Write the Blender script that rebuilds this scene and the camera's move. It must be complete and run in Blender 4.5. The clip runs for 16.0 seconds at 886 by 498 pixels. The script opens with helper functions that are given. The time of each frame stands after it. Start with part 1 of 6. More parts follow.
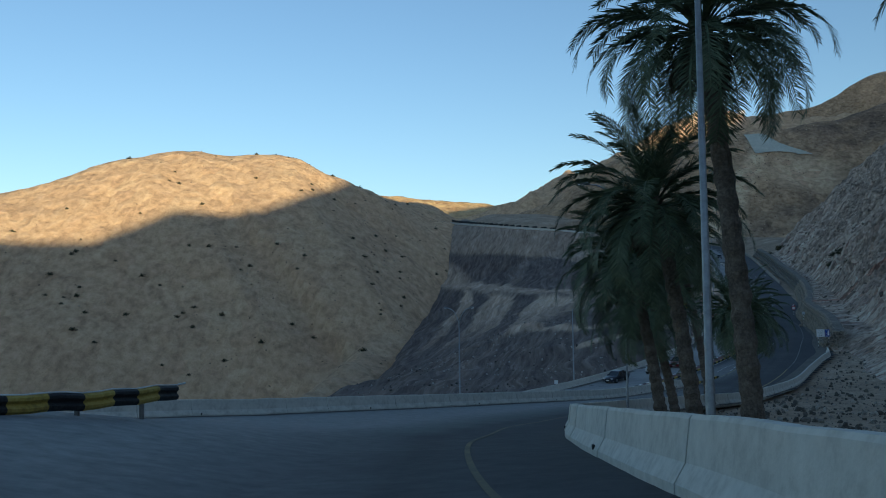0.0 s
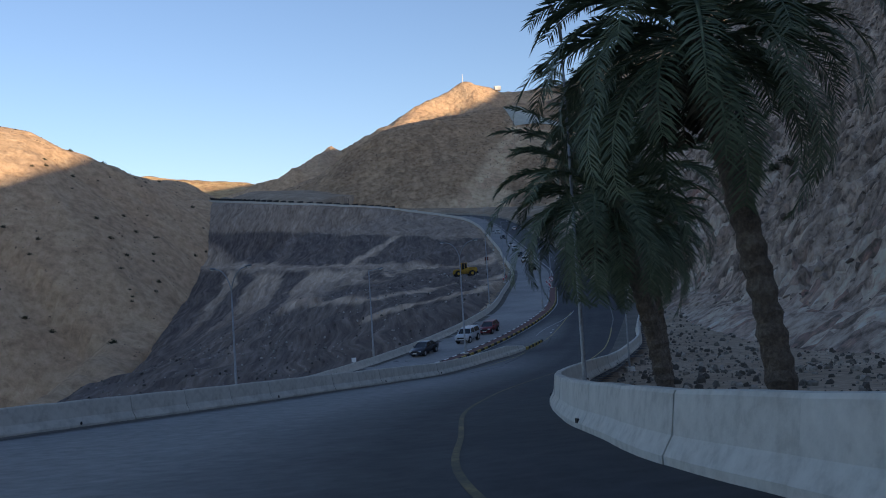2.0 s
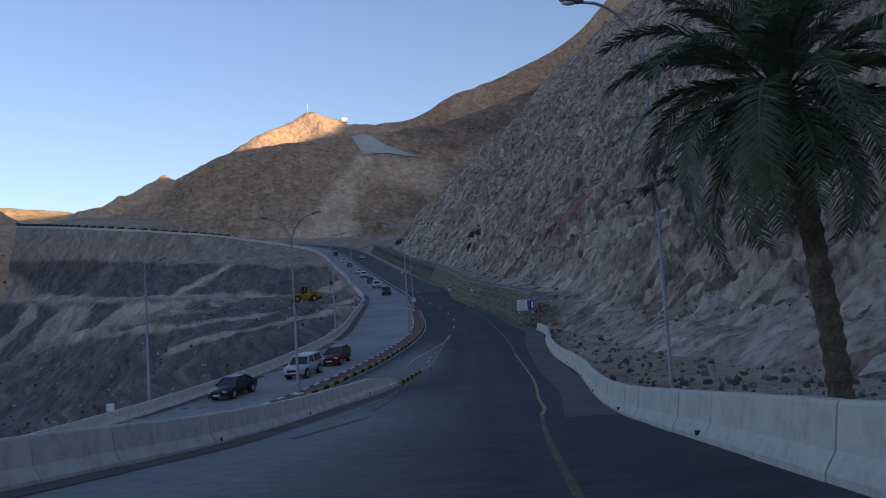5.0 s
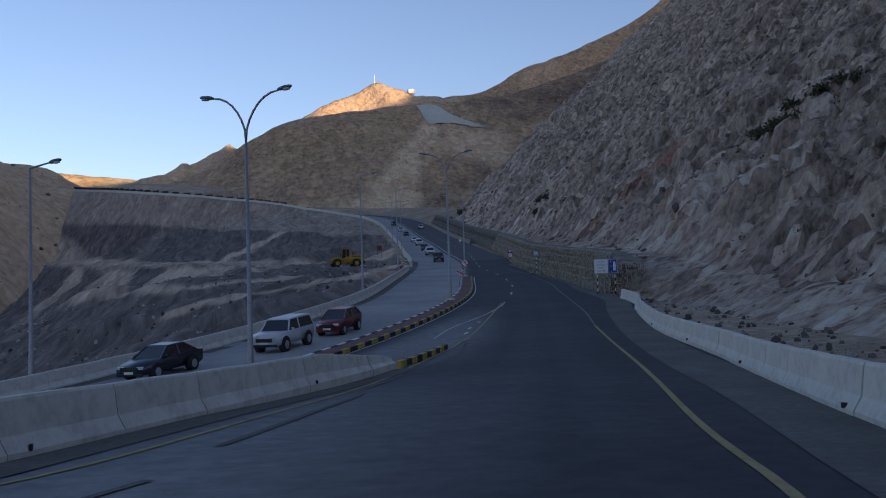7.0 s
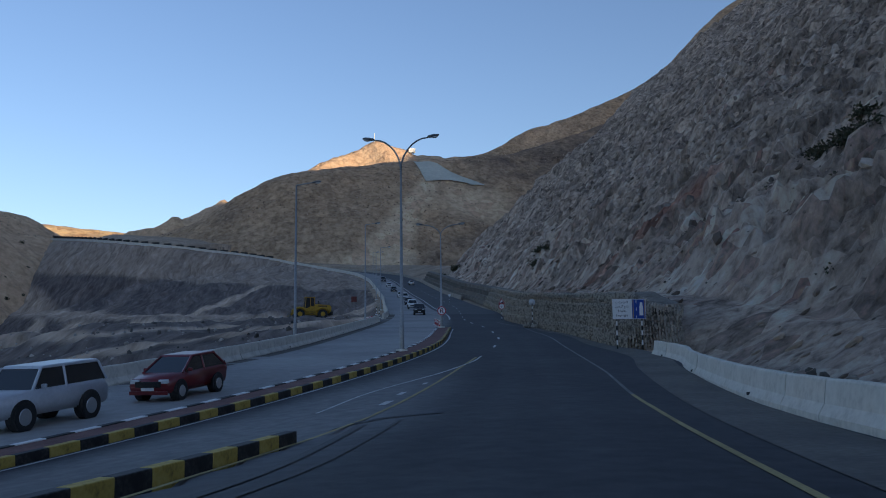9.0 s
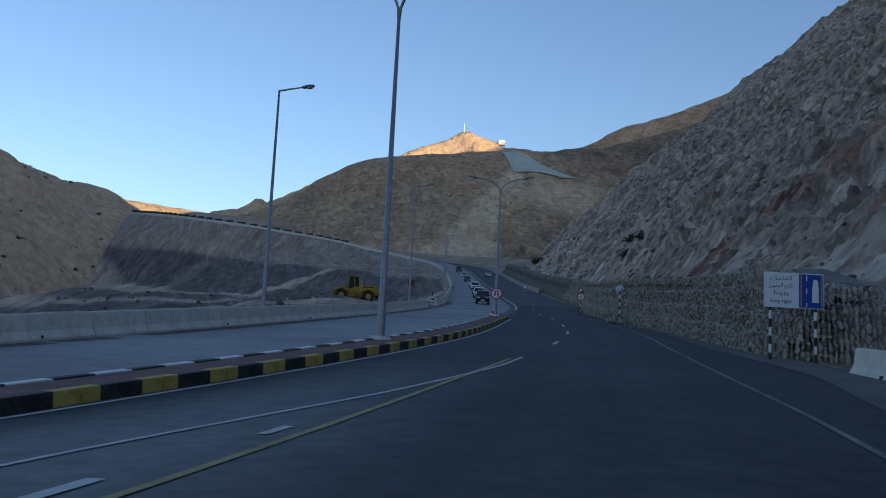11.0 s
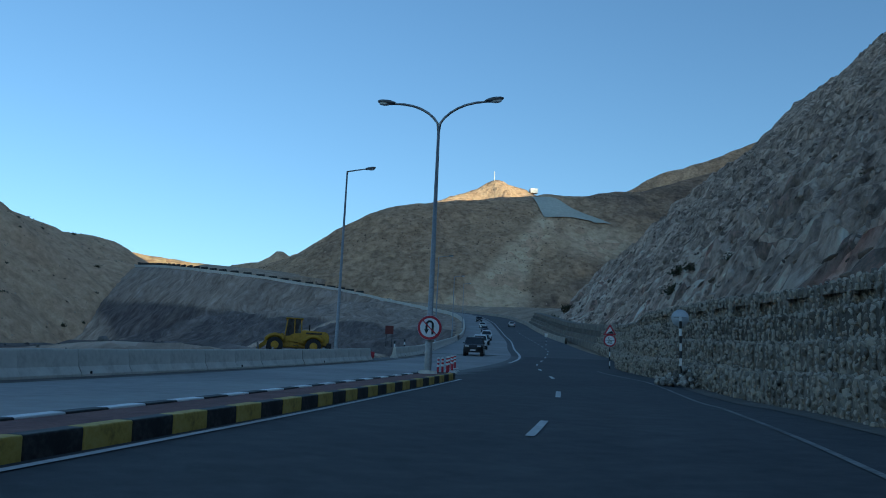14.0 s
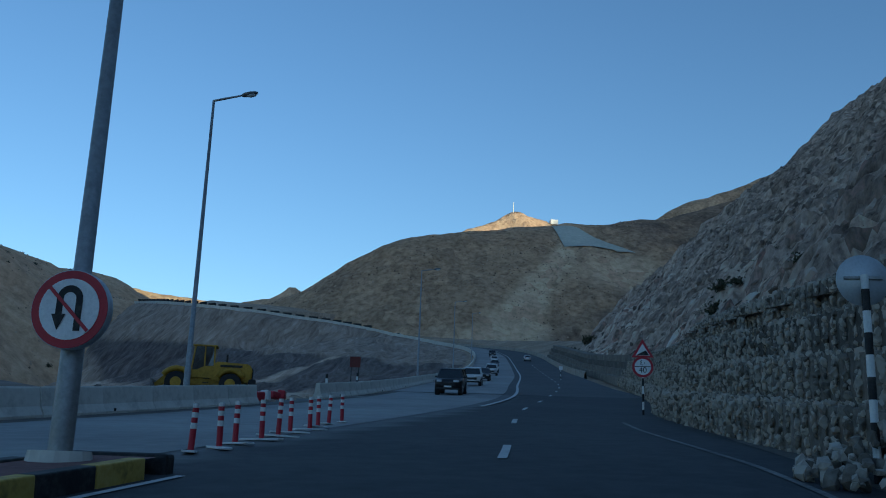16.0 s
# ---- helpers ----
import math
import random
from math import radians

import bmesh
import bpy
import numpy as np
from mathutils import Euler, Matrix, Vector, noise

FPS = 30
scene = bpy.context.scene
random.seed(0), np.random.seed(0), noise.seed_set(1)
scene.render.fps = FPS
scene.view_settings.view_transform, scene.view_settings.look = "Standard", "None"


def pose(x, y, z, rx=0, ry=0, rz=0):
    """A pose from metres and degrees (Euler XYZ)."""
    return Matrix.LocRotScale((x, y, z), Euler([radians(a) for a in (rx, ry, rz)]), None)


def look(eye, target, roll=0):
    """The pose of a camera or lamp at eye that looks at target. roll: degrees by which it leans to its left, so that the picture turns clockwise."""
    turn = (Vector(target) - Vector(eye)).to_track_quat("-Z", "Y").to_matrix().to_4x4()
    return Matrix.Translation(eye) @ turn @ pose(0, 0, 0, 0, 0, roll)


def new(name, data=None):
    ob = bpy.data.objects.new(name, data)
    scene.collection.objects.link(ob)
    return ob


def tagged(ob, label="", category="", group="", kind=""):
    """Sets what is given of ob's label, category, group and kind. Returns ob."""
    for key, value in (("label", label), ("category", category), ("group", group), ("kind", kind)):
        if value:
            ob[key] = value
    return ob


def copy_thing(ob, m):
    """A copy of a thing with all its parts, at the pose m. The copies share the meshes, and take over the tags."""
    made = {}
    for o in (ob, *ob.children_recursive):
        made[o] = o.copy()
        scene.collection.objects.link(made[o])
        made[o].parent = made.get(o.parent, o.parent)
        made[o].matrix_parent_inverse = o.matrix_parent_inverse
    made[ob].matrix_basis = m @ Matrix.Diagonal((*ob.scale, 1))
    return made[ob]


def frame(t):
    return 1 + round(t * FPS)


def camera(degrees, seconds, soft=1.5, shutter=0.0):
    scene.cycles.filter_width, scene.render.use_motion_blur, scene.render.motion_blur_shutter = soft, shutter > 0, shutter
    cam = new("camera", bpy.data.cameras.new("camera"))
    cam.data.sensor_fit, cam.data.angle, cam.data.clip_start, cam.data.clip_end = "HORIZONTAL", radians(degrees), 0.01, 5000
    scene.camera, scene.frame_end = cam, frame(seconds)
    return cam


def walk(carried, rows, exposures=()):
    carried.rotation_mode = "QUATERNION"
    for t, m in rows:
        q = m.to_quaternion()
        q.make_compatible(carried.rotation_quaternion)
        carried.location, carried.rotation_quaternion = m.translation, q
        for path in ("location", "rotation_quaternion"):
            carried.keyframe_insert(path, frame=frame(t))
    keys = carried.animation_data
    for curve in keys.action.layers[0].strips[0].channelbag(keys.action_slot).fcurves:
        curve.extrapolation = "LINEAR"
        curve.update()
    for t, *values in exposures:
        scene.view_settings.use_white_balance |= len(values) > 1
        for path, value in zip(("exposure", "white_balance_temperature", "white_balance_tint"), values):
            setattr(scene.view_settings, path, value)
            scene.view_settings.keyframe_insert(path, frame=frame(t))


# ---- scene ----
cam = camera(51.7, 16.0, 1.0)

PATH = [
    (0, (2.152, 14.837, 0.954), (2.098, 16.83, 1.105), -0.6),
    (0.5, (1.458, 20.82, 0.464), (1.568, 22.812, 0.606), -2.0),
    (1, (0.925, 26.84, -0.011), (1.165, 28.821, 0.117), -3.0),
    (1.5, (0.808, 33.014, -0.449), (1.169, 34.978, -0.336), -3.4),
    (2, (0.978, 39.208, -0.944), (1.436, 41.153, -0.851), -3.6),
    (2.5, (1.624, 45.304, -1.475), (2.154, 47.231, -1.381), -3.8),
    (3, (2.739, 51.46, -2.007), (3.303, 53.375, -1.883), -3.9),
    (3.5, (4.146, 57.547, -2.518), (4.738, 59.453, -2.38), -3.4),
    (4, (5.927, 63.466, -2.973), (6.609, 65.341, -2.827), -3.2),
    (4.2, (6.752, 65.83, -3.144), (7.476, 67.688, -2.99), -3.3),
    (5, (10.804, 75.313, -3.78), (11.587, 77.146, -3.617), -3.7),
    (5.6, (14.154, 82.321, -4.234), (14.911, 84.166, -4.08), -3.7),
    (6.3, (18.011, 90.275, -4.76), (18.695, 92.149, -4.628), -3.2),
    (6.5, (19.013, 92.478, -4.914), (19.676, 94.361, -4.79), -2.9),
    (7, (21.457, 97.926, -5.293), (22.102, 99.815, -5.167), -2.0),
    (7.5, (24.195, 103.557, -5.596), (24.841, 105.444, -5.452), -1.4),
    (8, (26.89, 109.23, -5.812), (27.532, 111.115, -5.625), -0.9),
    (8.2, (27.986, 111.487, -5.87), (28.628, 113.37, -5.664), -0.6),
    (9, (32.172, 120.372, -5.956), (32.814, 122.247, -5.689), -0.7),
    (9.7, (35.66, 128.038, -5.889), (36.271, 129.922, -5.606), -0.8),
    (10.3, (38.601, 134.585, -5.756), (39.144, 136.493, -5.506), 0.2),
    (10.5, (39.585, 136.772, -5.702), (40.094, 138.693, -5.475), 1.1),
    (11, (42.027, 142.172, -5.518), (42.485, 144.102, -5.261), 2.9),
    (11.5, (44.479, 147.586, -5.26), (44.918, 149.504, -4.905), 3.1),
    (12, (46.918, 153.061, -4.933), (47.313, 154.988, -4.572), 2.5),
    (12.5, (49.269, 158.55, -4.551), (49.647, 160.483, -4.207), 2.3),
    (13, (51.532, 163.91, -4.152), (51.904, 165.851, -3.842), 2.3),
    (13.5, (53.786, 169.295, -3.731), (54.159, 171.235, -3.418), 2.1),
    (14, (55.958, 174.614, -3.259), (56.327, 176.544, -2.885), 2.5),
    (14.5, (58.122, 180.174, -2.771), (58.478, 182.1, -2.368), 2.7),
    (15, (60.332, 185.834, -2.286), (60.672, 187.756, -1.849), 2.5),
    (15.5, (62.468, 191.483, -1.797), (62.8, 193.404, -1.352), 2.2),
    (16, (64.5, 197.131, -1.341), (64.814, 199.054, -0.889), 2.0),
]
# seconds, stops, white balance: the clip's camera brightens on leaving the palms and turns bluer towards the end
EXPOSURES = [(0.0, 0.28, 5850, 6), (1.5, 0.33, 6050, 18), (3.0, 0.57, 6150, 30), (7.0, 0.43, 6250, 30), (8.0, 0.45, 6150, 28), (10.5, 0.26, 5700, 16), (11.0, 0.45, 5850, 18), (11.5, 0.26, 5250, 12), (12.5, 0.17, 5300, 6), (13.2, 0.35, 5450, 6), (13.6, 0.51, 5450, 6), (14.0, 0.40, 5250, 2), (15.0, 0.05, 5050, 4), (16.0, 0.13, 5100, 4)]
walk(cam, [(t, look(eye, target, roll)) for t, eye, target, roll in PATH], EXPOSURES)

# ---- sky and sun: late afternoon, the low sun stands behind the camera and to its right ----
SUN_EL, SUN_AZ = radians(9.0), math.atan2(0.45, -0.89)
world = bpy.data.worlds.new("sky")
scene.world = world
world.use_nodes = True
wn = world.node_tree
sky = wn.nodes.new("ShaderNodeTexSky")
sky.sky_type, sky.sun_disc = "NISHITA", False
sky.sun_elevation, sky.sun_rotation = SUN_EL, SUN_AZ
sky.air_density, sky.dust_density, sky.ozone_density = 1.0, 0.3, 2.0
wn.links.new(sky.outputs[0], wn.nodes["Background"].inputs[0])
wn.nodes["Background"].inputs[1].default_value = 0.145
sun = new("sun", bpy.data.lights.new("sun", "SUN"))
sun.data.energy, sun.data.angle, sun.data.color = 5.0, radians(0.5), (1.0, 0.79, 0.46)
to_sun = Vector((math.sin(SUN_AZ) * math.cos(SUN_EL), math.cos(SUN_AZ) * math.cos(SUN_EL), math.sin(SUN_EL)))
sun.matrix_world = look((0, 0, 300), Vector((0, 0, 300)) - to_sun)


# ---- small tools ----
def lattice(ix, iy, seed):
    h = (ix.astype(np.int64) * 374761393 + iy.astype(np.int64) * 668265263 + seed * 2147483647) & 0xFFFFFFFF
    h = ((h ^ (h >> 13)) * 1274126177) & 0xFFFFFFFF
    return ((h ^ (h >> 16)) & 0xFFFF) / 32767.5 - 1.0


def vnoise(x, y, seed=0):
    ix, iy = np.floor(x), np.floor(y)
    u, v = x - ix, y - iy
    u, v = u * u * (3 - 2 * u), v * v * (3 - 2 * v)
    a, b = lattice(ix, iy, seed), lattice(ix + 1, iy, seed)
    c, d = lattice(ix, iy + 1, seed), lattice(ix + 1, iy + 1, seed)
    return a + (b - a) * u + (c - a) * v + (a - b - c + d) * u * v


def fbm(x, y, size, octaves=4, seed=0, ridged=False):
    total, amp = 0.0, 1.0
    for o in range(octaves):
        n = vnoise(x / size, y / size, seed + o * 7)
        total = total + amp * ((1 - 2 * np.abs(n)) if ridged else n)
        size, amp = size / 2.03, amp * 0.5
    return total


def dense(points, step):
    """A polyline as evenly set points on a smooth (Catmull-Rom) curve through the given ones."""
    p = np.array(points, float)
    q = np.vstack([2 * p[0] - p[1], p, 2 * p[-1] - p[-2]])
    out = []
    for i in range(1, len(q) - 2):
        for u in np.linspace(0, 1, 24, endpoint=False):
            a, b, c, d = q[i - 1], q[i], q[i + 1], q[i + 2]
            out.append(0.5 * (2 * b + (c - a) * u + (2 * a - 5 * b + 4 * c - d) * u**2 + (3 * b - a - 3 * c + d) * u**3))
    out = np.array(out + [p[-1]])
    s = np.r_[0, np.cumsum(np.linalg.norm(np.diff(out[:, :2], axis=0), axis=1))]
    t = np.linspace(0, s[-1], max(2, int(round(s[-1] / step)) + 1))
    return np.stack([np.interp(t, s, out[:, k]) for k in range(out.shape[1])], 1)


def nearest(poly, x, y):
    """For many places: the distance to a polyline, the side (right positive), its height there and the run along it."""
    x, y = np.asarray(x, float), np.asarray(y, float)
    poly = np.asarray(poly, float)
    if x.size < 4000:
        a, ab = poly[:-1], poly[1:] - poly[:-1]
        l2 = (ab[:, :2] ** 2).sum(1) + 1e-9
        X, Y = x.reshape(-1, 1), y.reshape(-1, 1)
        u = np.clip(((X - a[:, 0]) * ab[:, 0] + (Y - a[:, 1]) * ab[:, 1]) / l2, 0, 1)
        ex, ey = X - a[:, 0] - u * ab[:, 0], Y - a[:, 1] - u * ab[:, 1]
        d2 = ex * ex + ey * ey
        i = d2.argmin(1)
        r = np.arange(len(i))
        s0 = np.r_[0, np.cumsum(np.sqrt(l2))]
        sgn = np.sign(ex[r, i] * ab[i, 1] - ey[r, i] * ab[i, 0])
        return tuple(v.reshape(x.shape) for v in (np.sqrt(d2[r, i]), sgn, a[i, 2] + ab[i, 2] * u[r, i], s0[i] + u[r, i] * np.sqrt(l2[i])))
    best = np.full(x.shape, 1e18)
    side, z, run = np.zeros(x.shape), np.zeros(x.shape), np.zeros(x.shape)
    s0 = 0.0
    for a, b in zip(poly[:-1], poly[1:]):
        dx, dy = b[0] - a[0], b[1] - a[1]
        l2 = dx * dx + dy * dy + 1e-9
        u = np.clip(((x - a[0]) * dx + (y - a[1]) * dy) / l2, 0, 1)
        ex, ey = x - a[0] - u * dx, y - a[1] - u * dy
        d2 = ex * ex + ey * ey
        m = d2 < best
        best = np.where(m, d2, best)
        side = np.where(m, np.sign(ex * dy - ey * dx), side)
        z = np.where(m, a[2] + (b[2] - a[2]) * u, z)
        run = np.where(m, s0 + u * math.sqrt(l2), run)
        s0 += math.sqrt(l2)
    return np.sqrt(best), side, z, run


def mesh_object(name, verts, faces, mats, parent=None, label="", smooth=False):
    me = bpy.data.meshes.new(name)
    me.from_pydata([tuple(map(float, v)) for v in verts], [], faces)
    for m in mats if isinstance(mats, (list, tuple)) else [mats]:
        me.materials.append(m)
    if smooth:
        me.shade_smooth()
    ob = new(name, me)
    if parent:
        ob.parent = parent
    if label:
        ob["label"] = label
    return ob


def sheet(name, X, Y, Z, mat, keep=None, smooth=True):
    """A grid of places as one surface; keep masks its cells."""
    r, c = X.shape
    idx = np.arange(r * c).reshape(r, c)
    cells = np.stack([idx[:-1, :-1], idx[:-1, 1:], idx[1:, 1:], idx[1:, :-1]], -1).reshape(-1, 4)
    if keep is not None:
        cells = cells[keep.reshape(-1)]
    used, inv = np.unique(cells, return_inverse=True)
    verts = np.stack([X.ravel(), Y.ravel(), Z.ravel()], 1)[used]
    me = bpy.data.meshes.new(name)
    me.from_pydata(verts.tolist(), [], inv.reshape(-1, 4).tolist())
    me.materials.append(mat)
    if smooth:
        me.shade_smooth()
    return new(name, me)


def part(name, bm, mat, parent=None, label="", smooth=False):
    me = bpy.data.meshes.new(name)
    bm.to_mesh(me)
    bm.free()
    for m in mat if isinstance(mat, (list, tuple)) else [mat]:
        me.materials.append(m)
    if smooth:
        me.shade_smooth()
    ob = new(name, me)
    if parent:
        ob.parent = parent
    if label:
        ob["label"] = label
    return ob


def empty(name, m, label, category, group="", kind=""):
    ob = new(name)
    ob.matrix_world = m
    return tagged(ob, label, category, group, kind)


def box(bm, size, m=None, bevel=0.0, mi=0):
    r = bmesh.ops.create_cube(bm, size=1.0, matrix=(m or Matrix()) @ Matrix.Diagonal((*size, 1)))
    faces = {f for v in r["verts"] for f in v.link_faces}
    for f in faces:
        f.material_index = mi
    if bevel:
        edges = list({e for v in r["verts"] for e in v.link_edges})
        bmesh.ops.bevel(bm, geom=edges, offset=bevel, segments=2, affect="EDGES", profile=0.5)
    return r


def rod(bm, a, b, r1, r2=None, seg=10, mi=0):
    a, b = Vector(a), Vector(b)
    m = Matrix.Translation((a + b) / 2) @ (b - a).to_track_quat("Z", "Y").to_matrix().to_4x4()
    r = bmesh.ops.create_cone(bm, cap_ends=True, segments=seg, radius1=r1, radius2=r1 if r2 is None else r2, depth=(b - a).length, matrix=m)
    for f in {f for v in r["verts"] for f in v.link_faces}:
        f.material_index = mi
    return r


def tube(bm, pts, radii, seg=8, mi=0):
    """A tapered tube through points."""
    pts = [Vector(p) for p in pts]
    rings = []
    for i, p in enumerate(pts):
        d = (pts[min(i + 1, len(pts) - 1)] - pts[max(i - 1, 0)]).normalized()
        side = d.cross(Vector((0.31, 0.95, 0.05))).normalized()
        up = side.cross(d)
        rings.append([bm.verts.new(p + (side * math.cos(k * math.tau / seg) + up * math.sin(k * math.tau / seg)) * radii[i]) for k in range(seg)])
    for a, b in zip(rings[:-1], rings[1:]):
        for k in range(seg):
            f = bm.faces.new((a[k], a[(k + 1) % seg], b[(k + 1) % seg], b[k]))
            f.material_index = mi
            f.smooth = True
    for ring, flip in ((rings[0], True), (rings[-1], False)):
        f = bm.faces.new(ring[::-1] if flip else ring)
        f.material_index = mi


def text_mesh(name, body, size, mat, parent, m, label=""):
    cu = bpy.data.curves.new(name, "FONT")
    cu.body, cu.size, cu.align_x, cu.align_y, cu.extrude = body, size, "CENTER", "CENTER", 0.002
    tmp = bpy.data.objects.new(name, cu)
    me = bpy.data.meshes.new_from_object(tmp)
    bpy.data.objects.remove(tmp)
    me.materials.append(mat)
    ob = new(name, me)
    ob.parent, ob.matrix_basis = parent, m
    if label:
        ob["label"] = label
    return ob


# ---- materials ----
def surface(name, colors, scales=(0.8, 9.0), rough=0.85, bump=0.3, bump_scale=14.0, metal=0.0, mix=0.5, island=0.0, per_object=0.0, bump_dist=0.05, spec=0.35):
    """Noise at two scales between three tones (dark, middle, light), with fine relief."""
    m = bpy.data.materials.new(name)
    m.use_nodes = True
    nt = m.node_tree
    b = nt.nodes["Principled BSDF"]
    b.inputs["Roughness"].default_value, b.inputs["Metallic"].default_value = rough, metal
    b.inputs["Specular IOR Level"].default_value = spec
    co = nt.nodes.new("ShaderNodeTexCoord")
    big, small = nt.nodes.new("ShaderNodeTexNoise"), nt.nodes.new("ShaderNodeTexNoise")
    for n, s in ((big, scales[0]), (small, scales[1])):
        n.inputs["Scale"].default_value, n.inputs["Detail"].default_value, n.inputs["Roughness"].default_value = s, 7.0, 0.62
        nt.links.new(co.outputs["Object"], n.inputs["Vector"])
    add = nt.nodes.new("ShaderNodeMix")
    add.data_type = "FLOAT"
    add.inputs[0].default_value = mix
    nt.links.new(big.outputs[0], add.inputs[2])
    nt.links.new(small.outputs[0], add.inputs[3])
    value = add.outputs[0]
    for amount, node, out in ((island, "ShaderNodeNewGeometry", "Random Per Island"), (per_object, "ShaderNodeObjectInfo", "Random")):
        if amount:
            g = nt.nodes.new(node)
            ma = nt.nodes.new("ShaderNodeMath")
            ma.operation = "MULTIPLY_ADD"
            ma.inputs[1].default_value, = (amount,)
            nt.links.new(g.outputs[out], ma.inputs[0])
            sub = nt.nodes.new("ShaderNodeMath")
            sub.operation = "SUBTRACT"
            sub.inputs[1].default_value = amount / 2
            nt.links.new(value, sub.inputs[0])
            nt.links.new(sub.outputs[0], ma.inputs[2])
            value = ma.outputs[0]
    ramp = nt.nodes.new("ShaderNodeValToRGB")
    ramp.color_ramp.elements[0].position, ramp.color_ramp.elements[1].position = 0.33, 0.67
    ramp.color_ramp.elements[0].color, ramp.color_ramp.elements[1].color = (*colors[0], 1), (*colors[2], 1)
    ramp.color_ramp.elements.new(0.5).color = (*colors[1], 1)
    nt.links.new(value, ramp.inputs[0])
    nt.links.new(ramp.outputs[0], b.inputs["Base Color"])
    if bump:
        bn = nt.nodes.new("ShaderNodeTexNoise")
        bn.inputs["Scale"].default_value, bn.inputs["Detail"].default_value = bump_scale, 6.0
        nt.links.new(co.outputs["Object"], bn.inputs["Vector"])
        bu = nt.nodes.new("ShaderNodeBump")
        bu.inputs["Strength"].default_value, bu.inputs["Distance"].default_value = bump, bump_dist
        nt.links.new(bn.outputs[0], bu.inputs["Height"])
        nt.links.new(bu.outputs[0], b.inputs["Normal"])
    return m


def plain(name, color, rough=0.5, metal=0.0, spec=0.5):
    c = np.array(color)
    return surface(name, (tuple(c * 0.82), tuple(c), tuple(np.minimum(c * 1.12, 1))), (2.0, 30.0), rough, 0.06, 60.0, metal, spec=spec, bump_dist=0.01)


def asphalt_material(name, fresh, worn):
    """Asphalt that mixes fresh dark tones with paler ones, for dust and painted-in glare, by its own per-vertex value;
    aggregate speckle, stains and fine relief.
    """
    m = bpy.data.materials.new(name)
    m.use_nodes = True
    nt = m.node_tree
    L = nt.links.new
    b = nt.nodes["Principled BSDF"]
    b.inputs["Roughness"].default_value, b.inputs["Specular IOR Level"].default_value = 0.8, 0.3
    co = nt.nodes.new("ShaderNodeTexCoord")
    outs = []
    for scale, detail in ((0.13, 6.0), (2.2, 6.0), (45.0, 3.0)):
        n = nt.nodes.new("ShaderNodeTexNoise")
        n.inputs["Scale"].default_value, n.inputs["Detail"].default_value, n.inputs["Roughness"].default_value = scale, detail, 0.65
        L(co.outputs["Object"], n.inputs["Vector"])
        outs.append(n.outputs[0])
    ramps = []
    for lo, hi in (fresh, worn):
        r = nt.nodes.new("ShaderNodeValToRGB")
        r.color_ramp.elements[0].position, r.color_ramp.elements[1].position = 0.32, 0.70
        r.color_ramp.elements[0].color, r.color_ramp.elements[1].color = (*lo, 1), (*hi, 1)
        L(outs[1], r.inputs[0])
        ramps.append(r.outputs[0])
    at = nt.nodes.new("ShaderNodeAttribute")
    at.attribute_name = "dust_glare"
    ma = nt.nodes.new("ShaderNodeMath")
    ma.operation, ma.use_clamp = "MULTIPLY_ADD", True
    ma.inputs[1].default_value = 0.4
    sub = nt.nodes.new("ShaderNodeMath")
    sub.operation = "SUBTRACT"
    sub.inputs[1].default_value = 0.2
    L(at.outputs["Fac"], sub.inputs[0])
    L(outs[0], ma.inputs[0])
    L(sub.outputs[0], ma.inputs[2])
    mx = nt.nodes.new("ShaderNodeMix")
    mx.data_type = "RGBA"
    L(ma.outputs[0], mx.inputs[0])
    L(ramps[0], mx.inputs[6])
    L(ramps[1], mx.inputs[7])
    L(mx.outputs[2], b.inputs["Base Color"])
    bu = nt.nodes.new("ShaderNodeBump")
    bu.inputs["Strength"].default_value, bu.inputs["Distance"].default_value = 0.3, 0.012
    L(outs[2], bu.inputs["Height"])
    L(bu.outputs[0], b.inputs["Normal"])
    return m


ASPHALT = asphalt_material("asphalt", ((0.026, 0.027, 0.031), (0.050, 0.051, 0.056)), ((0.17, 0.169, 0.166), (0.28, 0.274, 0.262)))
TAR = surface("tar", ((0.012, 0.012, 0.013), (0.020, 0.020, 0.022), (0.04, 0.04, 0.042)), (0.8, 9.0), 0.6, 0.2, 30.0)
CONCRETE = surface("barrier_concrete", ((0.418, 0.4, 0.345), (0.594, 0.572, 0.503), (0.682, 0.659, 0.583)), (0.7, 5.0), 0.85, 0.2, 25.0, bump_dist=0.02)
GRAVEL = surface("gravel", ((0.175, 0.126, 0.085), (0.364, 0.273, 0.189), (0.612, 0.478, 0.347)), (0.09, 1.7), 0.95, 1.0, 3.0, bump_dist=0.25)
SHOULDER = surface("dusty_shoulder", ((0.085, 0.08, 0.072), (0.125, 0.115, 0.10), (0.19, 0.175, 0.15)), (0.4, 6.0), 0.95, 0.4, 12.0)
ASPHALT_DUSTY = surface("dusty_asphalt", ((0.20, 0.194, 0.188), (0.285, 0.277, 0.265), (0.37, 0.356, 0.337)), (0.12, 2.0), 0.85, 0.3, 50.0, bump_dist=0.02, mix=0.35)


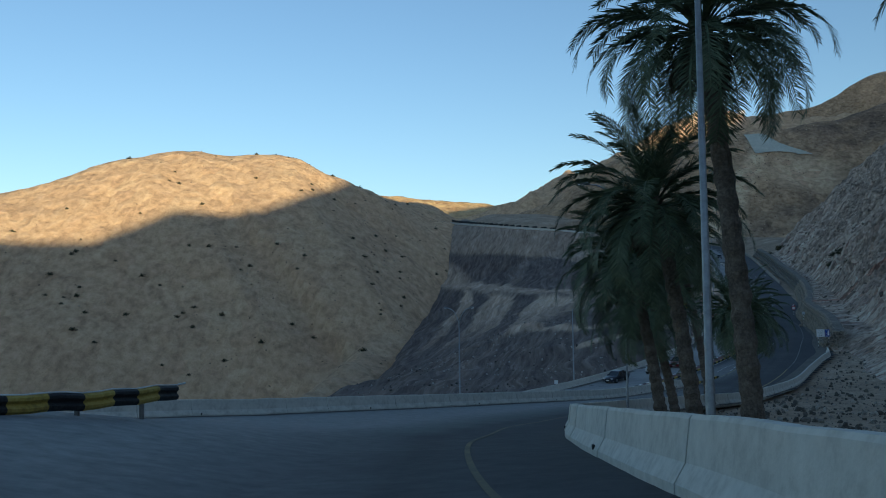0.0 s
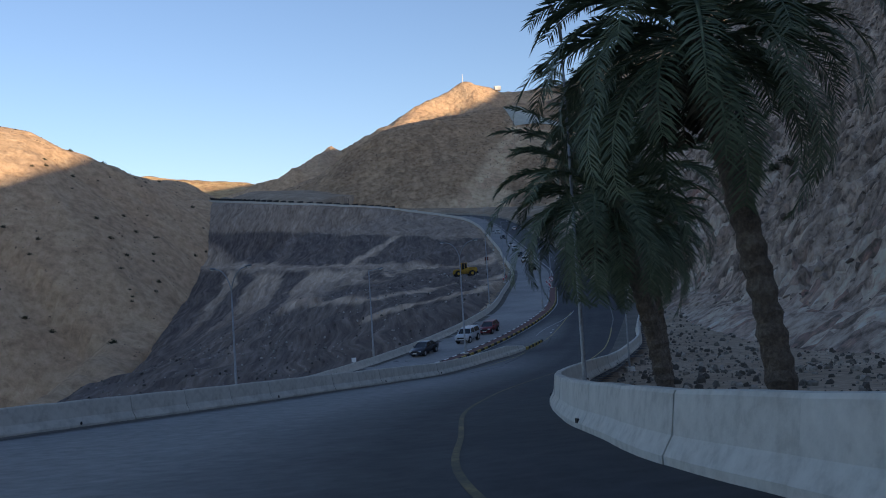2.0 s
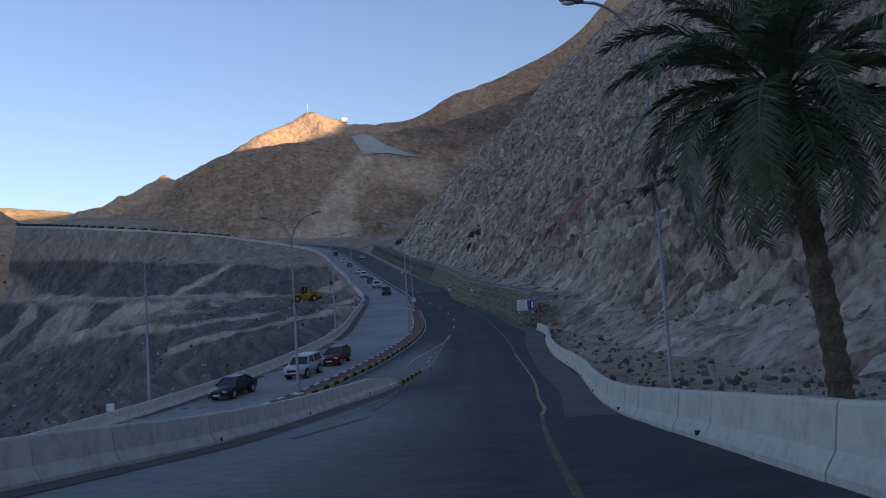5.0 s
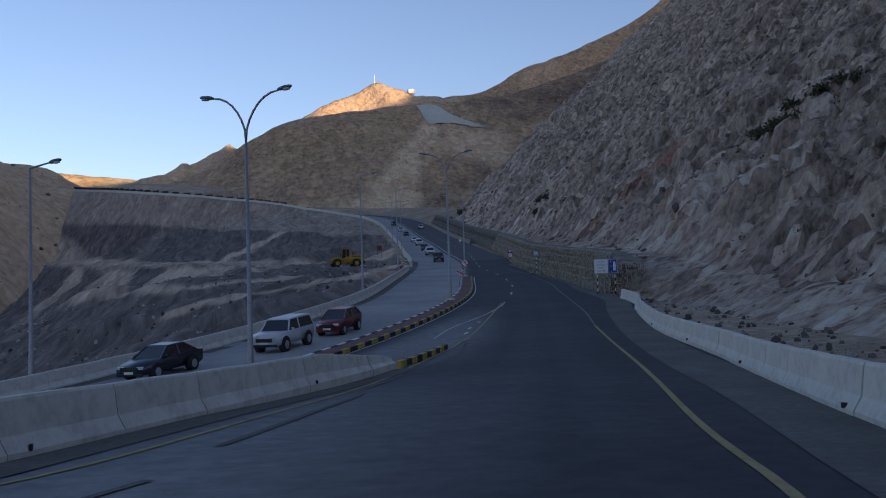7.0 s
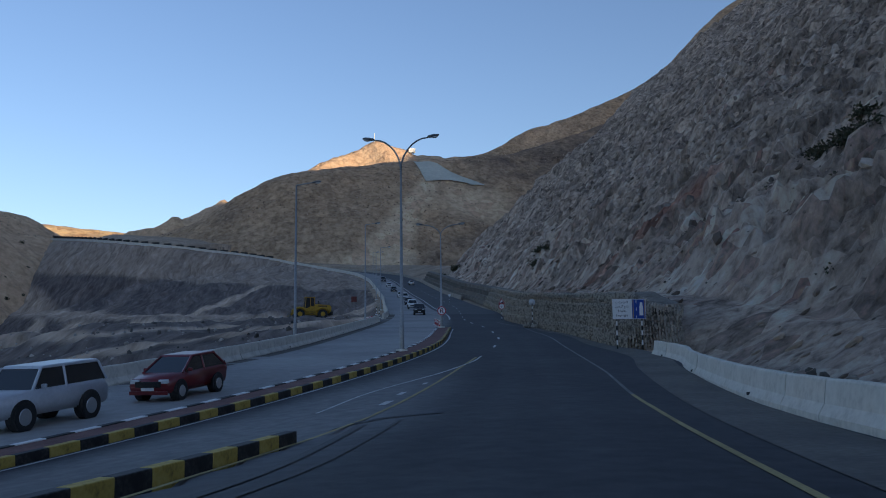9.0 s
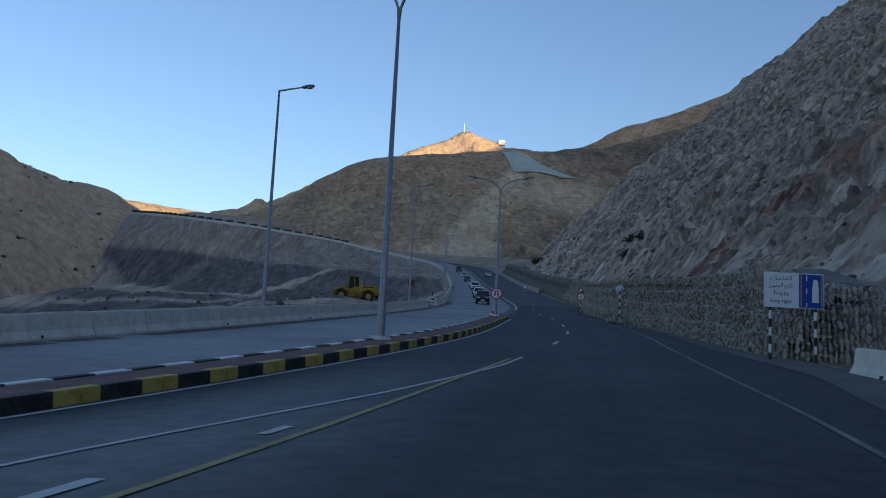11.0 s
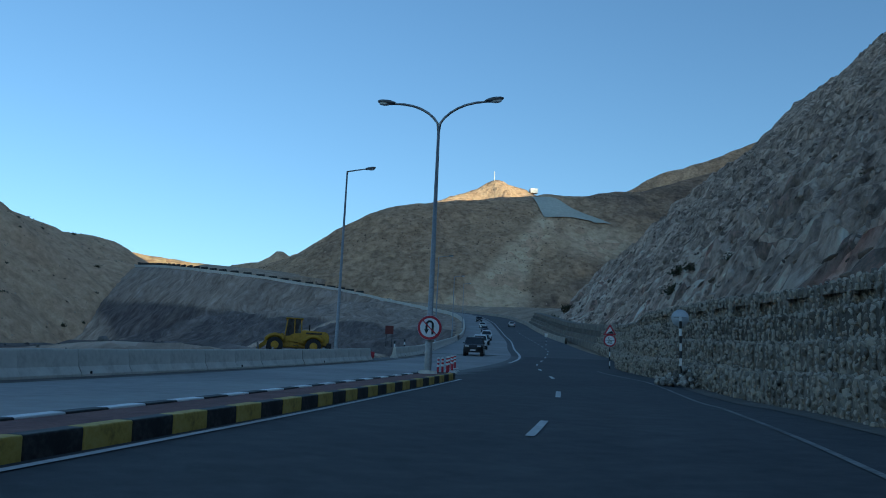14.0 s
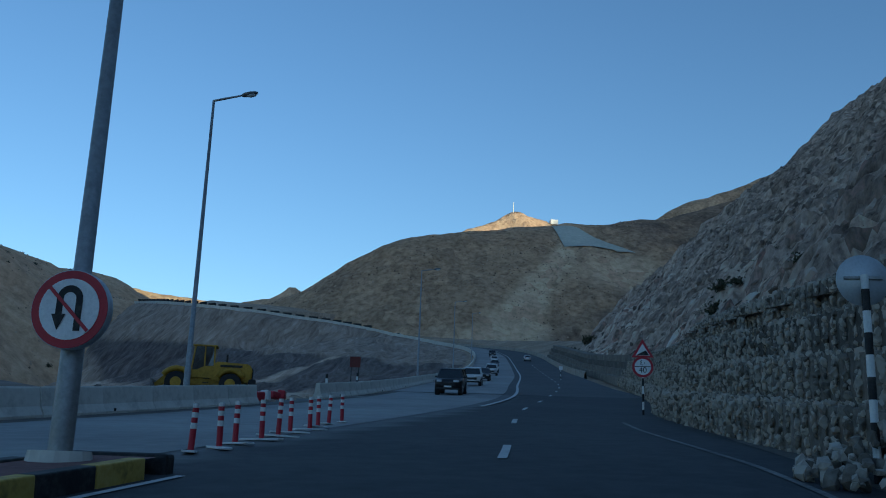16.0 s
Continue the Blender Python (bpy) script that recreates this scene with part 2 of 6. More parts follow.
def rock_material(name, tones, size, bump_dist, block=0.35, patchy=1.6, third=None):
    """Broken rock: stretched strata noise and angular blocks (Voronoi) in colour and relief; the mesh's own 'soil' value mixes in a second set of tones."""
    m = bpy.data.materials.new(name)
    m.use_nodes = True
    nt = m.node_tree
    L = nt.links.new
    b = nt.nodes["Principled BSDF"]
    b.inputs["Roughness"].default_value, b.inputs["Specular IOR Level"].default_value = 0.93, 0.25
    co = nt.nodes.new("ShaderNodeTexCoord")
    mp = nt.nodes.new("ShaderNodeAttribute")
    mp.attribute_name = "grain"
    flow = mp.outputs["Vector"]

    def noise_node(scale, detail, vec):
        n = nt.nodes.new("ShaderNodeTexNoise")
        n.inputs["Scale"].default_value, n.inputs["Detail"].default_value, n.inputs["Roughness"].default_value = scale, detail, 0.65
        L(vec, n.inputs["Vector"])
        return n

    big, fine = noise_node(0.035, 4, co.outputs["Object"]), noise_node(0.9 / size, 8, flow)
    vo = nt.nodes.new("ShaderNodeTexVoronoi")
    vo.inputs["Scale"].default_value = 0.45 / size
    L(flow, vo.inputs["Vector"])
    mixes = []
    for lo, mid, hi in tones:
        r = nt.nodes.new("ShaderNodeValToRGB")
        r.color_ramp.elements[0].position, r.color_ramp.elements[1].position = 0.30, 0.70
        r.color_ramp.elements[0].color, r.color_ramp.elements[1].color = (*lo, 1), (*hi, 1)
        r.color_ramp.elements.new(0.5).color = (*mid, 1)
        L(fine.outputs[0], r.inputs[0])
        mixes.append(r.outputs[0])
    at = nt.nodes.new("ShaderNodeAttribute")
    at.attribute_name = "soil"
    ad = nt.nodes.new("ShaderNodeMath")
    ad.operation = "MULTIPLY_ADD"
    ad.inputs[1].default_value, ad.inputs[2].default_value = patchy, -patchy / 2
    L(big.outputs[0], ad.inputs[0])
    su = nt.nodes.new("ShaderNodeMath")
    su.operation, su.use_clamp = "ADD", True
    L(ad.outputs[0], su.inputs[0])
    L(at.outputs["Fac"], su.inputs[1])
    mx = nt.nodes.new("ShaderNodeMix")
    mx.data_type = "RGBA"
    L(su.outputs[0], mx.inputs[0])
    L(mixes[0], mx.inputs[6])
    L(mixes[1], mx.inputs[7])
    stone = mx.outputs[2]
    if third:
        # a seam of another rock, where the mesh's 'seam' value says so
        r = nt.nodes.new("ShaderNodeValToRGB")
        r.color_ramp.elements[0].position, r.color_ramp.elements[1].position = 0.30, 0.70
        r.color_ramp.elements[0].color, r.color_ramp.elements[1].color = (*third[0], 1), (*third[1], 1)
        L(fine.outputs[0], r.inputs[0])
        se = nt.nodes.new("ShaderNodeAttribute")
        se.attribute_name = "seam"
        m3 = nt.nodes.new("ShaderNodeMix")
        m3.data_type = "RGBA"
        L(se.outputs["Fac"], m3.inputs[0])
        L(stone, m3.inputs[6])
        L(r.outputs[0], m3.inputs[7])
        stone = m3.outputs[2]
    tint = nt.nodes.new("ShaderNodeMix")
    tint.data_type, tint.blend_type = "RGBA", "OVERLAY"
    tint.inputs[0].default_value = block
    grey = nt.nodes.new("ShaderNodeRGBToBW")
    L(vo.outputs["Color"], grey.inputs[0])
    L(stone, tint.inputs[6])
    L(grey.outputs[0], tint.inputs[7])
    L(tint.outputs[2], b.inputs["Base Color"])
    hs = nt.nodes.new("ShaderNodeMath")
    hs.operation = "MULTIPLY_ADD"
    hs.inputs[1].default_value = -0.6
    L(vo.outputs["Distance"], hs.inputs[0])
    L(fine.outputs[0], hs.inputs[2])
    bu = nt.nodes.new("ShaderNodeBump")
    bu.inputs["Strength"].default_value, bu.inputs["Distance"].default_value = 1.0, bump_dist
    L(hs.outputs[0], bu.inputs["Height"])
    L(bu.outputs[0], b.inputs["Normal"])
    return m


ROCK = rock_material("grey_rock", (((0.08, 0.061, 0.049), (0.425, 0.325, 0.25), (0.66, 0.53, 0.42)), ((0.26, 0.185, 0.14), (0.62, 0.485, 0.385), (0.80, 0.68, 0.56))), 0.8, 1.5, 0.6, 0.7, ((0.24, 0.10, 0.065), (0.56, 0.28, 0.20)))
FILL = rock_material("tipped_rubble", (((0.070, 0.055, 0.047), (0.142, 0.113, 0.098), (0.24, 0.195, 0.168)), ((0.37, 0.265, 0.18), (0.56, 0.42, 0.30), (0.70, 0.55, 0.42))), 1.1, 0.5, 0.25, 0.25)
HILL_TAN = rock_material("tan_hillside", (((0.40, 0.262, 0.155), (0.60, 0.405, 0.245), (0.72, 0.515, 0.325)), ((0.31, 0.197, 0.116), (0.51, 0.34, 0.205), (0.66, 0.46, 0.285))), 3.2, 2.0, 0.10, 1.0)
# far hillside with the low sun's gold mixed into its base colour
HILL_SUNLIT = rock_material("sun_tinted_hillside", (((0.42, 0.26, 0.12), (0.64, 0.42, 0.21), (0.72, 0.50, 0.27)), ((0.36, 0.22, 0.10), (0.58, 0.38, 0.19), (0.70, 0.48, 0.26))), 5.0, 3.0, 0.25)
HILL_BROWN = rock_material("brown_hillside", (((0.22, 0.138, 0.080), (0.43, 0.282, 0.165), (0.58, 0.40, 0.25)), ((0.47, 0.33, 0.20), (0.68, 0.49, 0.31), (0.78, 0.59, 0.39))), 2.6, 1.5, 0.25, 0.35, ((0.075, 0.05, 0.036), (0.30, 0.205, 0.14)))
STEEL_DARK = surface("worn_steel", ((0.10, 0.10, 0.10), (0.18, 0.17, 0.16), (0.28, 0.27, 0.25)), (1.0, 9.0), 0.6, 0.2, 20.0, 0.5)
STEEL = surface("galvanised_steel", ((0.22, 0.225, 0.225), (0.32, 0.325, 0.325), (0.42, 0.425, 0.425)), (1.0, 12.0), 0.55, 0.1, 30.0, 0.6)
YELLOW = surface("yellow_paint", ((0.16, 0.12, 0.04), (0.46, 0.33, 0.07), (0.54, 0.41, 0.13)), (1.3, 9.0), 0.7, 0.1, 30.0)
BLACK = surface("black_paint", ((0.014, 0.014, 0.015), (0.022, 0.022, 0.023), (0.07, 0.066, 0.06)), (1.5, 11.0), 0.65, 0.08, 30.0)
WHITE = plain("white_paint", (0.72, 0.72, 0.70), 0.6)
RED = plain("red_paint", (0.40, 0.018, 0.035), 0.5)
LINE_YELLOW = surface("worn_yellow_line", ((0.176, 0.14, 0.068), (0.352, 0.281, 0.12), (0.432, 0.359, 0.18)), (0.7, 8.0), 0.8, 0.1)
LINE_WORN = surface("faded_white_line", ((0.058, 0.058, 0.058), (0.156, 0.156, 0.15), (0.299, 0.299, 0.286)), (0.5, 6.0), 0.8, 0.1)
LINE_FADED = surface("faded_yellow_line", ((0.07, 0.065, 0.055), (0.13, 0.11, 0.065), (0.30, 0.235, 0.10)), (0.5, 6.0), 0.8, 0.1)
APRON_GREY = surface("sprayed_concrete", ((0.376, 0.383, 0.316), (0.497, 0.502, 0.422), (0.605, 0.607, 0.516)), (0.05, 0.6), 0.9, 0.4, 1.0, bump_dist=0.4)
LINE_WHITE = surface("worn_white_line", ((0.30, 0.30, 0.29), (0.52, 0.52, 0.50), (0.62, 0.62, 0.60)), (0.7, 8.0), 0.8, 0.1)
TRUNK = surface("palm_bark", ((0.054, 0.042, 0.032), (0.135, 0.106, 0.081), (0.252, 0.207, 0.162)), (2.0, 14.0), 0.95, 0.8, 20.0, bump_dist=0.05)
FROND = surface("palm_frond", ((0.058, 0.080, 0.044), (0.104, 0.134, 0.073), (0.17, 0.205, 0.12)), (0.6, 4.0), 0.6, 0.0, island=0.25)
SHRUB = surface("dry_shrub", ((0.03, 0.035, 0.018), (0.06, 0.06, 0.035), (0.11, 0.10, 0.06)), (0.8, 5.0), 0.9, 0.0, island=0.3)
STONE_PALE = surface("pale_loose_stone", ((0.12, 0.106, 0.088), (0.255, 0.23, 0.195), (0.42, 0.385, 0.335)), (0.6, 5.0), 0.9, 0.5, 9.0, island=0.5)
STONE = surface("gabion_stone", ((0.09, 0.079, 0.064), (0.215, 0.188, 0.153), (0.42, 0.37, 0.305)), (0.6, 5.0), 0.9, 0.5, 9.0, island=0.55, per_object=0.4)
ROCK_LOOSE = surface("loose_rock", ((0.13, 0.103, 0.084), (0.30, 0.24, 0.195), (0.50, 0.41, 0.335)), (0.2, 1.5), 0.92, 0.5, 4.0, island=0.45)
ROCK_TAN = surface("tan_rock", ((0.15, 0.105, 0.068), (0.31, 0.225, 0.15), (0.50, 0.385, 0.27)), (0.05, 0.5), 0.92, 0.5, 1.5, island=0.35)
ROCK_BROWN = surface("brown_rock", ((0.121, 0.082, 0.055), (0.29, 0.199, 0.134), (0.531, 0.382, 0.262)), (0.05, 0.5), 0.92, 0.5, 1.5, island=0.5)
RUBBLE_LOOSE = surface("loose_rubble", ((0.06, 0.055, 0.05), (0.15, 0.135, 0.12), (0.40, 0.37, 0.33)), (0.2, 1.5), 0.92, 0.5, 4.0, island=0.6)
GLASS_DARK = plain("dark_glass", (0.02, 0.024, 0.028), 0.08, 0.0, 0.8)
RUBBER = plain("rubber", (0.022, 0.022, 0.023), 0.85)

# ---- lines of the plan ----
# under the ramp that the camera drives up, then the main road's right carriageway
RAMP = dense([(p[1][0], p[1][1], p[1][2] - 1.35) for p in PATH if p[0] * 2 == int(p[0] * 2) or p[0] in (5.6, 9.7)], 2.0)
RAMP = np.vstack([[(7.0, -45.0, 4.6), (4.5, -15.0, 2.2)], RAMP])
# the main road's median line, from the valley up to the saddle
MAIN = dense([(-150, 75, -15), (-60, 83, -14), (-27, 95, -13), (1.1, 115.5, -10.8), (26.4, 139.3, -8.25), (46.7, 169.7, -5.05), (61.9, 207.5, -1.75),
              (77.3, 250, 2.3), (88, 290, 6.6), (98.5, 330, 11.3), (108, 370, 16.3), (117, 410, 22), (126, 455, 29), (131, 500, 36), (126, 536, 41.5),
              (110, 556, 45.5), (90, 562, 48.5), (66, 560, 50.5), (42, 565, 53.5), (20, 590, 58.5), (2, 635, 65), (-8, 680, 72), (-12, 730, 77)], 4.0)
LEFT_LINE = dense([(-36, 30), (-24, 46), (-14, 58), (-5, 69), (2, 79.5), (7.5, 88), (12.3, 96.5), (16.2, 104.5), (19.6, 111.4), (24.3, 119.7), (30.5, 130.4)], 0.5)
RIGHT_LINE = dense([(6.0, -20), (4.9, 5), (4.65, 27.9), (4.85, 37.4), (5.4, 43.7), (6.0, 49), (6.9, 53), (8.1, 58), (10.5, 65.5), (13.4, 72.3), (16.6, 79), (21.6, 89),
                    (28, 101.5), (34, 112.5), (41, 125.3), (48.3, 141), (54.7, 153.6), (58, 159.4), (60.8, 167)], 0.5)
FOOT = dense([(75, -260, 2), (62, -120, 0), (50, 20, -3.5), (52, 70, -5), (55, 105, -5), (61, 140, -5), (68, 158, -3.5), (72, 178, -0.5), (80, 206, 2.5), (91, 240, 6.0), (105, 285, 10),
              (117, 325, 14), (124, 360, 18), (135, 405, 25), (142, 440, 30)], 6.0)
GABION = dense([(61.3, 171.5), (62.8, 177), (66.3, 187.5), (69.5, 198), (72.0, 208.5), (75.1, 221), (78.4, 232), (85.6, 250), (98.4, 288), (109.5, 327), (119, 367), (128.5, 407), (137, 452)], 0.5)


LEFT_COARSE = np.c_[LEFT_LINE[::8], np.zeros(len(LEFT_LINE[::8]))]


def ramp_z(x, y):
    return float(nearest(RAMP, np.array([x]), np.array([y]))[2][0])


def road_z(x, y):
    """Height of the paved surface: the ramp and the main road run on their own levels and melt together where they join."""
    x, y = np.asarray(x, float), np.asarray(y, float)
    dr, _, zr, _ = nearest(RAMP, x, y)
    dm, sm, zm, _ = nearest(MAIN, x, y)
    _, sl, _, _ = nearest(LEFT_COARSE, x, y)
    u = dm / (dm + dr + 1e-6)
    u = u * u * (3 - 2 * u)
    melt = zm * (1 - u) + zr * u
    g = np.clip((y - 116) / 28, 0, 1)
    own = np.where(sl > 0, zr, zm)
    z = np.where(sm > 0, own * (1 - g) + melt * g, zm)
    far = np.clip((y - 185) / 25, 0, 1)
    return np.where(sm > 0, z * (1 - far) + zm * far, zm)


def on_road(x, y):
    return float(road_z(np.array([x]), np.array([y]))[0])


def bank_rise(x, y):
    """The ramp's edges lie a little higher through the bend."""
    dr, sr, _, _ = nearest(RAMP, x, y)
    y = np.asarray(y, float)
    return (0.13 * np.clip((92 - y) / 30, 0, 1) + 0.12 * np.clip((36 - y) / 12, 0, 1)) * np.clip(dr / 3.6, 0, 1.1) * (sr > 0) + 0.17 * np.clip(dr - 2.0, 0, 5.5) * np.clip((50 - y) / 15, 0, 1) * (sr < 0)


def paved_z(x, y):
    return road_z(x, y) + bank_rise(x, y)


def edge_z(x, y):
    return (ramp_z(x, y) if y < 168 else on_road(x, y)) + float(bank_rise(np.array([x]), np.array([y]))[0])

# ---- ground, roads and hills ----
def soft_clip(z, low, high):
    return np.minimum(np.maximum(z, low), high)


def gully_x(x, y):
    """The rubble's edge against the tan hill."""
    return np.interp(y, [150, 250, 300, 365, 450, 540, 630, 700], [-25, -32, -32, -29, -19, -9, -5, -7]) + 1.6 * vnoise(x / 14, y / 14, 4)


def bank_axes(x, y):
    """The tipped banks run slantwise: the way across them (uphill) and the way along them (into the gully)."""
    return 0.9067 * x + 0.4217 * y, -0.4217 * x + 0.9067 * y


BANK_ACROSS = np.array([60, 90, 101, 120, 128, 163, 182, 203, 219, 259, 300, 340.0])
BANK_ALONG = np.array([100, 150, 200, 219, 282, 343, 420, 492, 562, 640.0])
BANK_Z = np.array([
    [-14, -12, -10, -6, -4, 1, 1.5, 2, 2.5, 3, 4, 5],
    [-14, -12, -10, -5, -3, 1, 1.5, 2, 2.5, 4, 5, 6],
    [-14, -11, -8.6, -2, -1, 2.3, 2.8, 3.4, 4, 7, 10, 13],
    [-20, -14, -9, -1.4, -0.6, 2.5, 3, 4, 5, 9, 12, 16],
    [-26, -22, -19, -12.5, -9, 1.0, 5, 6.8, 7.8, 15.7, 20, 26],
    [-28, -25, -22, -18.5, -16.7, -5, 2.4, 10.2, 11.4, 22, 28, 34],
    [-24, -22, -20, -18, -17, -4, 4, 14.2, 16.2, 30.1, 37, 44],
    [-24, -22, -20, -16, -14, 0, 8, 20, 22.8, 37.6, 46, 54],
    [-20, -16, -14, -10, -6, 8, 16, 24, 28.5, 45, 55, 64],
    [-12, -8, -6, 0, 4, 18, 26, 32, 36, 53, 64, 74.0]])


def fill_z(x, y):
    """The tipped rubble north of the road: a plateau with the loader, then banks and terraces that fall into the gully."""
    across, along = bank_axes(x, y)
    along = along + 3 * vnoise(x / 40, y / 40, 3)
    u = np.interp(along, BANK_ALONG, np.arange(len(BANK_ALONG)))
    i = np.clip(np.floor(u).astype(int), 0, len(BANK_ALONG) - 2)
    lo, hi = np.zeros(np.shape(x)), np.zeros(np.shape(x))
    for k in range(len(BANK_ALONG)):
        row = np.interp(across, BANK_ACROSS, BANK_Z[k])
        lo, hi = np.where(i == k, row, lo), np.where(i + 1 == k, row, hi)
    return lo + (hi - lo) * (u - i) - np.clip((gully_x(x, y) - x) * 0.62, 0, 13) * np.clip((y - 150) / 50, 0, 1)


def ground_z(x, y):
    dm, sm, zm, _ = nearest(MAIN, x, y)
    dr, sr, zr, _ = nearest(RAMP, x, y)
    rough = fbm(x, y, 14, 4, 11) * 0.5 + fbm(x, y, 3.0, 3, 12) * 0.13
    wide = np.interp(y, [90, 150, 210, 260], [9.8, 9.6, 9.6, 9.8])
    out = np.maximum(dm - wide - 1.2, 0)
    f = fill_z(x, y) + fbm(x, y, 9, 4, 5) * 0.35 + fbm(x, y, 30, 3, 6) * 0.5
    north = soft_clip(f, zm - 0.35 - out * 0.62, zm - 0.35 + np.where(y > 400, 0.75 * np.maximum(out - 22, 0) - 0.06 * out, 0.75 * out)) + rough * np.clip(out / 6, 0, 1)
    north = north - np.clip((-24 - x) * 0.5, 0, 26) * np.clip((y - 130) / 60, 0, 1)
    # south of the main road: the ramp's bank, the gravel apron below the rock slope
    df, sf, zf, _ = nearest(FOOT, x, y)
    apron = zr - 0.42 - np.clip((dr - 6) * 0.012, 0, 0.6) + rough * 0.45 * np.clip((dr - 5) / 6, 0, 1)
    bank = np.where(sr < 0, zr - 0.35 - np.maximum(dr - 12, 0) * 0.5, apron)
    south = np.maximum(bank, np.where(sr < 0, np.minimum(zm - 0.4 - out * 0.1, bank + 50), -50))
    paved = road_z(x, y) - 0.4
    inside = (dm < wide + 0.6) | ((sm > 0) & (sr < 0) & (dr < 12))
    z = np.where(sm < 0, north, south)
    far = np.clip((y - 180) / 30, 0, 1)
    right = np.where(sm > 0, z * (1 - far) + (zm - 0.4 + np.clip((dm - 13) * 0.3, 0, 5)) * far, z)
    z = np.where(inside, np.minimum(paved, np.where(sm < 0, north, paved)), right)
    return z - np.clip((y - 735) * 0.4, 0, 90)


def lines(stops):
    """Grid lines whose spacing changes from stretch to stretch: (start, step), ..., end."""
    out = []
    for (a, step), (b, _) in zip(stops[:-1], stops[1:]):
        out.append(np.arange(a, b, step))
    return np.concatenate(out + [[stops[-1][0]]])


gx = lines([(-2600, 130), (-520, 26), (-130, 6), (-60, 2.5), (-25, 1.5), (110, 4), (170, 20), (420, 120), (2600, 0)])
gy = lines([(-2600, 130), (-420, 30), (-60, 6), (-10, 2), (30, 1.5), (215, 1.8), (280, 2.5), (470, 4), (660, 12), (900, 60), (1500, 180), (3000, 0)])
GX, GY = np.meshgrid(gx, gy)
GZ = ground_z(GX, GY)
edge = np.clip((np.hypot(GX, GY - 200) - 700) / 500, 0, 1)
GZ = GZ * (1 - edge) + (-10.0) * edge
dm_g, sm_g, _, _ = nearest(MAIN, GX, GY)
in_fill = (sm_g < 0) & (dm_g > 13) & (GX > -66) & (GX < 128) & (GY > 152) & (GY < 684)
GZ = np.where(in_fill, GZ - 1.2, GZ)
ground = sheet("ground", GX, GY, GZ, GRAVEL)
tagged(ground, "grey-brown gravel and rubble ground of the valley", "ground", kind="structure")


def soil_attribute(ob, values, grain):
    """Per-vertex soil kind and the grain's own coordinates (along the streaks, across them)."""
    at = ob.data.attributes.new("soil", "FLOAT", "POINT")
    at.data.foreach_set("value", np.ascontiguousarray(values, dtype=np.float32))
    gr = ob.data.attributes.new("grain", "FLOAT_VECTOR", "POINT")
    gr.data.foreach_set("vector", np.ascontiguousarray(grain, dtype=np.float32).ravel())


# the tipped rubble as a finer sheet, pale on its terraces and tracks, brown towards the upper road
fx, fy = np.arange(-72, 132, 1.1), lines([(148, 1.0), (300, 1.5), (500, 2.2), (690, 0)])
FX, FY = np.meshgrid(fx, fy)
FZ = ground_z(FX, FY)
pad = np.clip(1.5 - np.hypot((FX - 58) / 11, (FY - 262) / 7), 0, 1)
FZ = FZ * (1 - pad) + 2.5 * pad
fd_, fs_, fzm, _ = nearest(MAIN, FX, FY)
AC, AL = bank_axes(FX, FY)
wide_wob = 3.0 * fbm(FX, FY, 22, 3, 16)
FALL = (AL - 1.3 * AC) / 1.64 + wide_wob  # one value along each line that the tipped rubble rolls down
chute = fbm(FALL, AC * 0.05, 5.0, 4, 17)
streak = fbm(FALL, AC * 0.04, 7.0, 4, 19)
steep = np.clip((AL - 250) / 40, 0, 1) * np.clip((262 - AC) / 5, 0, 1)
FZ = FZ + 0.05 + np.where(fd_ > 16, chute * (0.12 + 0.45 * steep) + fbm(FX, FY, 3.2, 4, 18) * 0.3, 0) * (1 - 0.8 * pad)
FZ = np.where((fs_ > 0) | (fd_ < 10.9), FZ - 1.5, FZ)
wob = 2.2 * fbm(FX, FY, 26, 3, 23)
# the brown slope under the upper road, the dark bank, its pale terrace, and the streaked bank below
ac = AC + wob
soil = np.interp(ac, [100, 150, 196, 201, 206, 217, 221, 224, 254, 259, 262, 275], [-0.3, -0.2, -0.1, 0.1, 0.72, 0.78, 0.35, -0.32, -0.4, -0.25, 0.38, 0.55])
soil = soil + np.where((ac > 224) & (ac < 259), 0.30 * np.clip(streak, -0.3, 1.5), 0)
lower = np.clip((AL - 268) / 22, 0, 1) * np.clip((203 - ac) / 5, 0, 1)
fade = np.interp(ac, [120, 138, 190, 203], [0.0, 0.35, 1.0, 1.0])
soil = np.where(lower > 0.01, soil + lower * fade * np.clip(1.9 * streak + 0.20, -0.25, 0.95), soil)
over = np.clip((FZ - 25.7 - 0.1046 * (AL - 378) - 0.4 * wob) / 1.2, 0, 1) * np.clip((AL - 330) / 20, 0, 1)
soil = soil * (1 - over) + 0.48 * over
# the pale track across the dark bank, the plateau's two lanes, and lumps of pale spoil
track = np.clip(1.5 - np.abs(AL - (377 + (AC - 259) * 0.58)) / 3.6, 0, 1) * ((AC > 217) & (AC < 262))
plateau = np.clip((262 - AL) / 14, 0, 1)
LANE_A = dense([(12, 258, 0), (17.3, 246.5, 0), (27.5, 226, 0), (33, 226.5, 0), (44, 233.5, 0), (61, 244, 0), (66, 252, 0)], 3.0)
LANE_B = dense([(26, 208, 0), (36.4, 210, 0), (43, 211, 0), (49, 213, 0), (55, 224, 0), (60, 236, 0)], 3.0)
ragged = 1.0 * fbm(FX, FY, 10, 4, 24)
lane_a = np.clip(1.4 - (nearest(LANE_A, FX, FY)[0] + ragged) / 1.7, 0, 1)
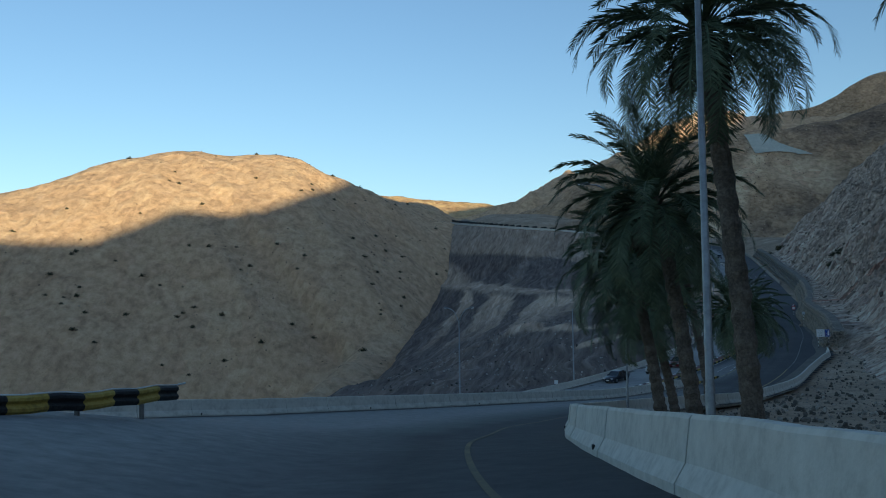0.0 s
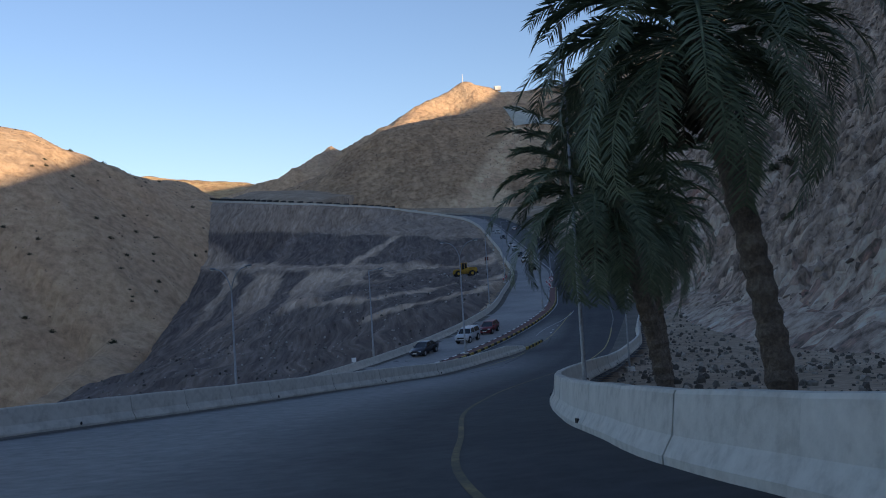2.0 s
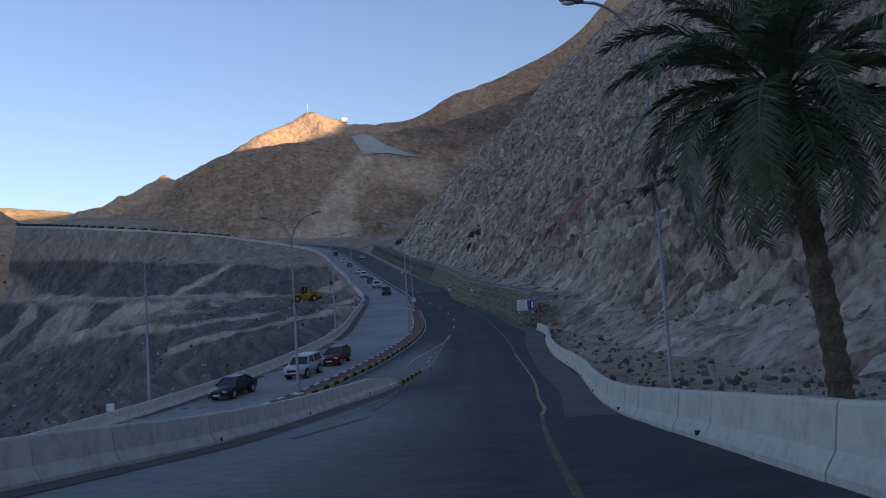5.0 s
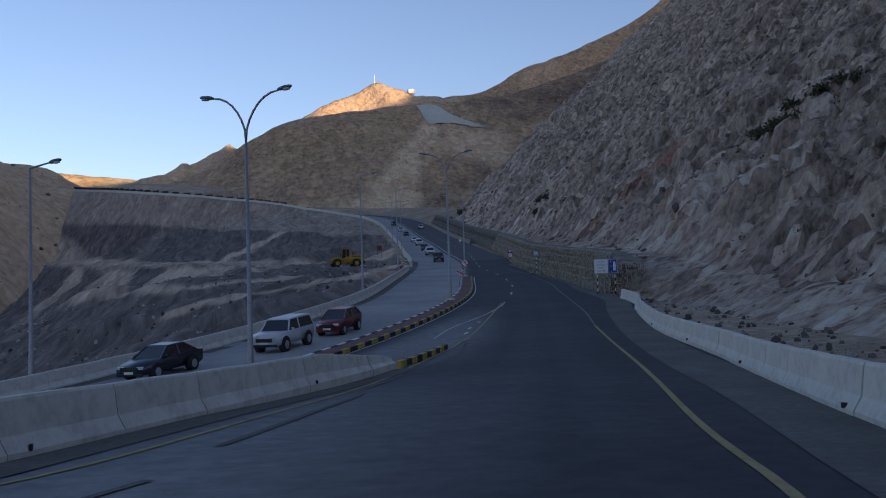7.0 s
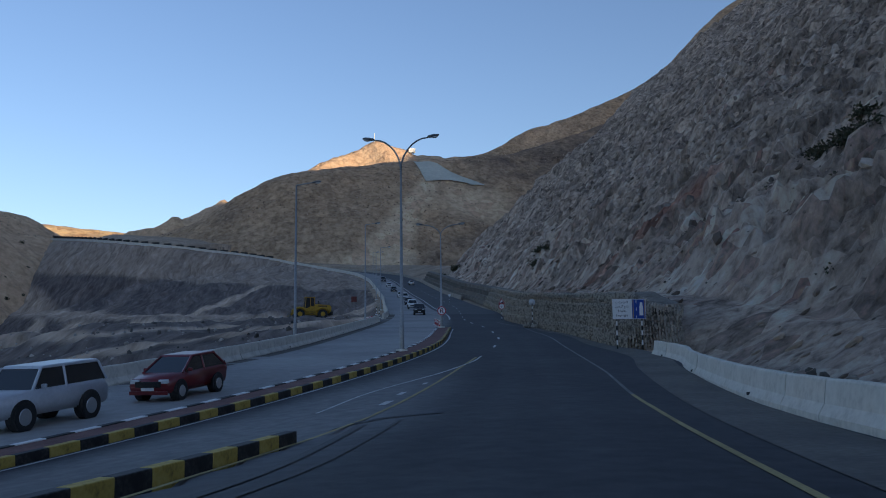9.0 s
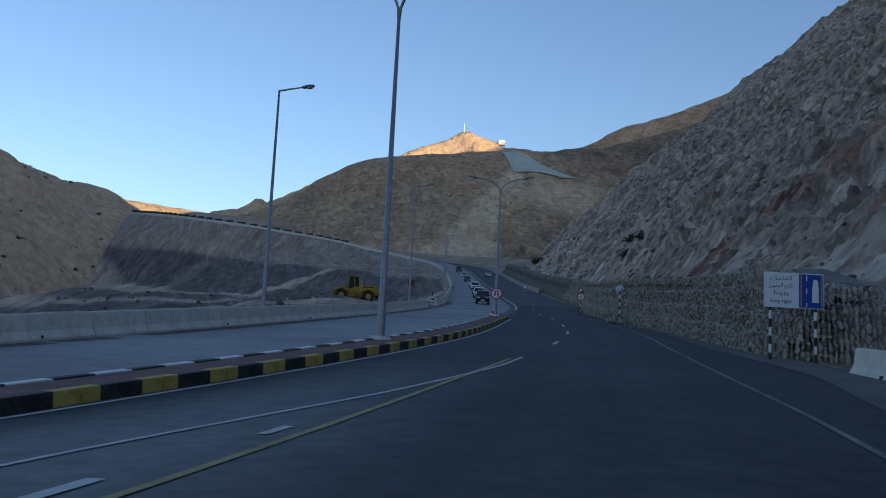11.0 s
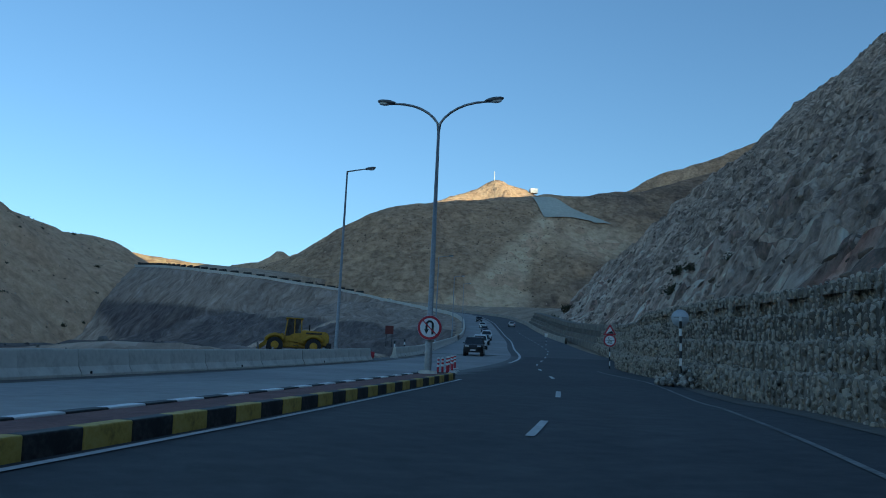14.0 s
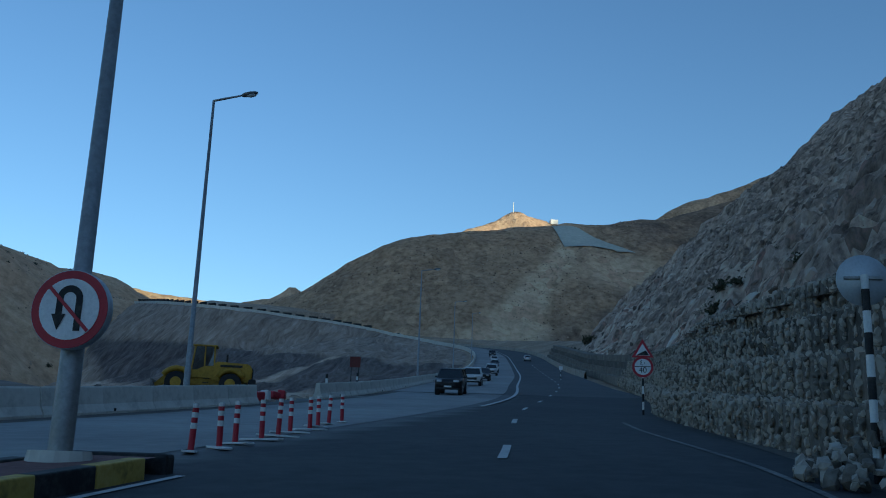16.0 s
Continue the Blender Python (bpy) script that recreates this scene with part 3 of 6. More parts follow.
lane_b = np.clip(1.4 - (nearest(LANE_B, FX, FY)[0] + ragged) / (1.2 + 0.09 * np.clip(FX - 36, 0, 20)), 0, 1)
lumps = np.clip((AL - 262) / 8, 0, 1) * np.clip((345 - AL) / 14, 0, 1) * np.clip((AC - 172) / 8, 0, 1) * np.clip((212 - AC) / 8, 0, 1) * np.clip(2.6 * fbm(FX, FY, 8, 4, 26) - 0.05, 0, 0.9)
mound = np.clip(1.6 - np.hypot((FX - 16.5) / 4.5, (FY - 250) / 5), 0, 1)
FZ = FZ + 1.1 * mound
brown = 0.42 * np.clip(fbm(FX, FY, 30, 3, 27) + 0.1, 0, 1) * np.clip((245 - FY) / 30, 0, 1)
soil = np.maximum(soil + brown + 0.10 * plateau, np.clip(np.maximum.reduce([track, 0.85 * lane_a, 0.9 * lane_b, lumps, mound]), -0.4, 0.95))
soil = np.clip(soil + 0.10 * chute, -0.45, 1.0)
soil = np.maximum(soil, np.clip((gully_x(FX, FY) - FX) / 3, 0, 1))
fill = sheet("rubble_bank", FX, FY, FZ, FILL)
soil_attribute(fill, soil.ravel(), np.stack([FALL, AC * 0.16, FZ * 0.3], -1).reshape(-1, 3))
tagged(fill, "banks of dark tipped rubble with pale terraces and tracks", "rubble bank", kind="structure")


def ridge_height(ridge, X, Y, drop, relief, seed, back=None):
    """Height, distance from the ridge line and run along it."""
    R = dense(ridge, 3.0)
    d, side, z, run = nearest(R, X, Y)
    face = drop(d)
    if back is not None:
        face = np.where(side > 0, face, back(d))
    amp = np.clip(d / 40, 0.15, 1)
    H = z - face + relief * (fbm(X, Y, 80, 3, seed) * amp + fbm(X + 0.3 * Y, Y * 0.3, 34, 4, seed + 3) * 0.7 * amp + fbm(X, Y, 12, 4, seed + 5) * 0.34)
    H = H + relief * 0.38 * fbm(X + 0.5 * Y, Y * 0.45, 13, 4, seed + 9, True) * np.clip(d / 25, 0.15, 1)
    return H, d, run


HILLS = []


def ridge_hill(name, ridge, xs, ys, drop, mat, label, relief=3.0, seed=0, floor=-40.0, back=None, pale=None, meet=None):
    X, Y = np.meshgrid(xs, ys)
    H, d, run = ridge_height(ridge, X, Y, drop, relief, seed, back)
    Hc = np.maximum(H, floor)
    if meet is not None:
        Hc = meet(X, Y, Hc)
    ob = sheet(name, X, Y, Hc, mat)
    HILLS.append((xs, ys, Hc))
    value = np.clip(0.35 * fbm(X, Y, 60, 3, seed + 11) + (pale(X, Y) if pale else 0.0), -0.6, 1.0)
    soil_attribute(ob, value.ravel(), np.stack([X, Y * 0.7, Hc * 0.8], -1).reshape(-1, 3))
    return tagged(ob, label, "hill", kind="structure")


def meet_gully(X, Y, H):
    """The tan hill comes down to the rubble's edge and goes under it."""
    gx_ = gully_x(X, Y)
    F = ground_z(np.maximum(X, gx_), Y)
    out = gx_ - X
    lift = np.where(out > 0, 0.15 + out * 0.8, out * 1.5)
    near_ = np.clip((Y - 200) / 60, 0, 1) * np.clip((700 - Y) / 30, 0, 1)
    low_ = np.where(out > 0, F - 1.0 + np.clip(out, 0, 14) * 0.35 - np.maximum(out - 14, 0) * 0.8, -60)
    return H * (1 - near_) + np.maximum(np.minimum(H, F + lift), low_) * near_


LEFT_RIDGE = [(-420, 330, 30), (-300, 390, 46), (-220, 441, 61.5), (-181, 480, 84), (-161, 509, 93), (-135, 527, 94.5), (-106, 544, 96), (-90, 567, 89), (-73, 600, 84.5),
              (-54, 632, 81), (-33, 664, 83), (-19, 700, 79.5), (-3, 722, 70)]

ridge_hill("hill", LEFT_RIDGE, np.arange(-520, 30, 3.2), np.arange(230, 860, 3.2), lambda d: 0.80 * d * d / (d + 24), HILL_TAN,
           "tan rounded hill, its top lit by the low sun", 2.6, 21, -45.0, lambda d: 0.55 * d * d / (d + 20), None, meet_gully)
CENTRE_RIDGE = [(-20, 800, 72), (20, 770, 78), (60, 735, 88), (78, 725, 97), (98, 720, 111), (128, 718, 126), (164, 720, 132.5), (215, 722, 141.5), (242, 724, 144), (270, 722, 148), (287, 722, 151),
                (305, 722, 157), (335, 722, 167), (362, 722, 178), (395, 722, 193), (425, 722, 213), (455, 722, 237), (500, 722, 268), (560, 730, 300)]
def scraped(x, y):
    """Pale where machines have scraped: the chute below the apron, the lobe of spoil beside it, the bench over the road."""
    n = 6 * fbm(x, y, 26, 4, 153)
    mid = np.interp(y, [585, 600, 630, 675, 715], [152, 160, 180, 212, 226])
    half = np.interp(y, [585, 600, 630, 675, 715], [24, 20, 15, 12, 9])
    chute_ = np.clip((half - np.abs(x - mid + 0.9 * n)) / 8, 0, 1) * (y < 716)
    lobe = np.clip(1.5 - np.hypot((x - 238 + n) / 22, (y - 644) / 24), 0, 1)
    bench_ = np.clip((612 + n - y) / 8, 0, 1) * np.clip((x - 100) / 12, 0, 1)
    return 0.95 * chute_ + 0.7 * lobe * (1 - chute_) + 0.6 * bench_ - 0.12


ridge_hill("hill", CENTRE_RIDGE, np.arange(-60, 560, 3.4), np.arange(470, 900, 3.4), lambda d: 0.68 * d * d / (d + 12), HILL_BROWN,
           "brown scraped hillside above the upper road", 2.4, 41, -60.0, lambda d: 0.5 * d,
           scraped)
CENTRE = bpy.data.objects["hill.001"]
_X, _Y = np.meshgrid(np.arange(-60, 560, 3.4), np.arange(470, 900, 3.4))
_n = 8 * fbm(_X, _Y, 30, 4, 151)
# the dark broken scarp beside the rock slope, the belt of boulders at its foot, and the weathered fan by the saddle
scarp = np.clip((_X + _n - 246) / 10, 0, 1) * np.clip((_Y + _n - 664) / 10, 0, 1)
belt = np.clip(1.4 - np.abs(_Y - 592 + 0.5 * (190 - _X) + _n) / 12, 0, 1) * np.clip((_X - 172) / 8, 0, 1) * np.clip((240 - _X) / 20, 0, 1)
old = 0.6 * np.clip(1.2 - np.hypot((_X - 88) / 14, (_Y - 690) / 22), 0, 1)
seam = CENTRE.data.attributes.new("seam", "FLOAT", "POINT")
seam.data.foreach_set("value", np.ascontiguousarray((0.9 * np.maximum.reduce([scarp, belt, old]) * np.clip(0.75 + 0.5 * fbm(_X, _Y, 9, 3, 152), 0, 1)).ravel(), dtype=np.float32))


def on_hill(k, x, y):
    xs, ys, H = HILLS[k]
    i, j = (np.asarray(x) - xs[0]) / (xs[1] - xs[0]), (np.asarray(y) - ys[0]) / (ys[1] - ys[0])
    i0, j0 = np.clip(np.floor(i).astype(int), 0, len(xs) - 2), np.clip(np.floor(j).astype(int), 0, len(ys) - 2)
    u, v = i - i0, j - j0
    return (H[j0, i0] * (1 - u) + H[j0, i0 + 1] * u) * (1 - v) + (H[j0 + 1, i0] * (1 - u) + H[j0 + 1, i0 + 1] * u) * v


APRON = [(214, 712), (229, 705), (239.5, 673), (211.5, 677)]
APRON_FOOT = [(230, 692), (234, 690), (250, 668), (240, 671)]
# the grey sprayed-concrete apron that drains the hilltop
for name_, corners in (("concrete_apron", APRON), ("concrete_apron", APRON_FOOT)):
    c_ = np.array(corners, float)
    uu, vv = np.meshgrid(np.linspace(0, 1, 16), np.linspace(0, 1, 16))
    AX, AY = [(c_[0, k] * (1 - uu) + c_[1, k] * uu) * (1 - vv) + (c_[3, k] * (1 - uu) + c_[2, k] * uu) * vv for k in (0, 1)]
    AZ = on_hill(1, AX, AY) + 1.0
    for _ in range(6):
        AZ[1:-1] = (AZ[:-2] + AZ[1:-1] + AZ[2:]) / 3
        AZ[:, 1:-1] = (AZ[:, :-2] + AZ[:, 1:-1] + AZ[:, 2:]) / 3
    tagged(sheet(name_, AX, AY, AZ, APRON_GREY), "grey concrete apron below the hilltop", "concrete slab", kind="structure")
FAR_RIDGE = [(300, 1100, 222), (340, 1100, 235.5), (366, 1100, 241.5), (413, 1100, 248.5), (445, 1100, 263), (472, 1100, 280.5), (520, 1100, 298.5), (570, 1100, 320.5), (627, 1100, 348.5), (670, 1100, 379), (700, 1100, 407), (740, 1100, 448), (785, 1100, 483), (860, 1100, 530)]
ridge_hill("hill", FAR_RIDGE, np.arange(300, 900, 6), np.arange(940, 1300, 6), lambda d: 0.75 * d, HILL_BROWN, "brown shoulder of the mountain behind the rock slope", 2.5, 63, 60.0)
PEAK_RIDGE = [(-40, 850, 82), (22, 858, 101.5), (42, 860, 109), (58, 860, 115.5), (63, 860, 120.5), (68, 860, 116), (82, 862, 116.5), (95, 930, 136), (106, 985, 151), (115, 1010, 163), (121, 1012, 157), (150, 985, 168), (190, 970, 190), (238, 985, 214), (260, 990, 224), (280, 990, 220), (330, 985, 210), (420, 990, 214)]
ridge_hill("hill", PEAK_RIDGE, np.arange(-160, 520, 4.5), np.arange(800, 1120, 4.5), lambda d: 0.72 * d, HILL_TAN, "pointed rocky hilltop lit by the low sun", 6.0, 61, 40.0)
ridge_hill("hill", [(-500, 1050, 105), (-220, 1010, 117), (-120, 1000, 134), (-60, 1000, 132.5), (-30, 1000, 128), (0, 1000, 126.5), (40, 1000, 121.5), (75, 1005, 112), (200, 1040, 100)], np.arange(-620, 300, 7), np.arange(840, 1250, 7), lambda d: 0.3 * d, HILL_SUNLIT,
           "far hills beyond the saddle, tinted with the low sun's gold", 3.0, 71, 0.0)

def cells(u, v, seed):
    """Broken blocks: a random level for the nearest of jittered points, and the gap to the next one."""
    iu, iv = np.floor(u), np.floor(v)
    f1, f2, level = np.full(u.shape, 9.0), np.full(u.shape, 9.0), np.zeros(u.shape)
    for a in (-1, 0, 1):
        for b in (-1, 0, 1):
            cu = iu + a + 0.5 + 0.45 * lattice(iu + a, iv + b, seed)
            cv = iv + b + 0.5 + 0.45 * lattice(iu + a, iv + b, seed + 40)
            d = np.hypot(u - cu, v - cv)
            # each block's top tilts its own way
            h = lattice(iu + a, iv + b, seed + 80) + 0.9 * (u - cu) * lattice(iu + a, iv + b, seed + 90) + 0.9 * (v - cv) * (0.6 + lattice(iu + a, iv + b, seed + 95))
            near_ = d < f1
            f2 = np.where(near_, f1, np.minimum(f2, d))
            level = np.where(near_, h, level)
            f1 = np.where(near_, d, f1)
    return level, f2 - f1


# the rock slope on the right: a steep face that rises from its foot, with a spur at its far end
rx, ry = lines([(44, 0.7), (130, 1.2), (190, 2.4), (420, 0)]), lines([(-260, 8), (20, 3), (60, 1.4), (100, 0.75), (250, 1.0), (300, 1.4), (360, 2.0), (520, 0)])
RX, RY = np.meshgrid(rx, ry)
fd, fs, fz, frun = nearest(FOOT, RX, RY)
n_up = fd * fs
lay_a, lay_b = (n_up - RY) * 0.707, (n_up + RY) * 0.707
wob_a, wob_b = 2.2 * fbm(RX, RY, 11, 3, 181), 2.2 * fbm(RX, RY, 11, 3, 182)
block_1, gap_1 = cells(lay_a / 17 + wob_a * 0.12, lay_b / 4.2 + wob_b * 0.22, 83)
block_2, gap_2 = cells(lay_a / 6.5 + wob_a * 0.25, lay_b / 1.5 + wob_b * 0.3, 84)
# thin beds that end in small overhangs, broken along their run
beds = (lay_b + 1.6 * fbm(RX, RY, 18, 4, 183)) / 2.6
beds = (beds - np.floor(beds)) * np.clip(0.55 + 0.9 * fbm(lay_a, lay_b * 3, 14, 3, 184), 0, 1.3)
crag = (fbm(RX, RY, 34, 3, 82, True) * 1.6 + fbm(RX, RY, 12, 4, 86) * 1.0 + block_1 * 0.8 - 1.6 * np.clip(1 - gap_1 / 0.16, 0, 1) + beds * 1.5 + block_2 * 0.55 - 1.1 * np.clip(1 - gap_2 / 0.2, 0, 1)
        + fbm(lay_a / 2.2, lay_b, 2.2, 4, 85) * 0.7)
setback = np.interp(RY, [140, 170, 240, 275], [0.0, 1.0, 1.0, 0.0])
cut = np.interp(n_up, [0, 60, 130, 400], [0, 55, 114, 330]) * (1 - setback) + np.interp(n_up, [0, 16, 30, 62, 130, 400], [0, 11.8, 22, 51, 114, 330]) * setback + 2.0 * fbm(RX, RY, 90, 3, 83) * np.clip(n_up / 30, 0, 1)
low = ground_z(RX, RY) - 0.4 + n_up * 0.02
talus = np.clip((n_up + 7) / 7, 0, 1)
low = low + (fz - low) * talus * talus * (3 - 2 * talus) + 0.5 * fbm(RX, RY, 3.0, 4, 90) * talus
bench = low + (fz + n_up * 0.12 - low) * np.clip((RY - 168) / 9, 0, 1)
RH = np.where(n_up > 0, fz + np.minimum(cut, 190 + 0.15 * n_up) + crag * np.clip(n_up / 4, 0.15, 1), bench + np.clip(n_up + 1, 0, 1) * 0)
spur_y = 432 + 0.04 * (RX - 140) + 9 * fbm(RX, RY, 60, 3, 87)
RH = np.minimum(RH, np.where(RY > spur_y, RH - (RY - spur_y) * 1.1, RH))
gd_, gs_, _, _ = nearest(np.c_[GABION[::8], np.zeros(len(GABION[::8]))], RX, RY)
behind = ((gs_ * gd_ > 1.6) & (RY > 170)) | ((n_up > -8.0) & (RY <= 170))
rock_keep = behind[:-1, :-1] & behind[1:, 1:] & behind[1:, :-1] & behind[:-1, 1:]
rock = sheet("rock_slope", RX, RY, RH, ROCK, rock_keep, False)
band = np.clip(1.5 - np.abs(RY - 221.5 + 1.0 * n_up + 2.4 * fbm(RX, RY, 9, 4, 88)) / 2.3, 0, 1) * np.clip((16 - n_up) / 4, 0, 1)
soil_rock = np.clip(0.40 * fbm(RX, RY, 45, 3, 89) - 0.35 + 0.22 * block_1 + np.interp(n_up, [0, 5, 14, 24, 40], [0.95, 0.8, 0.45, 0.2, 0.05]), -0.7, 1.0)
cells_ = rock_keep.reshape(-1)
idx_ = np.arange(RX.size).reshape(RX.shape)
quads_ = np.stack([idx_[:-1, :-1], idx_[:-1, 1:], idx_[1:, 1:], idx_[1:, :-1]], -1).reshape(-1, 4)[cells_]
used_ = np.unique(quads_)
soil_attribute(rock, soil_rock.ravel()[used_], np.stack([lay_b, lay_a * 0.7, RH * 0.4], -1).reshape(-1, 3)[used_])
seam = rock.data.attributes.new("seam", "FLOAT", "POINT")
seam.data.foreach_set("value", np.ascontiguousarray((np.clip(band, 0, 1) * 0.85).ravel()[used_], dtype=np.float32))
tagged(rock, "steep grey broken rock face rising from the roadside", "rock slope", kind="structure")

# the mountain behind the camera that keeps the valley in shade
along, across = np.arange(-900, -260, 20.0), np.arange(-900, 1500, 20.0)
A, C = np.meshgrid(along, across)
crest = np.interp(C, [-900, 4, 38, 60, 74, 102, 125, 141, 189, 427, 525, 659, 690, 760, 800, 900, 1000, 1500], [120, 186, 185, 196, 207, 205, 209, 218, 245, 322, 345, 386, 399, 452, 478, 542, 600, 800])
MZ = np.maximum(crest - np.abs(A + 500) * 0.8, -30)
sheet("mountain", -0.4512 * A + 0.8924 * C, 0.8924 * A + 0.4512 * C, MZ, GRAVEL)
tagged(bpy.data.objects["mountain"], "brown mountain that shades the valley", "hill", kind="structure")

# the paved surface: ramp and both carriageways as one sheet
px_, py_ = lines([(-60, 1.0), (108, 0)]), lines([(-40, 1.0), (262, 0)])
PX, PY = np.meshgrid(px_, py_)
PZ = road_z(PX, PY)
rise = bank_rise(PX, PY)
dmm, smm, _, runm = nearest(MAIN, PX, PY)
_, sl, _, _ = nearest(LEFT_COARSE, PX, PY)
_, sr_, _, _ = nearest(np.c_[RIGHT_LINE[::6], np.zeros(len(RIGHT_LINE[::6]))], PX, PY)
_, sg_, _, _ = nearest(np.c_[GABION[::8], np.zeros(len(GABION[::8]))], PX, PY)
mask = ((dmm < 9.6) & (PY > 60)) | ((sl > 0) & (sr_ < 0) & (PY < 168)) | ((PY >= 128) & (smm > 0) & (sr_ < 0) & (PY < 168)) | ((PY >= 166) & (smm > 0) & (sg_ < 0) & (dmm < 24))
cell = mask[:-1, :-1] | mask[1:, 1:] | mask[1:, :-1] | mask[:-1, 1:]
road = sheet("road", PX, PY, PZ + rise, ASPHALT, cell)
# the sky's glare is painted in with the dust: paler beside the ramp's outer barrier and in the merging wedge; the
# driven lanes stay dark
dr_p, sr_p, _, _ = nearest(RAMP, PX, PY)
left_of = dr_p * -sr_p
outer = np.clip((left_of - 0.2) / 4.5, 0, 1) * np.clip((128 - PY) / 20, 0, 1)
wedge = np.clip(1.3 - np.abs(PY - 147) / 16, 0, 1) * np.clip((left_of - 2.0) / 2.5, 0, 1) * np.clip((dmm - 1.2) / 1.5, 0, 1)
tracks = 0.10 * np.exp(-((dr_p - 0.85) / 0.35) ** 2)
dust_glare = np.where(smm < 0, 0.55, np.clip(0.03 + 0.95 * outer + 0.75 * wedge + tracks, 0, 1))
cells_ = cell.reshape(-1)
idx_ = np.arange(PX.size).reshape(PX.shape)
used_ = np.unique(np.stack([idx_[:-1, :-1], idx_[:-1, 1:], idx_[1:, 1:], idx_[1:, :-1]], -1).reshape(-1, 4)[cells_])
at_ = road.data.attributes.new("dust_glare", "FLOAT", "POINT")
at_.data.foreach_set("value", np.ascontiguousarray(dust_glare.ravel()[used_], dtype=np.float32))
tagged(road, "dark worn asphalt of the ramp and the main road", "road", kind="structure")


def ribbon(name, line, half, mat, lift, label, category, parent=None, zfun=None, shift=0.0):
    """A flat band along a line of the plan."""
    p = np.asarray(line, float)
    d = np.gradient(p[:, :2], axis=0)
    d /= np.linalg.norm(d, axis=1, keepdims=True)
    nrm = np.c_[d[:, 1], -d[:, 0]]
    cols = np.linspace(-half, half, 2 if half < 1 else 9) + shift
    X = p[:, :1] + nrm[:, :1] * cols
    Y = p[:, 1:2] + nrm[:, 1:2] * cols
    Z = (zfun(X, Y) if zfun else np.repeat(p[:, 2:3], len(cols), 1)) + lift
    ob = sheet(name, X, Y, Z, mat)
    if mat is ASPHALT:
        at = ob.data.attributes.new("dust_glare", "FLOAT", "POINT")
        at.data.foreach_set("value", np.full(len(ob.data.vertices), 0.22, dtype=np.float32))
    if parent:
        ob.parent = parent
        ob["label"] = label
        return ob
    return tagged(ob, label, category, kind="structure")


upper = MAIN[MAIN[:, 1] > 258]
upper = upper[np.r_[True, np.diff(upper[:, 1]) > -50]]
ribbon("upper_road", upper, 9.3, ASPHALT, 0.02, "dark asphalt road climbing to the saddle", "road")

left_lanes = MAIN[(MAIN[:, 1] > 78) & (MAIN[:, 1] < 262) & (np.arange(len(MAIN)) < 120)]
left_lanes = dense([tuple(v) for v in left_lanes], 1.0)
ribbon("carriageway", left_lanes, 4.1, ASPHALT_DUSTY, 0.012, "pale dusty asphalt of the downhill carriageway", "road", None, paved_z, -4.95)

high_lanes = MAIN[(MAIN[:, 1] >= 258) & (MAIN[:, 1] < 530) & (np.arange(len(MAIN)) < 190)]
ribbon("carriageway", high_lanes, 4.1, ASPHALT_DUSTY, 0.045, "pale dusty asphalt of the downhill carriageway", "road", None, None, -4.95)
valley = MAIN[MAIN[:, 0] < -48]
ribbon("valley_road", valley, 9.4, ASPHALT, 0.02, "dark asphalt of the main road in the valley", "road", None, road_z)

# ---- barriers, kerbs and road markings ----
def frame_of(line):
    p = np.asarray(line, float)[:, :2]
    d = np.gradient(p, axis=0)
    d /= np.linalg.norm(d, axis=1, keepdims=True)
    return p, d, np.c_[d[:, 1], -d[:, 0]]


def offset_line(line, off):
    p, d, n = frame_of(line)
    return p + n * (np.asarray(off, float).reshape(-1, 1) if np.ndim(off) else off)


def run_of(line):
    return np.r_[0, np.cumsum(np.linalg.norm(np.diff(np.asarray(line)[:, :2], axis=0), axis=1))]


PROFILE = [(-0.30, -0.25), (-0.30, 0.09), (-0.17, 0.32), (-0.11, 0.795), (-0.085, 0.84), (0.085, 0.84), (0.11, 0.795), (0.17, 0.32), (0.30, 0.09), (0.30, -0.25)]


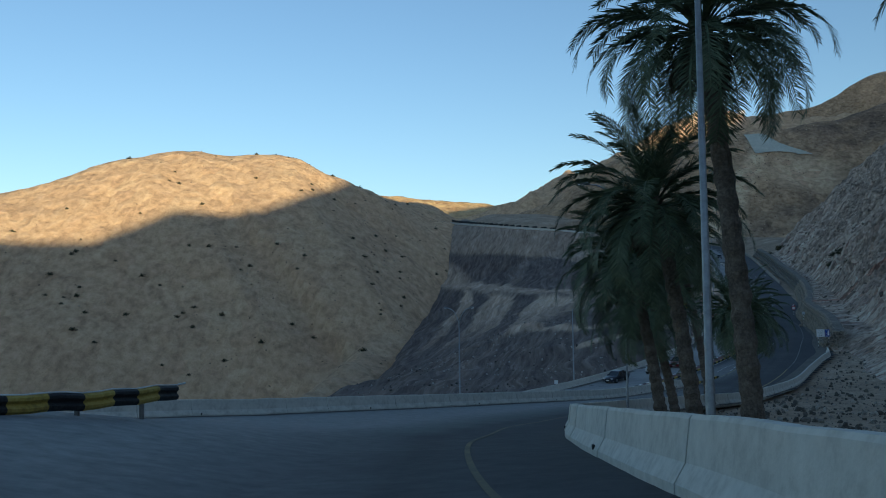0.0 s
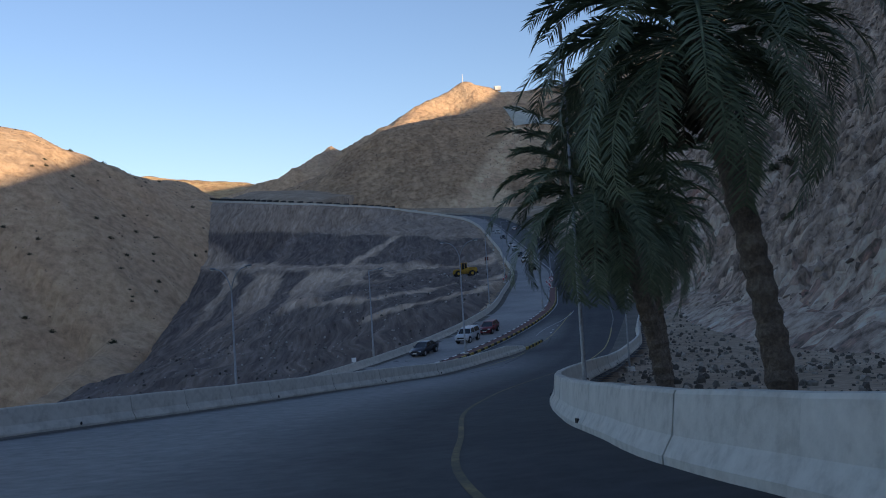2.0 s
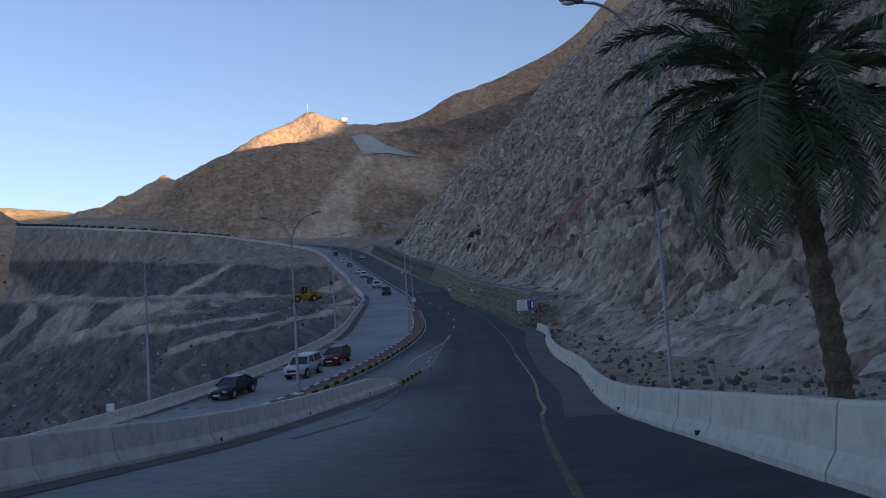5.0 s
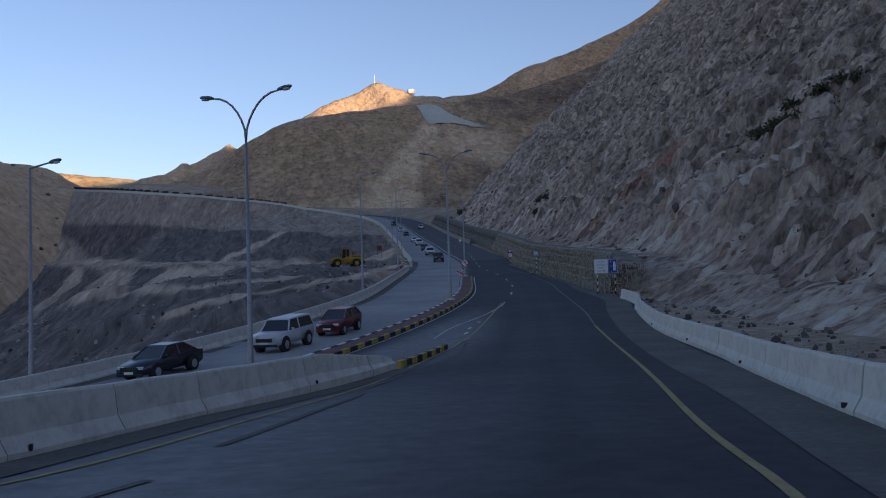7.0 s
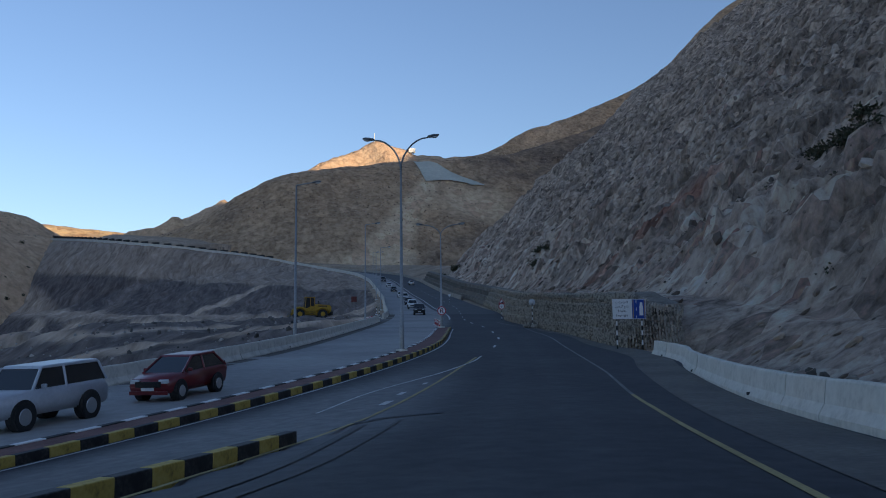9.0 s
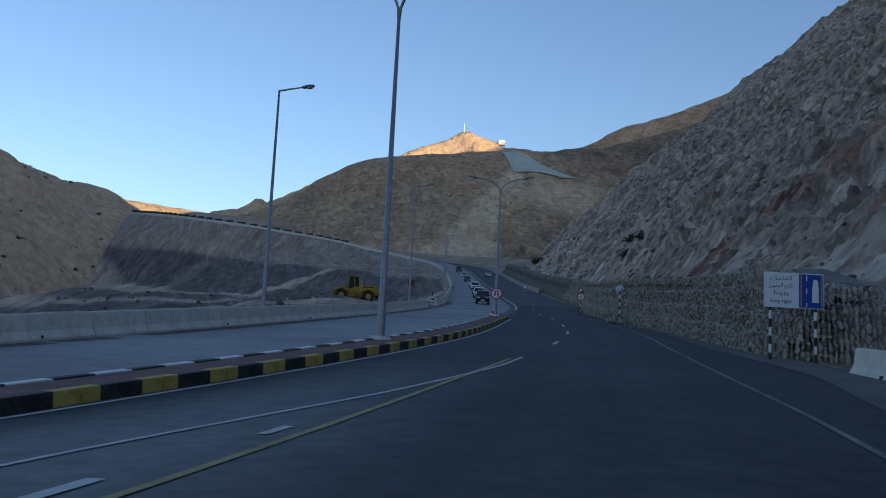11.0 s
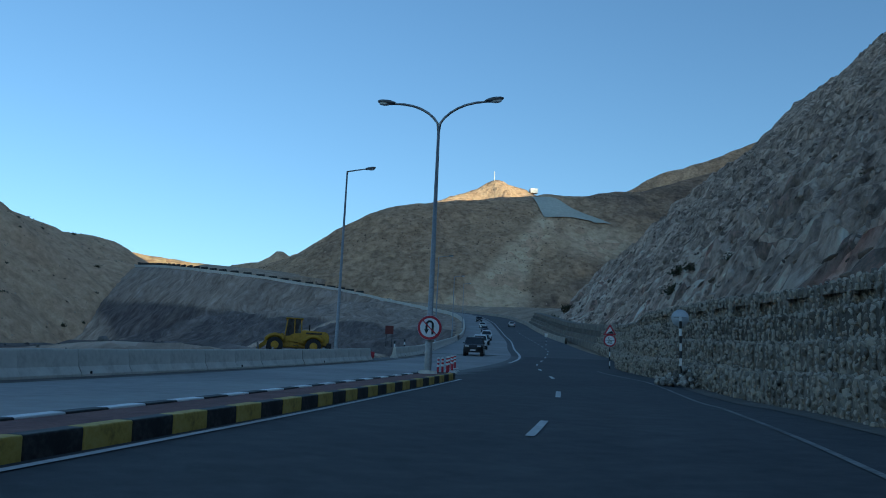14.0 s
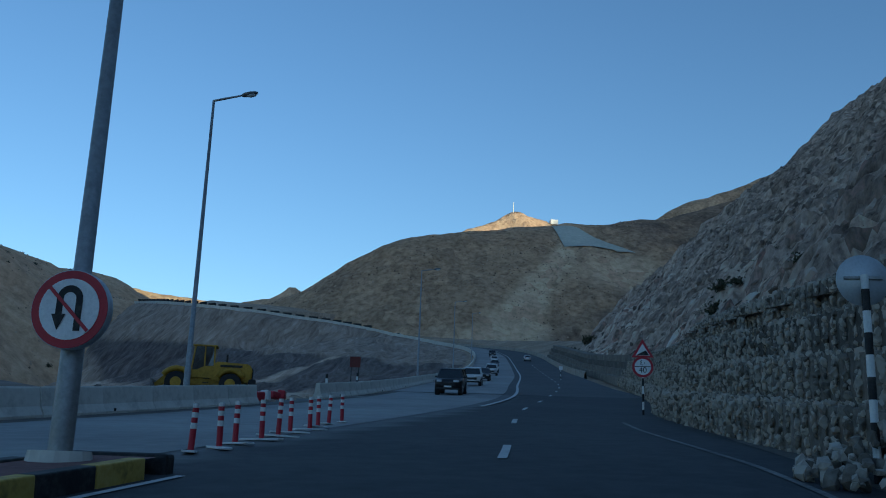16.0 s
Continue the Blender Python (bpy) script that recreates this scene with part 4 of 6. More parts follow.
def barrier_units(line, zfun, label, group, unit=3.0, seed=0, skip=None, taper=0.0):
    """Precast concrete barrier units, end to end along a line, each a thing of its own."""
    rnd = random.Random(seed)
    s = run_of(line)
    p, d, n = frame_of(line)
    count = int(s[-1] // unit)
    for k in range(count):
        a, b = k * unit + 0.012, (k + 1) * unit - 0.012
        mid = (a + b) / 2
        c0 = np.array([np.interp(mid, s, p[:, 0]), np.interp(mid, s, p[:, 1])])
        if skip and skip(*c0):
            continue
        z0 = zfun(*c0) + rnd.uniform(-0.012, 0.012)
        shove = rnd.uniform(-0.018, 0.018)
        verts, faces, m = [], [], len(PROFILE)
        stations = np.linspace(a, b, 4)
        for i, st in enumerate(stations):
            q = np.array([np.interp(st, s, p[:, 0]), np.interp(st, s, p[:, 1])])
            nn = np.array([np.interp(st, s, n[:, 0]), np.interp(st, s, n[:, 1])])
            zz = zfun(*q)
            tight = 0.985 if i in (0, 3) else 1.0
            low_end = 1.0 if not taper else 0.27 + 0.73 * float(np.clip((count * unit - st) / taper, 0, 1)) ** 0.8
            for u, v in PROFILE:
                v = v * low_end if v > 0 else v
                w = q + nn * (u * tight + shove)
                verts.append((w[0] - c0[0], w[1] - c0[1], zz + v * tight - z0))
        for i in range(3):
            for j in range(m - 1):
                faces.append((i * m + j, i * m + j + 1, (i + 1) * m + j + 1, (i + 1) * m + j))
        faces += [tuple(range(m)), tuple(3 * m + j for j in reversed(range(m)))]
        ob = mesh_object("concrete_barrier", verts, faces, CONCRETE)
        ob.location = (c0[0], c0[1], z0)
        tagged(ob, label, "barrier", group)
        if k % 4 == 1:
            st = a + 0.5
            q = np.array([np.interp(st, s, p[:, 0]), np.interp(st, s, p[:, 1])])
            nn = np.array([np.interp(st, s, n[:, 0]), np.interp(st, s, n[:, 1])])
            for sg in (-1, 1):
                bm = bmesh.new()
                w = q + nn * (sg * 0.29 + shove)
                box(bm, (0.05, 0.12, 0.09), Matrix.Translation((w[0] - c0[0], w[1] - c0[1], zfun(*q) - z0 + 0.13)), 0.01)
                part("drain_slot", bm, BLACK, ob, "dark drain slot")


barrier_units(RIGHT_LINE, edge_z, "pale scuffed concrete barrier unit beside the ramp and the palms", "barriers along the ramp's inner side", 3.0, 1)
barrier_units(LEFT_LINE, ramp_z, "pale concrete barrier unit along the ramp's outer side", "barriers along the ramp's outer side", 3.0, 2, None, 7.5)
OUTER = offset_line(MAIN, -9.4)
OUTER = OUTER[(MAIN[:, 1] > 80) & (MAIN[:, 1] < 330) & (MAIN[:, 0] > -70) & (np.arange(len(MAIN)) < 130)]
OUTER = dense([tuple(v) for v in OUTER[::2]], 0.6)
barrier_units(OUTER, on_road, "grey concrete barrier unit along the main road's valley side", "barriers along the main road", 3.0, 3, lambda x, y: 237.5 < y < 246.5)
# the long parapet of the upper road
UP = MAIN[(MAIN[:, 1] > 326)]
for side, h, name, lab in ((-9.2, 0.8, "parapet", "pale concrete parapet along the upper road"), (9.6, 1.0, "parapet", "dark stone wall on the upper road's hill side")):
    base = offset_line(UP, side)
    verts, faces = [], []
    for i, (q, z) in enumerate(zip(base, UP[:, 2])):
        nn = frame_of(UP)[2][i]
        for u, v in ((-0.25, -0.6), (-0.12, h), (0.12, h), (0.25, -0.6)):
            verts.append((*(q + nn * u), z + v))
        if i:
            for j in range(3):
                faces.append(((i - 1) * 4 + j, (i - 1) * 4 + j + 1, i * 4 + j + 1, i * 4 + j))
    tagged(mesh_object(name, verts, faces, CONCRETE if side < 0 else STONE), lab, "parapet", kind="structure")
# dark blocks in a row beside the upper road
mains = run_of(MAIN)
start_far = mains[np.argmin(np.abs(MAIN[:, 0] - 95) + np.abs(MAIN[:, 1] - 562))]
guard = empty("block_row", pose(60, 562, 51), "row of dark blocks along the upper road's valley side", "guard blocks")
bm = bmesh.new()
box(bm, (3.4, 0.8, 1.9), Matrix.Translation((0, 0, 0.9)), 0.05)
bme = bpy.data.meshes.new("block")
bm.to_mesh(bme)
bm.free()
bme.materials.append(BLACK)
pm, dm_, nm = frame_of(MAIN)
for k in range(34):
    st = start_far + 4.6 * k
    q = np.array([np.interp(st, mains, MAIN[:, i]) for i in range(3)])
    nn = np.array([np.interp(st, mains, nm[:, i]) for i in range(2)])
    ob = new("block", bme)
    ob.parent = guard
    ang = math.degrees(math.atan2(nn[0], -nn[1])) + 180
    ob.matrix_parent_inverse = guard.matrix_world.inverted()
    ob.matrix_basis = pose(q[0] - nn[0] * 6.6, q[1] - nn[1] * 6.6, q[2], 0, 0, ang)


def kerb_run(name, line, half, label, category, mats, length=1.0, h=0.24, zfun=on_road, both=True, top=None):
    """A raised kerb of painted blocks, each block a part; a paved filling between the two rows if it is an island."""
    s = run_of(line)
    p, d, n = frame_of(line)
    root = empty(name, Matrix.Translation((float(p[0, 0]), float(p[0, 1]), zfun(*p[0]))), label, category)
    inv = root.matrix_world.inverted()
    bm = bmesh.new()
    box(bm, (0.22, length - 0.015, h + 0.2), Matrix.Translation((0, 0, (h - 0.2) / 2)), 0.02)
    shapes = []
    for m in mats:
        me = bpy.data.meshes.new("kerbstone")
        bm.to_mesh(me)
        me.materials.append(m)
        shapes.append(me)
    bm.free()
    for side in ((1, -1) if both else (1,)):
        k = 0
        q_line = offset_line(line, half * side if both else 0.0)
        sq = run_of(q_line)
        pq, dq, _ = frame_of(q_line)
        for k in range(int(sq[-1] // length)):
            st = (k + 0.5) * length
            x, y = np.interp(st, sq, pq[:, 0]), np.interp(st, sq, pq[:, 1])
            dx, dy = np.interp(st, sq, dq[:, 0]), np.interp(st, sq, dq[:, 1])
            z, z2 = zfun(x, y), zfun(x + dx, y + dy)
            ob = new("kerbstone", shapes[(k % 2) + (2 if side < 0 and len(shapes) > 2 else 0)])
            ob.parent = root
            ob.matrix_parent_inverse = inv
            ob.matrix_basis = pose(x, y, z, math.degrees(math.atan2(z2 - z, 1)), 0, math.degrees(math.atan2(-dx, dy)))
    if both and top:
        X = np.stack([offset_line(line, o)[:, 0] for o in np.linspace(-half, half, 3)], 1)
        Y = np.stack([offset_line(line, o)[:, 1] for o in np.linspace(-half, half, 3)], 1)
        ob = sheet("paving", X, Y, road_z(X, Y) + h - 0.03, top)
        ob.parent, ob.matrix_parent_inverse = root, inv
        ob["label"] = "dull red paving of the median"
    return root


PAVING = surface("red_paving", ((0.10, 0.05, 0.045), (0.17, 0.085, 0.075), (0.24, 0.13, 0.11)), (0.8, 9.0), 0.9, 0.3, 20.0)
near = (MAIN[:, 1] > 112) & (MAIN[:, 1] < 201) & (np.arange(len(MAIN)) < 130)
MEDIAN = dense([tuple(v) for v in MAIN[near][:, :2][::3]] + [(60.35, 203.3), (62.45, 208.9)], 0.8)
kerb_run("median", MEDIAN, 0.62, "raised median with black and yellow painted kerbstones", "median", [BLACK, YELLOW, BLACK, WHITE], 1.0, 0.24, top=PAVING)
bm = bmesh.new()
box(bm, (1.46, 0.24, 0.44), Matrix.Translation((0, 0, 0.02)), 0.05)
nose = part("median_end", bm, BLACK)
nose.matrix_world = pose(62.5, 209.1, on_road(62.5, 209.1), 0, 0, -20.5)
tagged(nose, "black painted kerbstone that closes the median", "kerb")
kerb_run("kerb", dense([(30.6, 130.2), (33.0, 134.4), (35.4, 138.6)], 0.5), 0.0, "short kerb of black and yellow painted stones where the ramp joins", "kerb", [YELLOW, BLACK], 0.92, 0.24, both=False)


def marking(name, pts, width, mat, label, step=1.0, lift=0.012):
    ob = ribbon(name, np.c_[dense(pts, step), np.zeros(len(dense(pts, step)))], width / 2, mat, lift, label, "road marking", None,
                paved_z)
    return ob


ramp_off = lambda y, o: tuple(offset_line(RAMP, o)[np.argmin(np.abs(RAMP[:, 1] - y))])  # noqa: E731
marking("edge_line", [ramp_off(y, o) for y, o in ((5, 1.6), (27.6, 1.45), (37.4, 1.25), (43.5, 1.45), (51, 1.1))] + [(5.2, 56.6), (7.35, 64.7), (10.4, 72.5), (13.4, 79.0), (20, 92), (25, 101.4)], 0.12, LINE_FADED, "worn yellow edge line")
marking("edge_line", [(25, 101.4), (27.1, 105.0), (29.6, 110), (36, 122.3), (43.1, 137.3), (46.6, 145)], 0.13, LINE_YELLOW, "yellow edge line of the ramp")
marking("edge_line", [(46.6, 145), (49.7, 151.6), (51.9, 156.5), (56.2, 167.0), (60.8, 178.7)], 0.12, LINE_WORN, "white edge line")
marking("edge_line", [(60.8, 178.7), (64.1, 186.9), (67.8, 197.6), (70.9, 208.0), (73.3, 219.0), (74.6, 224)], 0.12, LINE_WORN, "worn white edge line")
marking("edge_line", [(-10, 66), (6, 89.5), (17.2, 105.5), (20.3, 109.5), (22.3, 112.9), (26.6, 120.8), (32.3, 132.4), (35.9, 139.2), (39.3, 145.8), (43.3, 153.8), (50.5, 168.4)], 0.12, LINE_YELLOW, "worn yellow line along the ramp's outer side")
marking("edge_line", [(37.2, 146.2), (38.8, 149.3), (40.2, 151.7), (42.2, 154.5), (45.2, 158.7), (49.0, 165.0), (51.2, 169.4)], 0.10, LINE_WHITE, "thin white line of the merging wedge")
marking("edge_line", [tuple(v) for v in offset_line(MEDIAN, 0.95)[40::6]], 0.12, LINE_WHITE, "white line beside the median")
seg = MAIN[(MAIN[:, 1] > 236) & (MAIN[:, 1] < 520) & (np.arange(len(MAIN)) < 190)]
ribbon("centre_line", seg, 0.11, LINE_WHITE, 0.05, "white line between the carriageways", "road marking")
for k, (x, y, l) in enumerate(((39.2, 146.6, 1.3), (40.6, 149.7, 1.1), (42.6, 153.3, 0.8))):
    marking("wedge_mark", [(x, y), (x + 0.45 * l, y + 0.89 * l)], 0.24 - 0.05 * k, LINE_WHITE, "worn white arrow mark in the merging wedge", 0.4, 0.014)
lane = dense([(55.2, 177.4), (60.2, 188.7), (64.15, 199.4), (67.55, 210.2), (70.6, 221.7), (73.6, 232.5), (77.2, 243.5), (82.2, 258), (92, 288.5), (102.4, 328.5), (112, 368.5), (121, 408.5)], 0.5)
lane_s = run_of(lane)
for k in range(20):
    m_ = (lane_s >= k * 12.0) & (lane_s <= k * 12.0 + 3.5)
    if m_.sum() > 2:
        marking("lane_dash", [tuple(v) for v in lane[m_][::2]], 0.15, LINE_WHITE, "white lane dash", 0.7, 0.02 if lane[m_][0, 1] < 255 else 0.06)
# tar: the strip across the merging tip, skid arcs beside the short kerb, and a long sealed crack
for pts_, w_, lab_ in (([(36.6, 141.0), (38.0, 142.2), (39.6, 142.2)], 0.34, "black tar strip across the merging tip"), ([(37.2, 140.9), (34.4, 134.2), (32.7, 131.0), (30.9, 128.4)], 0.20, "dark skid arc beside the kerb"),
                       ([(38.2, 141.2), (35.0, 134.0), (33.2, 130.7)], 0.10, "thin dark skid arc beside the kerb"), ([(29.6, 126.3), (28.2, 123.3), (27.1, 121.2), (26.4, 119.0), (24.6, 115.3), (22.6, 111.4)], 0.16, "sealed crack along the ramp"),
                       ([(21.6, 108.6), (18.9, 104.2), (16.6, 100.2)], 0.13, "sealed crack along the ramp")):
    marking("tar_seam", pts_, w_, TAR, lab_, 0.5, 0.016)
# dusty strips beside the carriageways
sh = dense([ramp_off(y, o) for y, o in ((100, 3.2), (115, 4.2), (131, 4.6), (145, 5.1), (158, 5.8), (167, 6.6))] + [(63.2, 177.5), (67.6, 189), (72.6, 207.5), (76.6, 221), (80.5, 233), (88, 251)], 1.0)
ribbon("shoulder", np.c_[sh, np.zeros(len(sh))], 0.95, SHOULDER, 0.012, "pale dusty strip at the road's edge", "shoulder", None, paved_z)
sh2 = dense([tuple(v) for v in offset_line(OUTER, 0.75)[::8]], 1.5)
ribbon("shoulder", np.c_[sh2, np.zeros(len(sh2))], 0.45, SHOULDER, 0.016, "pale dust along the main road's barrier", "shoulder", None, paved_z)
sh3 = dense([tuple(v) for v in offset_line(LEFT_LINE, 0.7)[::10]], 1.5)
ribbon("shoulder", np.c_[sh3, np.zeros(len(sh3))], 0.42, SHOULDER, 0.014, "pale dust along the ramp's barrier", "shoulder", None, paved_z)
# the striped guard rail on the outside of the bend
rail_pts = dense([(-13, 20), (-10.6, 25), (-8.7, 29), (-7.0, 32.4), (-5.95, 35.2), (-5.3, 38.9)], 0.5)


def rail_z(y):
    return float(np.interp(y, [20, 29, 32.4, 34.5, 38.9], [-0.45, -0.72, -0.85, -0.97, -1.10])) - 0.16



rail = empty("guard_rail", pose(-9, 24, on_road(-9, 24)), "dented steel guard rail painted in black and yellow", "guard rail")
inv = rail.matrix_world.inverted()
p_, d_, n_ = frame_of(rail_pts)
wave = [(-0.02, 0.40), (0.04, 0.45), (0.05, 0.50), (-0.01, 0.56), (-0.01, 0.60), (0.05, 0.66), (0.04, 0.71), (-0.02, 0.76)]
for k in range(0, len(rail_pts) - 2, 2):
    verts, faces = [], []
    for i in (k, k + 1, k + 2):
        for u, v in wave:
            q = p_[i] + n_[i] * u
            verts.append((q[0], q[1], rail_z(p_[i][1]) + v - 0.2 + 0.02 * math.sin(i * 1.7)))
    m = len(wave)
    for i in range(2):
        for j in range(m - 1):
            faces.append((i * m + j, i * m + j + 1, (i + 1) * m + j + 1, (i + 1) * m + j))
    ob = mesh_object("beam", verts, faces, [YELLOW, BLACK][(k // 2) % 2], rail)
    ob.matrix_parent_inverse = inv
    sol = ob.modifiers.new("thick", "SOLIDIFY")
    sol.thickness = 0.012
# white strip that stands in for light caught along the rail's upper edge
bm = bmesh.new()
tube(bm, [(*(p_[i] - n_[i] * 0.02), rail_z(p_[i][1]) + 0.575 + 0.02 * math.sin(i * 1.7)) for i in range(len(rail_pts))], [0.022] * len(rail_pts), 6)
ob = part("top_edge", bm, WHITE, rail, "pale top edge, the light along it painted white")
ob.matrix_parent_inverse = inv
for k in range(2, len(rail_pts), 5):
    bm = bmesh.new()
    q = p_[k] - n_[k] * 0.16
    box(bm, (0.10, 0.08, 0.9), Matrix.Translation((q[0], q[1], rail_z(q[1]) + 0.08)), 0.01)
    ob = part("post", bm, STEEL_DARK, rail)
    ob.matrix_parent_inverse = inv


# ---- lamp posts ----
def lamp_post(x, y, z, heading, arms, label, group, straight=False, r=0.11, top=None, rise=1.9, reach=1.75):
    """A tapered steel mast on a concrete foot, with curved arms to the side of the road. heading: degrees of the road's run, clockwise from +y."""
    root = empty("lamp_post", pose(x, y, z, 0, 0, -heading), label, "lamp post", group)
    bm = bmesh.new()
    top = top or (12.0 if straight else 10.7)
    tube(bm, [(0, 0, -0.5), (0, 0, 0.1), (0, 0, 1.6), (0, 0, 1.62), (0, 0, top)], [r * 1.25, r * 1.25, r * 1.15, r, r * 0.5], 12)
    part("mast", bm, STEEL, root)
    bm = bmesh.new()
    rod(bm, (0, 0, -0.4), (0, 0, 0.09), 0.44, 0.34, 14)
    part("footing", bm, CONCRETE, root)
    for a in arms:
        bm = bmesh.new()
        if straight:
            pts = [(0, 0, top - 0.02), (a * 0.5, 0, top + 0.05), (a * 1.2, 0, top + 0.14)]
            head = Vector((a * 1.6, 0, top + 0.19))
        else:
            pts = [(0, 0, top - 0.25)] + [(a * reach * u**1.55, 0, top + rise * math.sin(u * math.pi / 2)) for u in (0.1, 0.25, 0.4, 0.55, 0.7, 0.85, 1.0)]
            head = Vector((a * (reach + 0.3), 0, top + rise + 0.08))
        tube(bm, pts, [0.05] * (len(pts) - 1) + [0.04], 8)
        arm = part("arm", bm, STEEL, root)
        bm = bmesh.new()
        bmesh.ops.create_icosphere(bm, subdivisions=2, radius=1.0, matrix=Matrix.Translation(head) @ pose(0, 0, 0, 0, -8 * a, 0) @ Matrix.Diagonal((0.40, 0.17, 0.10, 1)))
        lamp = part("lamp_head", bm, LAMP, root, "dark grey lamp head", True)
        bm = bmesh.new()
        bmesh.ops.create_icosphere(bm, subdivisions=2, radius=1.0, matrix=Matrix.Translation(head + Vector((a * 0.06, 0, -0.05))) @ Matrix.Diagonal((0.25, 0.13, 0.09, 1)))
        part("lens", bm, WHITE, lamp, "clear lamp lens", True)
    return root


LAMP = plain("lamp_grey", (0.16, 0.17, 0.18), 0.45, 0.3)
two = "tall galvanised lamp post with two curved arms on the median"
for x, y, h, top, rise, reach in ((1.1, 115.5, 47, 10.7, 1.9, 1.75), (26.4, 139.3, 40, 10.7, 1.9, 1.75), (47.0, 171.2, 28, 10.8, 1.7, 1.65), (62.02, 208.3, 22, 9.55, 1.0, 1.85)):
    lamp_post(x, y, on_road(x, y) + 0.22, h, (-1, 1), two, "lamp posts on the median", top=top, rise=rise, reach=reach)
for x, y, h in ((16.9, 145.4, 42), (44.05, 190.1, 25), (60.6, 234.4, 22)):
    lamp_post(x, y, on_road(x, y) - 0.1, h, (1,), "tall steel lamp post with one short arm behind the barrier", "lamp posts behind the barrier", True, top=12.8 if y > 200 else 12.3 if y > 160 else 10.5)
for x, y, h in ((77.5, 290, 14), (91, 345, 14), (107, 410, 12)):
    lamp_post(x, y, on_road(x, y) - 0.3, h, (1,), "tall steel lamp post far up the road", "lamp posts behind the barrier", True)
for x, y, h in ((5.35, 27.2, 2), (10.35, 63.0, 17), (27.3, 97.6, 25)):
    lamp_post(x, y, on_road(x, y) - 0.2, h, (-1,), "pale weathered lamp post with one curved arm beside the palms", "lamp posts beside the palms", False, 0.056)


# ---- date palms ----
def frond_geometry(verts, faces, rnd, base, azim, lift, length, droop, leaf=0.42, pairs=34, width=0.030):
    """One feather leaf: a bent midrib with narrow leaflets on both sides."""
    d = Vector((math.cos(azim), math.sin(azim), 0))
    side = Vector((-d.y, d.x, 0))
    pts, p, ang = [], Vector(base), lift
    n = 16
    for i in range(n + 1):
        pts.append(p.copy())
        p = p + (d * math.cos(ang) + Vector((0, 0, 1)) * math.sin(ang)) * (length / n)
        ang -= droop / n * (0.5 + 1.4 * i / n)
    for i in range(n):
        w = 0.05 * (1 - i / n) + 0.008
        k = len(verts)
        up = Vector((0, 0, w * 0.6))
        for q, ww in ((pts[i], w), (pts[i + 1], w * 0.85)):
            verts.extend([q - side * ww, q + side * ww, q + up])
        faces.extend([(k, k + 1, k + 4, k + 3), (k + 1, k + 2, k + 5, k + 4), (k + 2, k, k + 3, k + 5)])
    for j in range(pairs):
        t = 0.16 + 0.84 * (j + rnd.random() * 0.6) / pairs
        f = t * n
        i = min(int(f), n - 1)
        q = pts[i].lerp(pts[i + 1], f - i)
        ax = (pts[i + 1] - pts[i]).normalized()
        ll = leaf * (0.45 + 0.9 * math.sin(math.pi * min(1, t * 0.85 + 0.08))) * rnd.uniform(0.8, 1.15)
        for s in (-1, 1):
            out = (side * s * 0.74 + ax * 0.72 + Vector((0, 0, rnd.uniform(-0.10, 0.32)))).normalized()
            tip = q + out * ll + Vector((0, 0, -0.16 * ll))
            wv = ax.cross(out).normalized().cross(out) * width
            mid = q + out * ll * 0.5
            k = len(verts)
            verts.extend([q - wv * 0.5, q + wv * 0.5, mid + wv, tip, mid - wv])
            faces.append((k, k + 1, k + 2, k + 3, k + 4))


def crown_mesh(seed, fronds=70, length=4.0):
    rnd = random.Random(seed)
    verts, faces = [], []
    for i in range(fronds):
        u = (i + 0.5) / fronds
        az = i * 2.39996 + rnd.uniform(-0.2, 0.2)
        lift = 1.5 - 2.0 * u + rnd.uniform(-0.14, 0.14)
        droop = 0.45 + 0.5 * rnd.random() + 1.0 * min(1, u * 1.9)
        frond_geometry(verts, faces, rnd, (0.16 * math.cos(az), 0.16 * math.sin(az), -0.5 * u), az, lift, length * rnd.uniform(0.78, 1.06), droop, 0.46, 62, 0.0155)
    me = bpy.data.meshes.new("crown")
    me.from_pydata([tuple(v) for v in verts], [], faces)
    me.materials.append(FROND)
    return me


def skirt_mesh(seed, fronds=16, length=1.7):
    """The dry hanging leaves under the crown."""
    rnd = random.Random(seed)
    verts, faces = [], []
    for i in range(fronds):
        az = i * 2.39996
        frond_geometry(verts, faces, rnd, (0.2 * math.cos(az), 0.2 * math.sin(az), -0.45), az, -0.75 + rnd.uniform(-0.4, 0.2), length * rnd.uniform(0.7, 1.1), 0.9, 0.34, 22)
    me = bpy.data.meshes.new("dry_leaves")
    me.from_pydata([tuple(v) for v in verts], [], faces)
    me.materials.append(FROND_DRY)
    return me


FROND_DRY = surface("dry_frond", ((0.05, 0.042, 0.028), (0.10, 0.085, 0.055), (0.17, 0.145, 0.10)), (0.6, 4.0), 0.8, 0.0, island=0.25)
CROWNS = [crown_mesh(5), crown_mesh(9), crown_mesh(14)]
SKIRT = skirt_mesh(3)


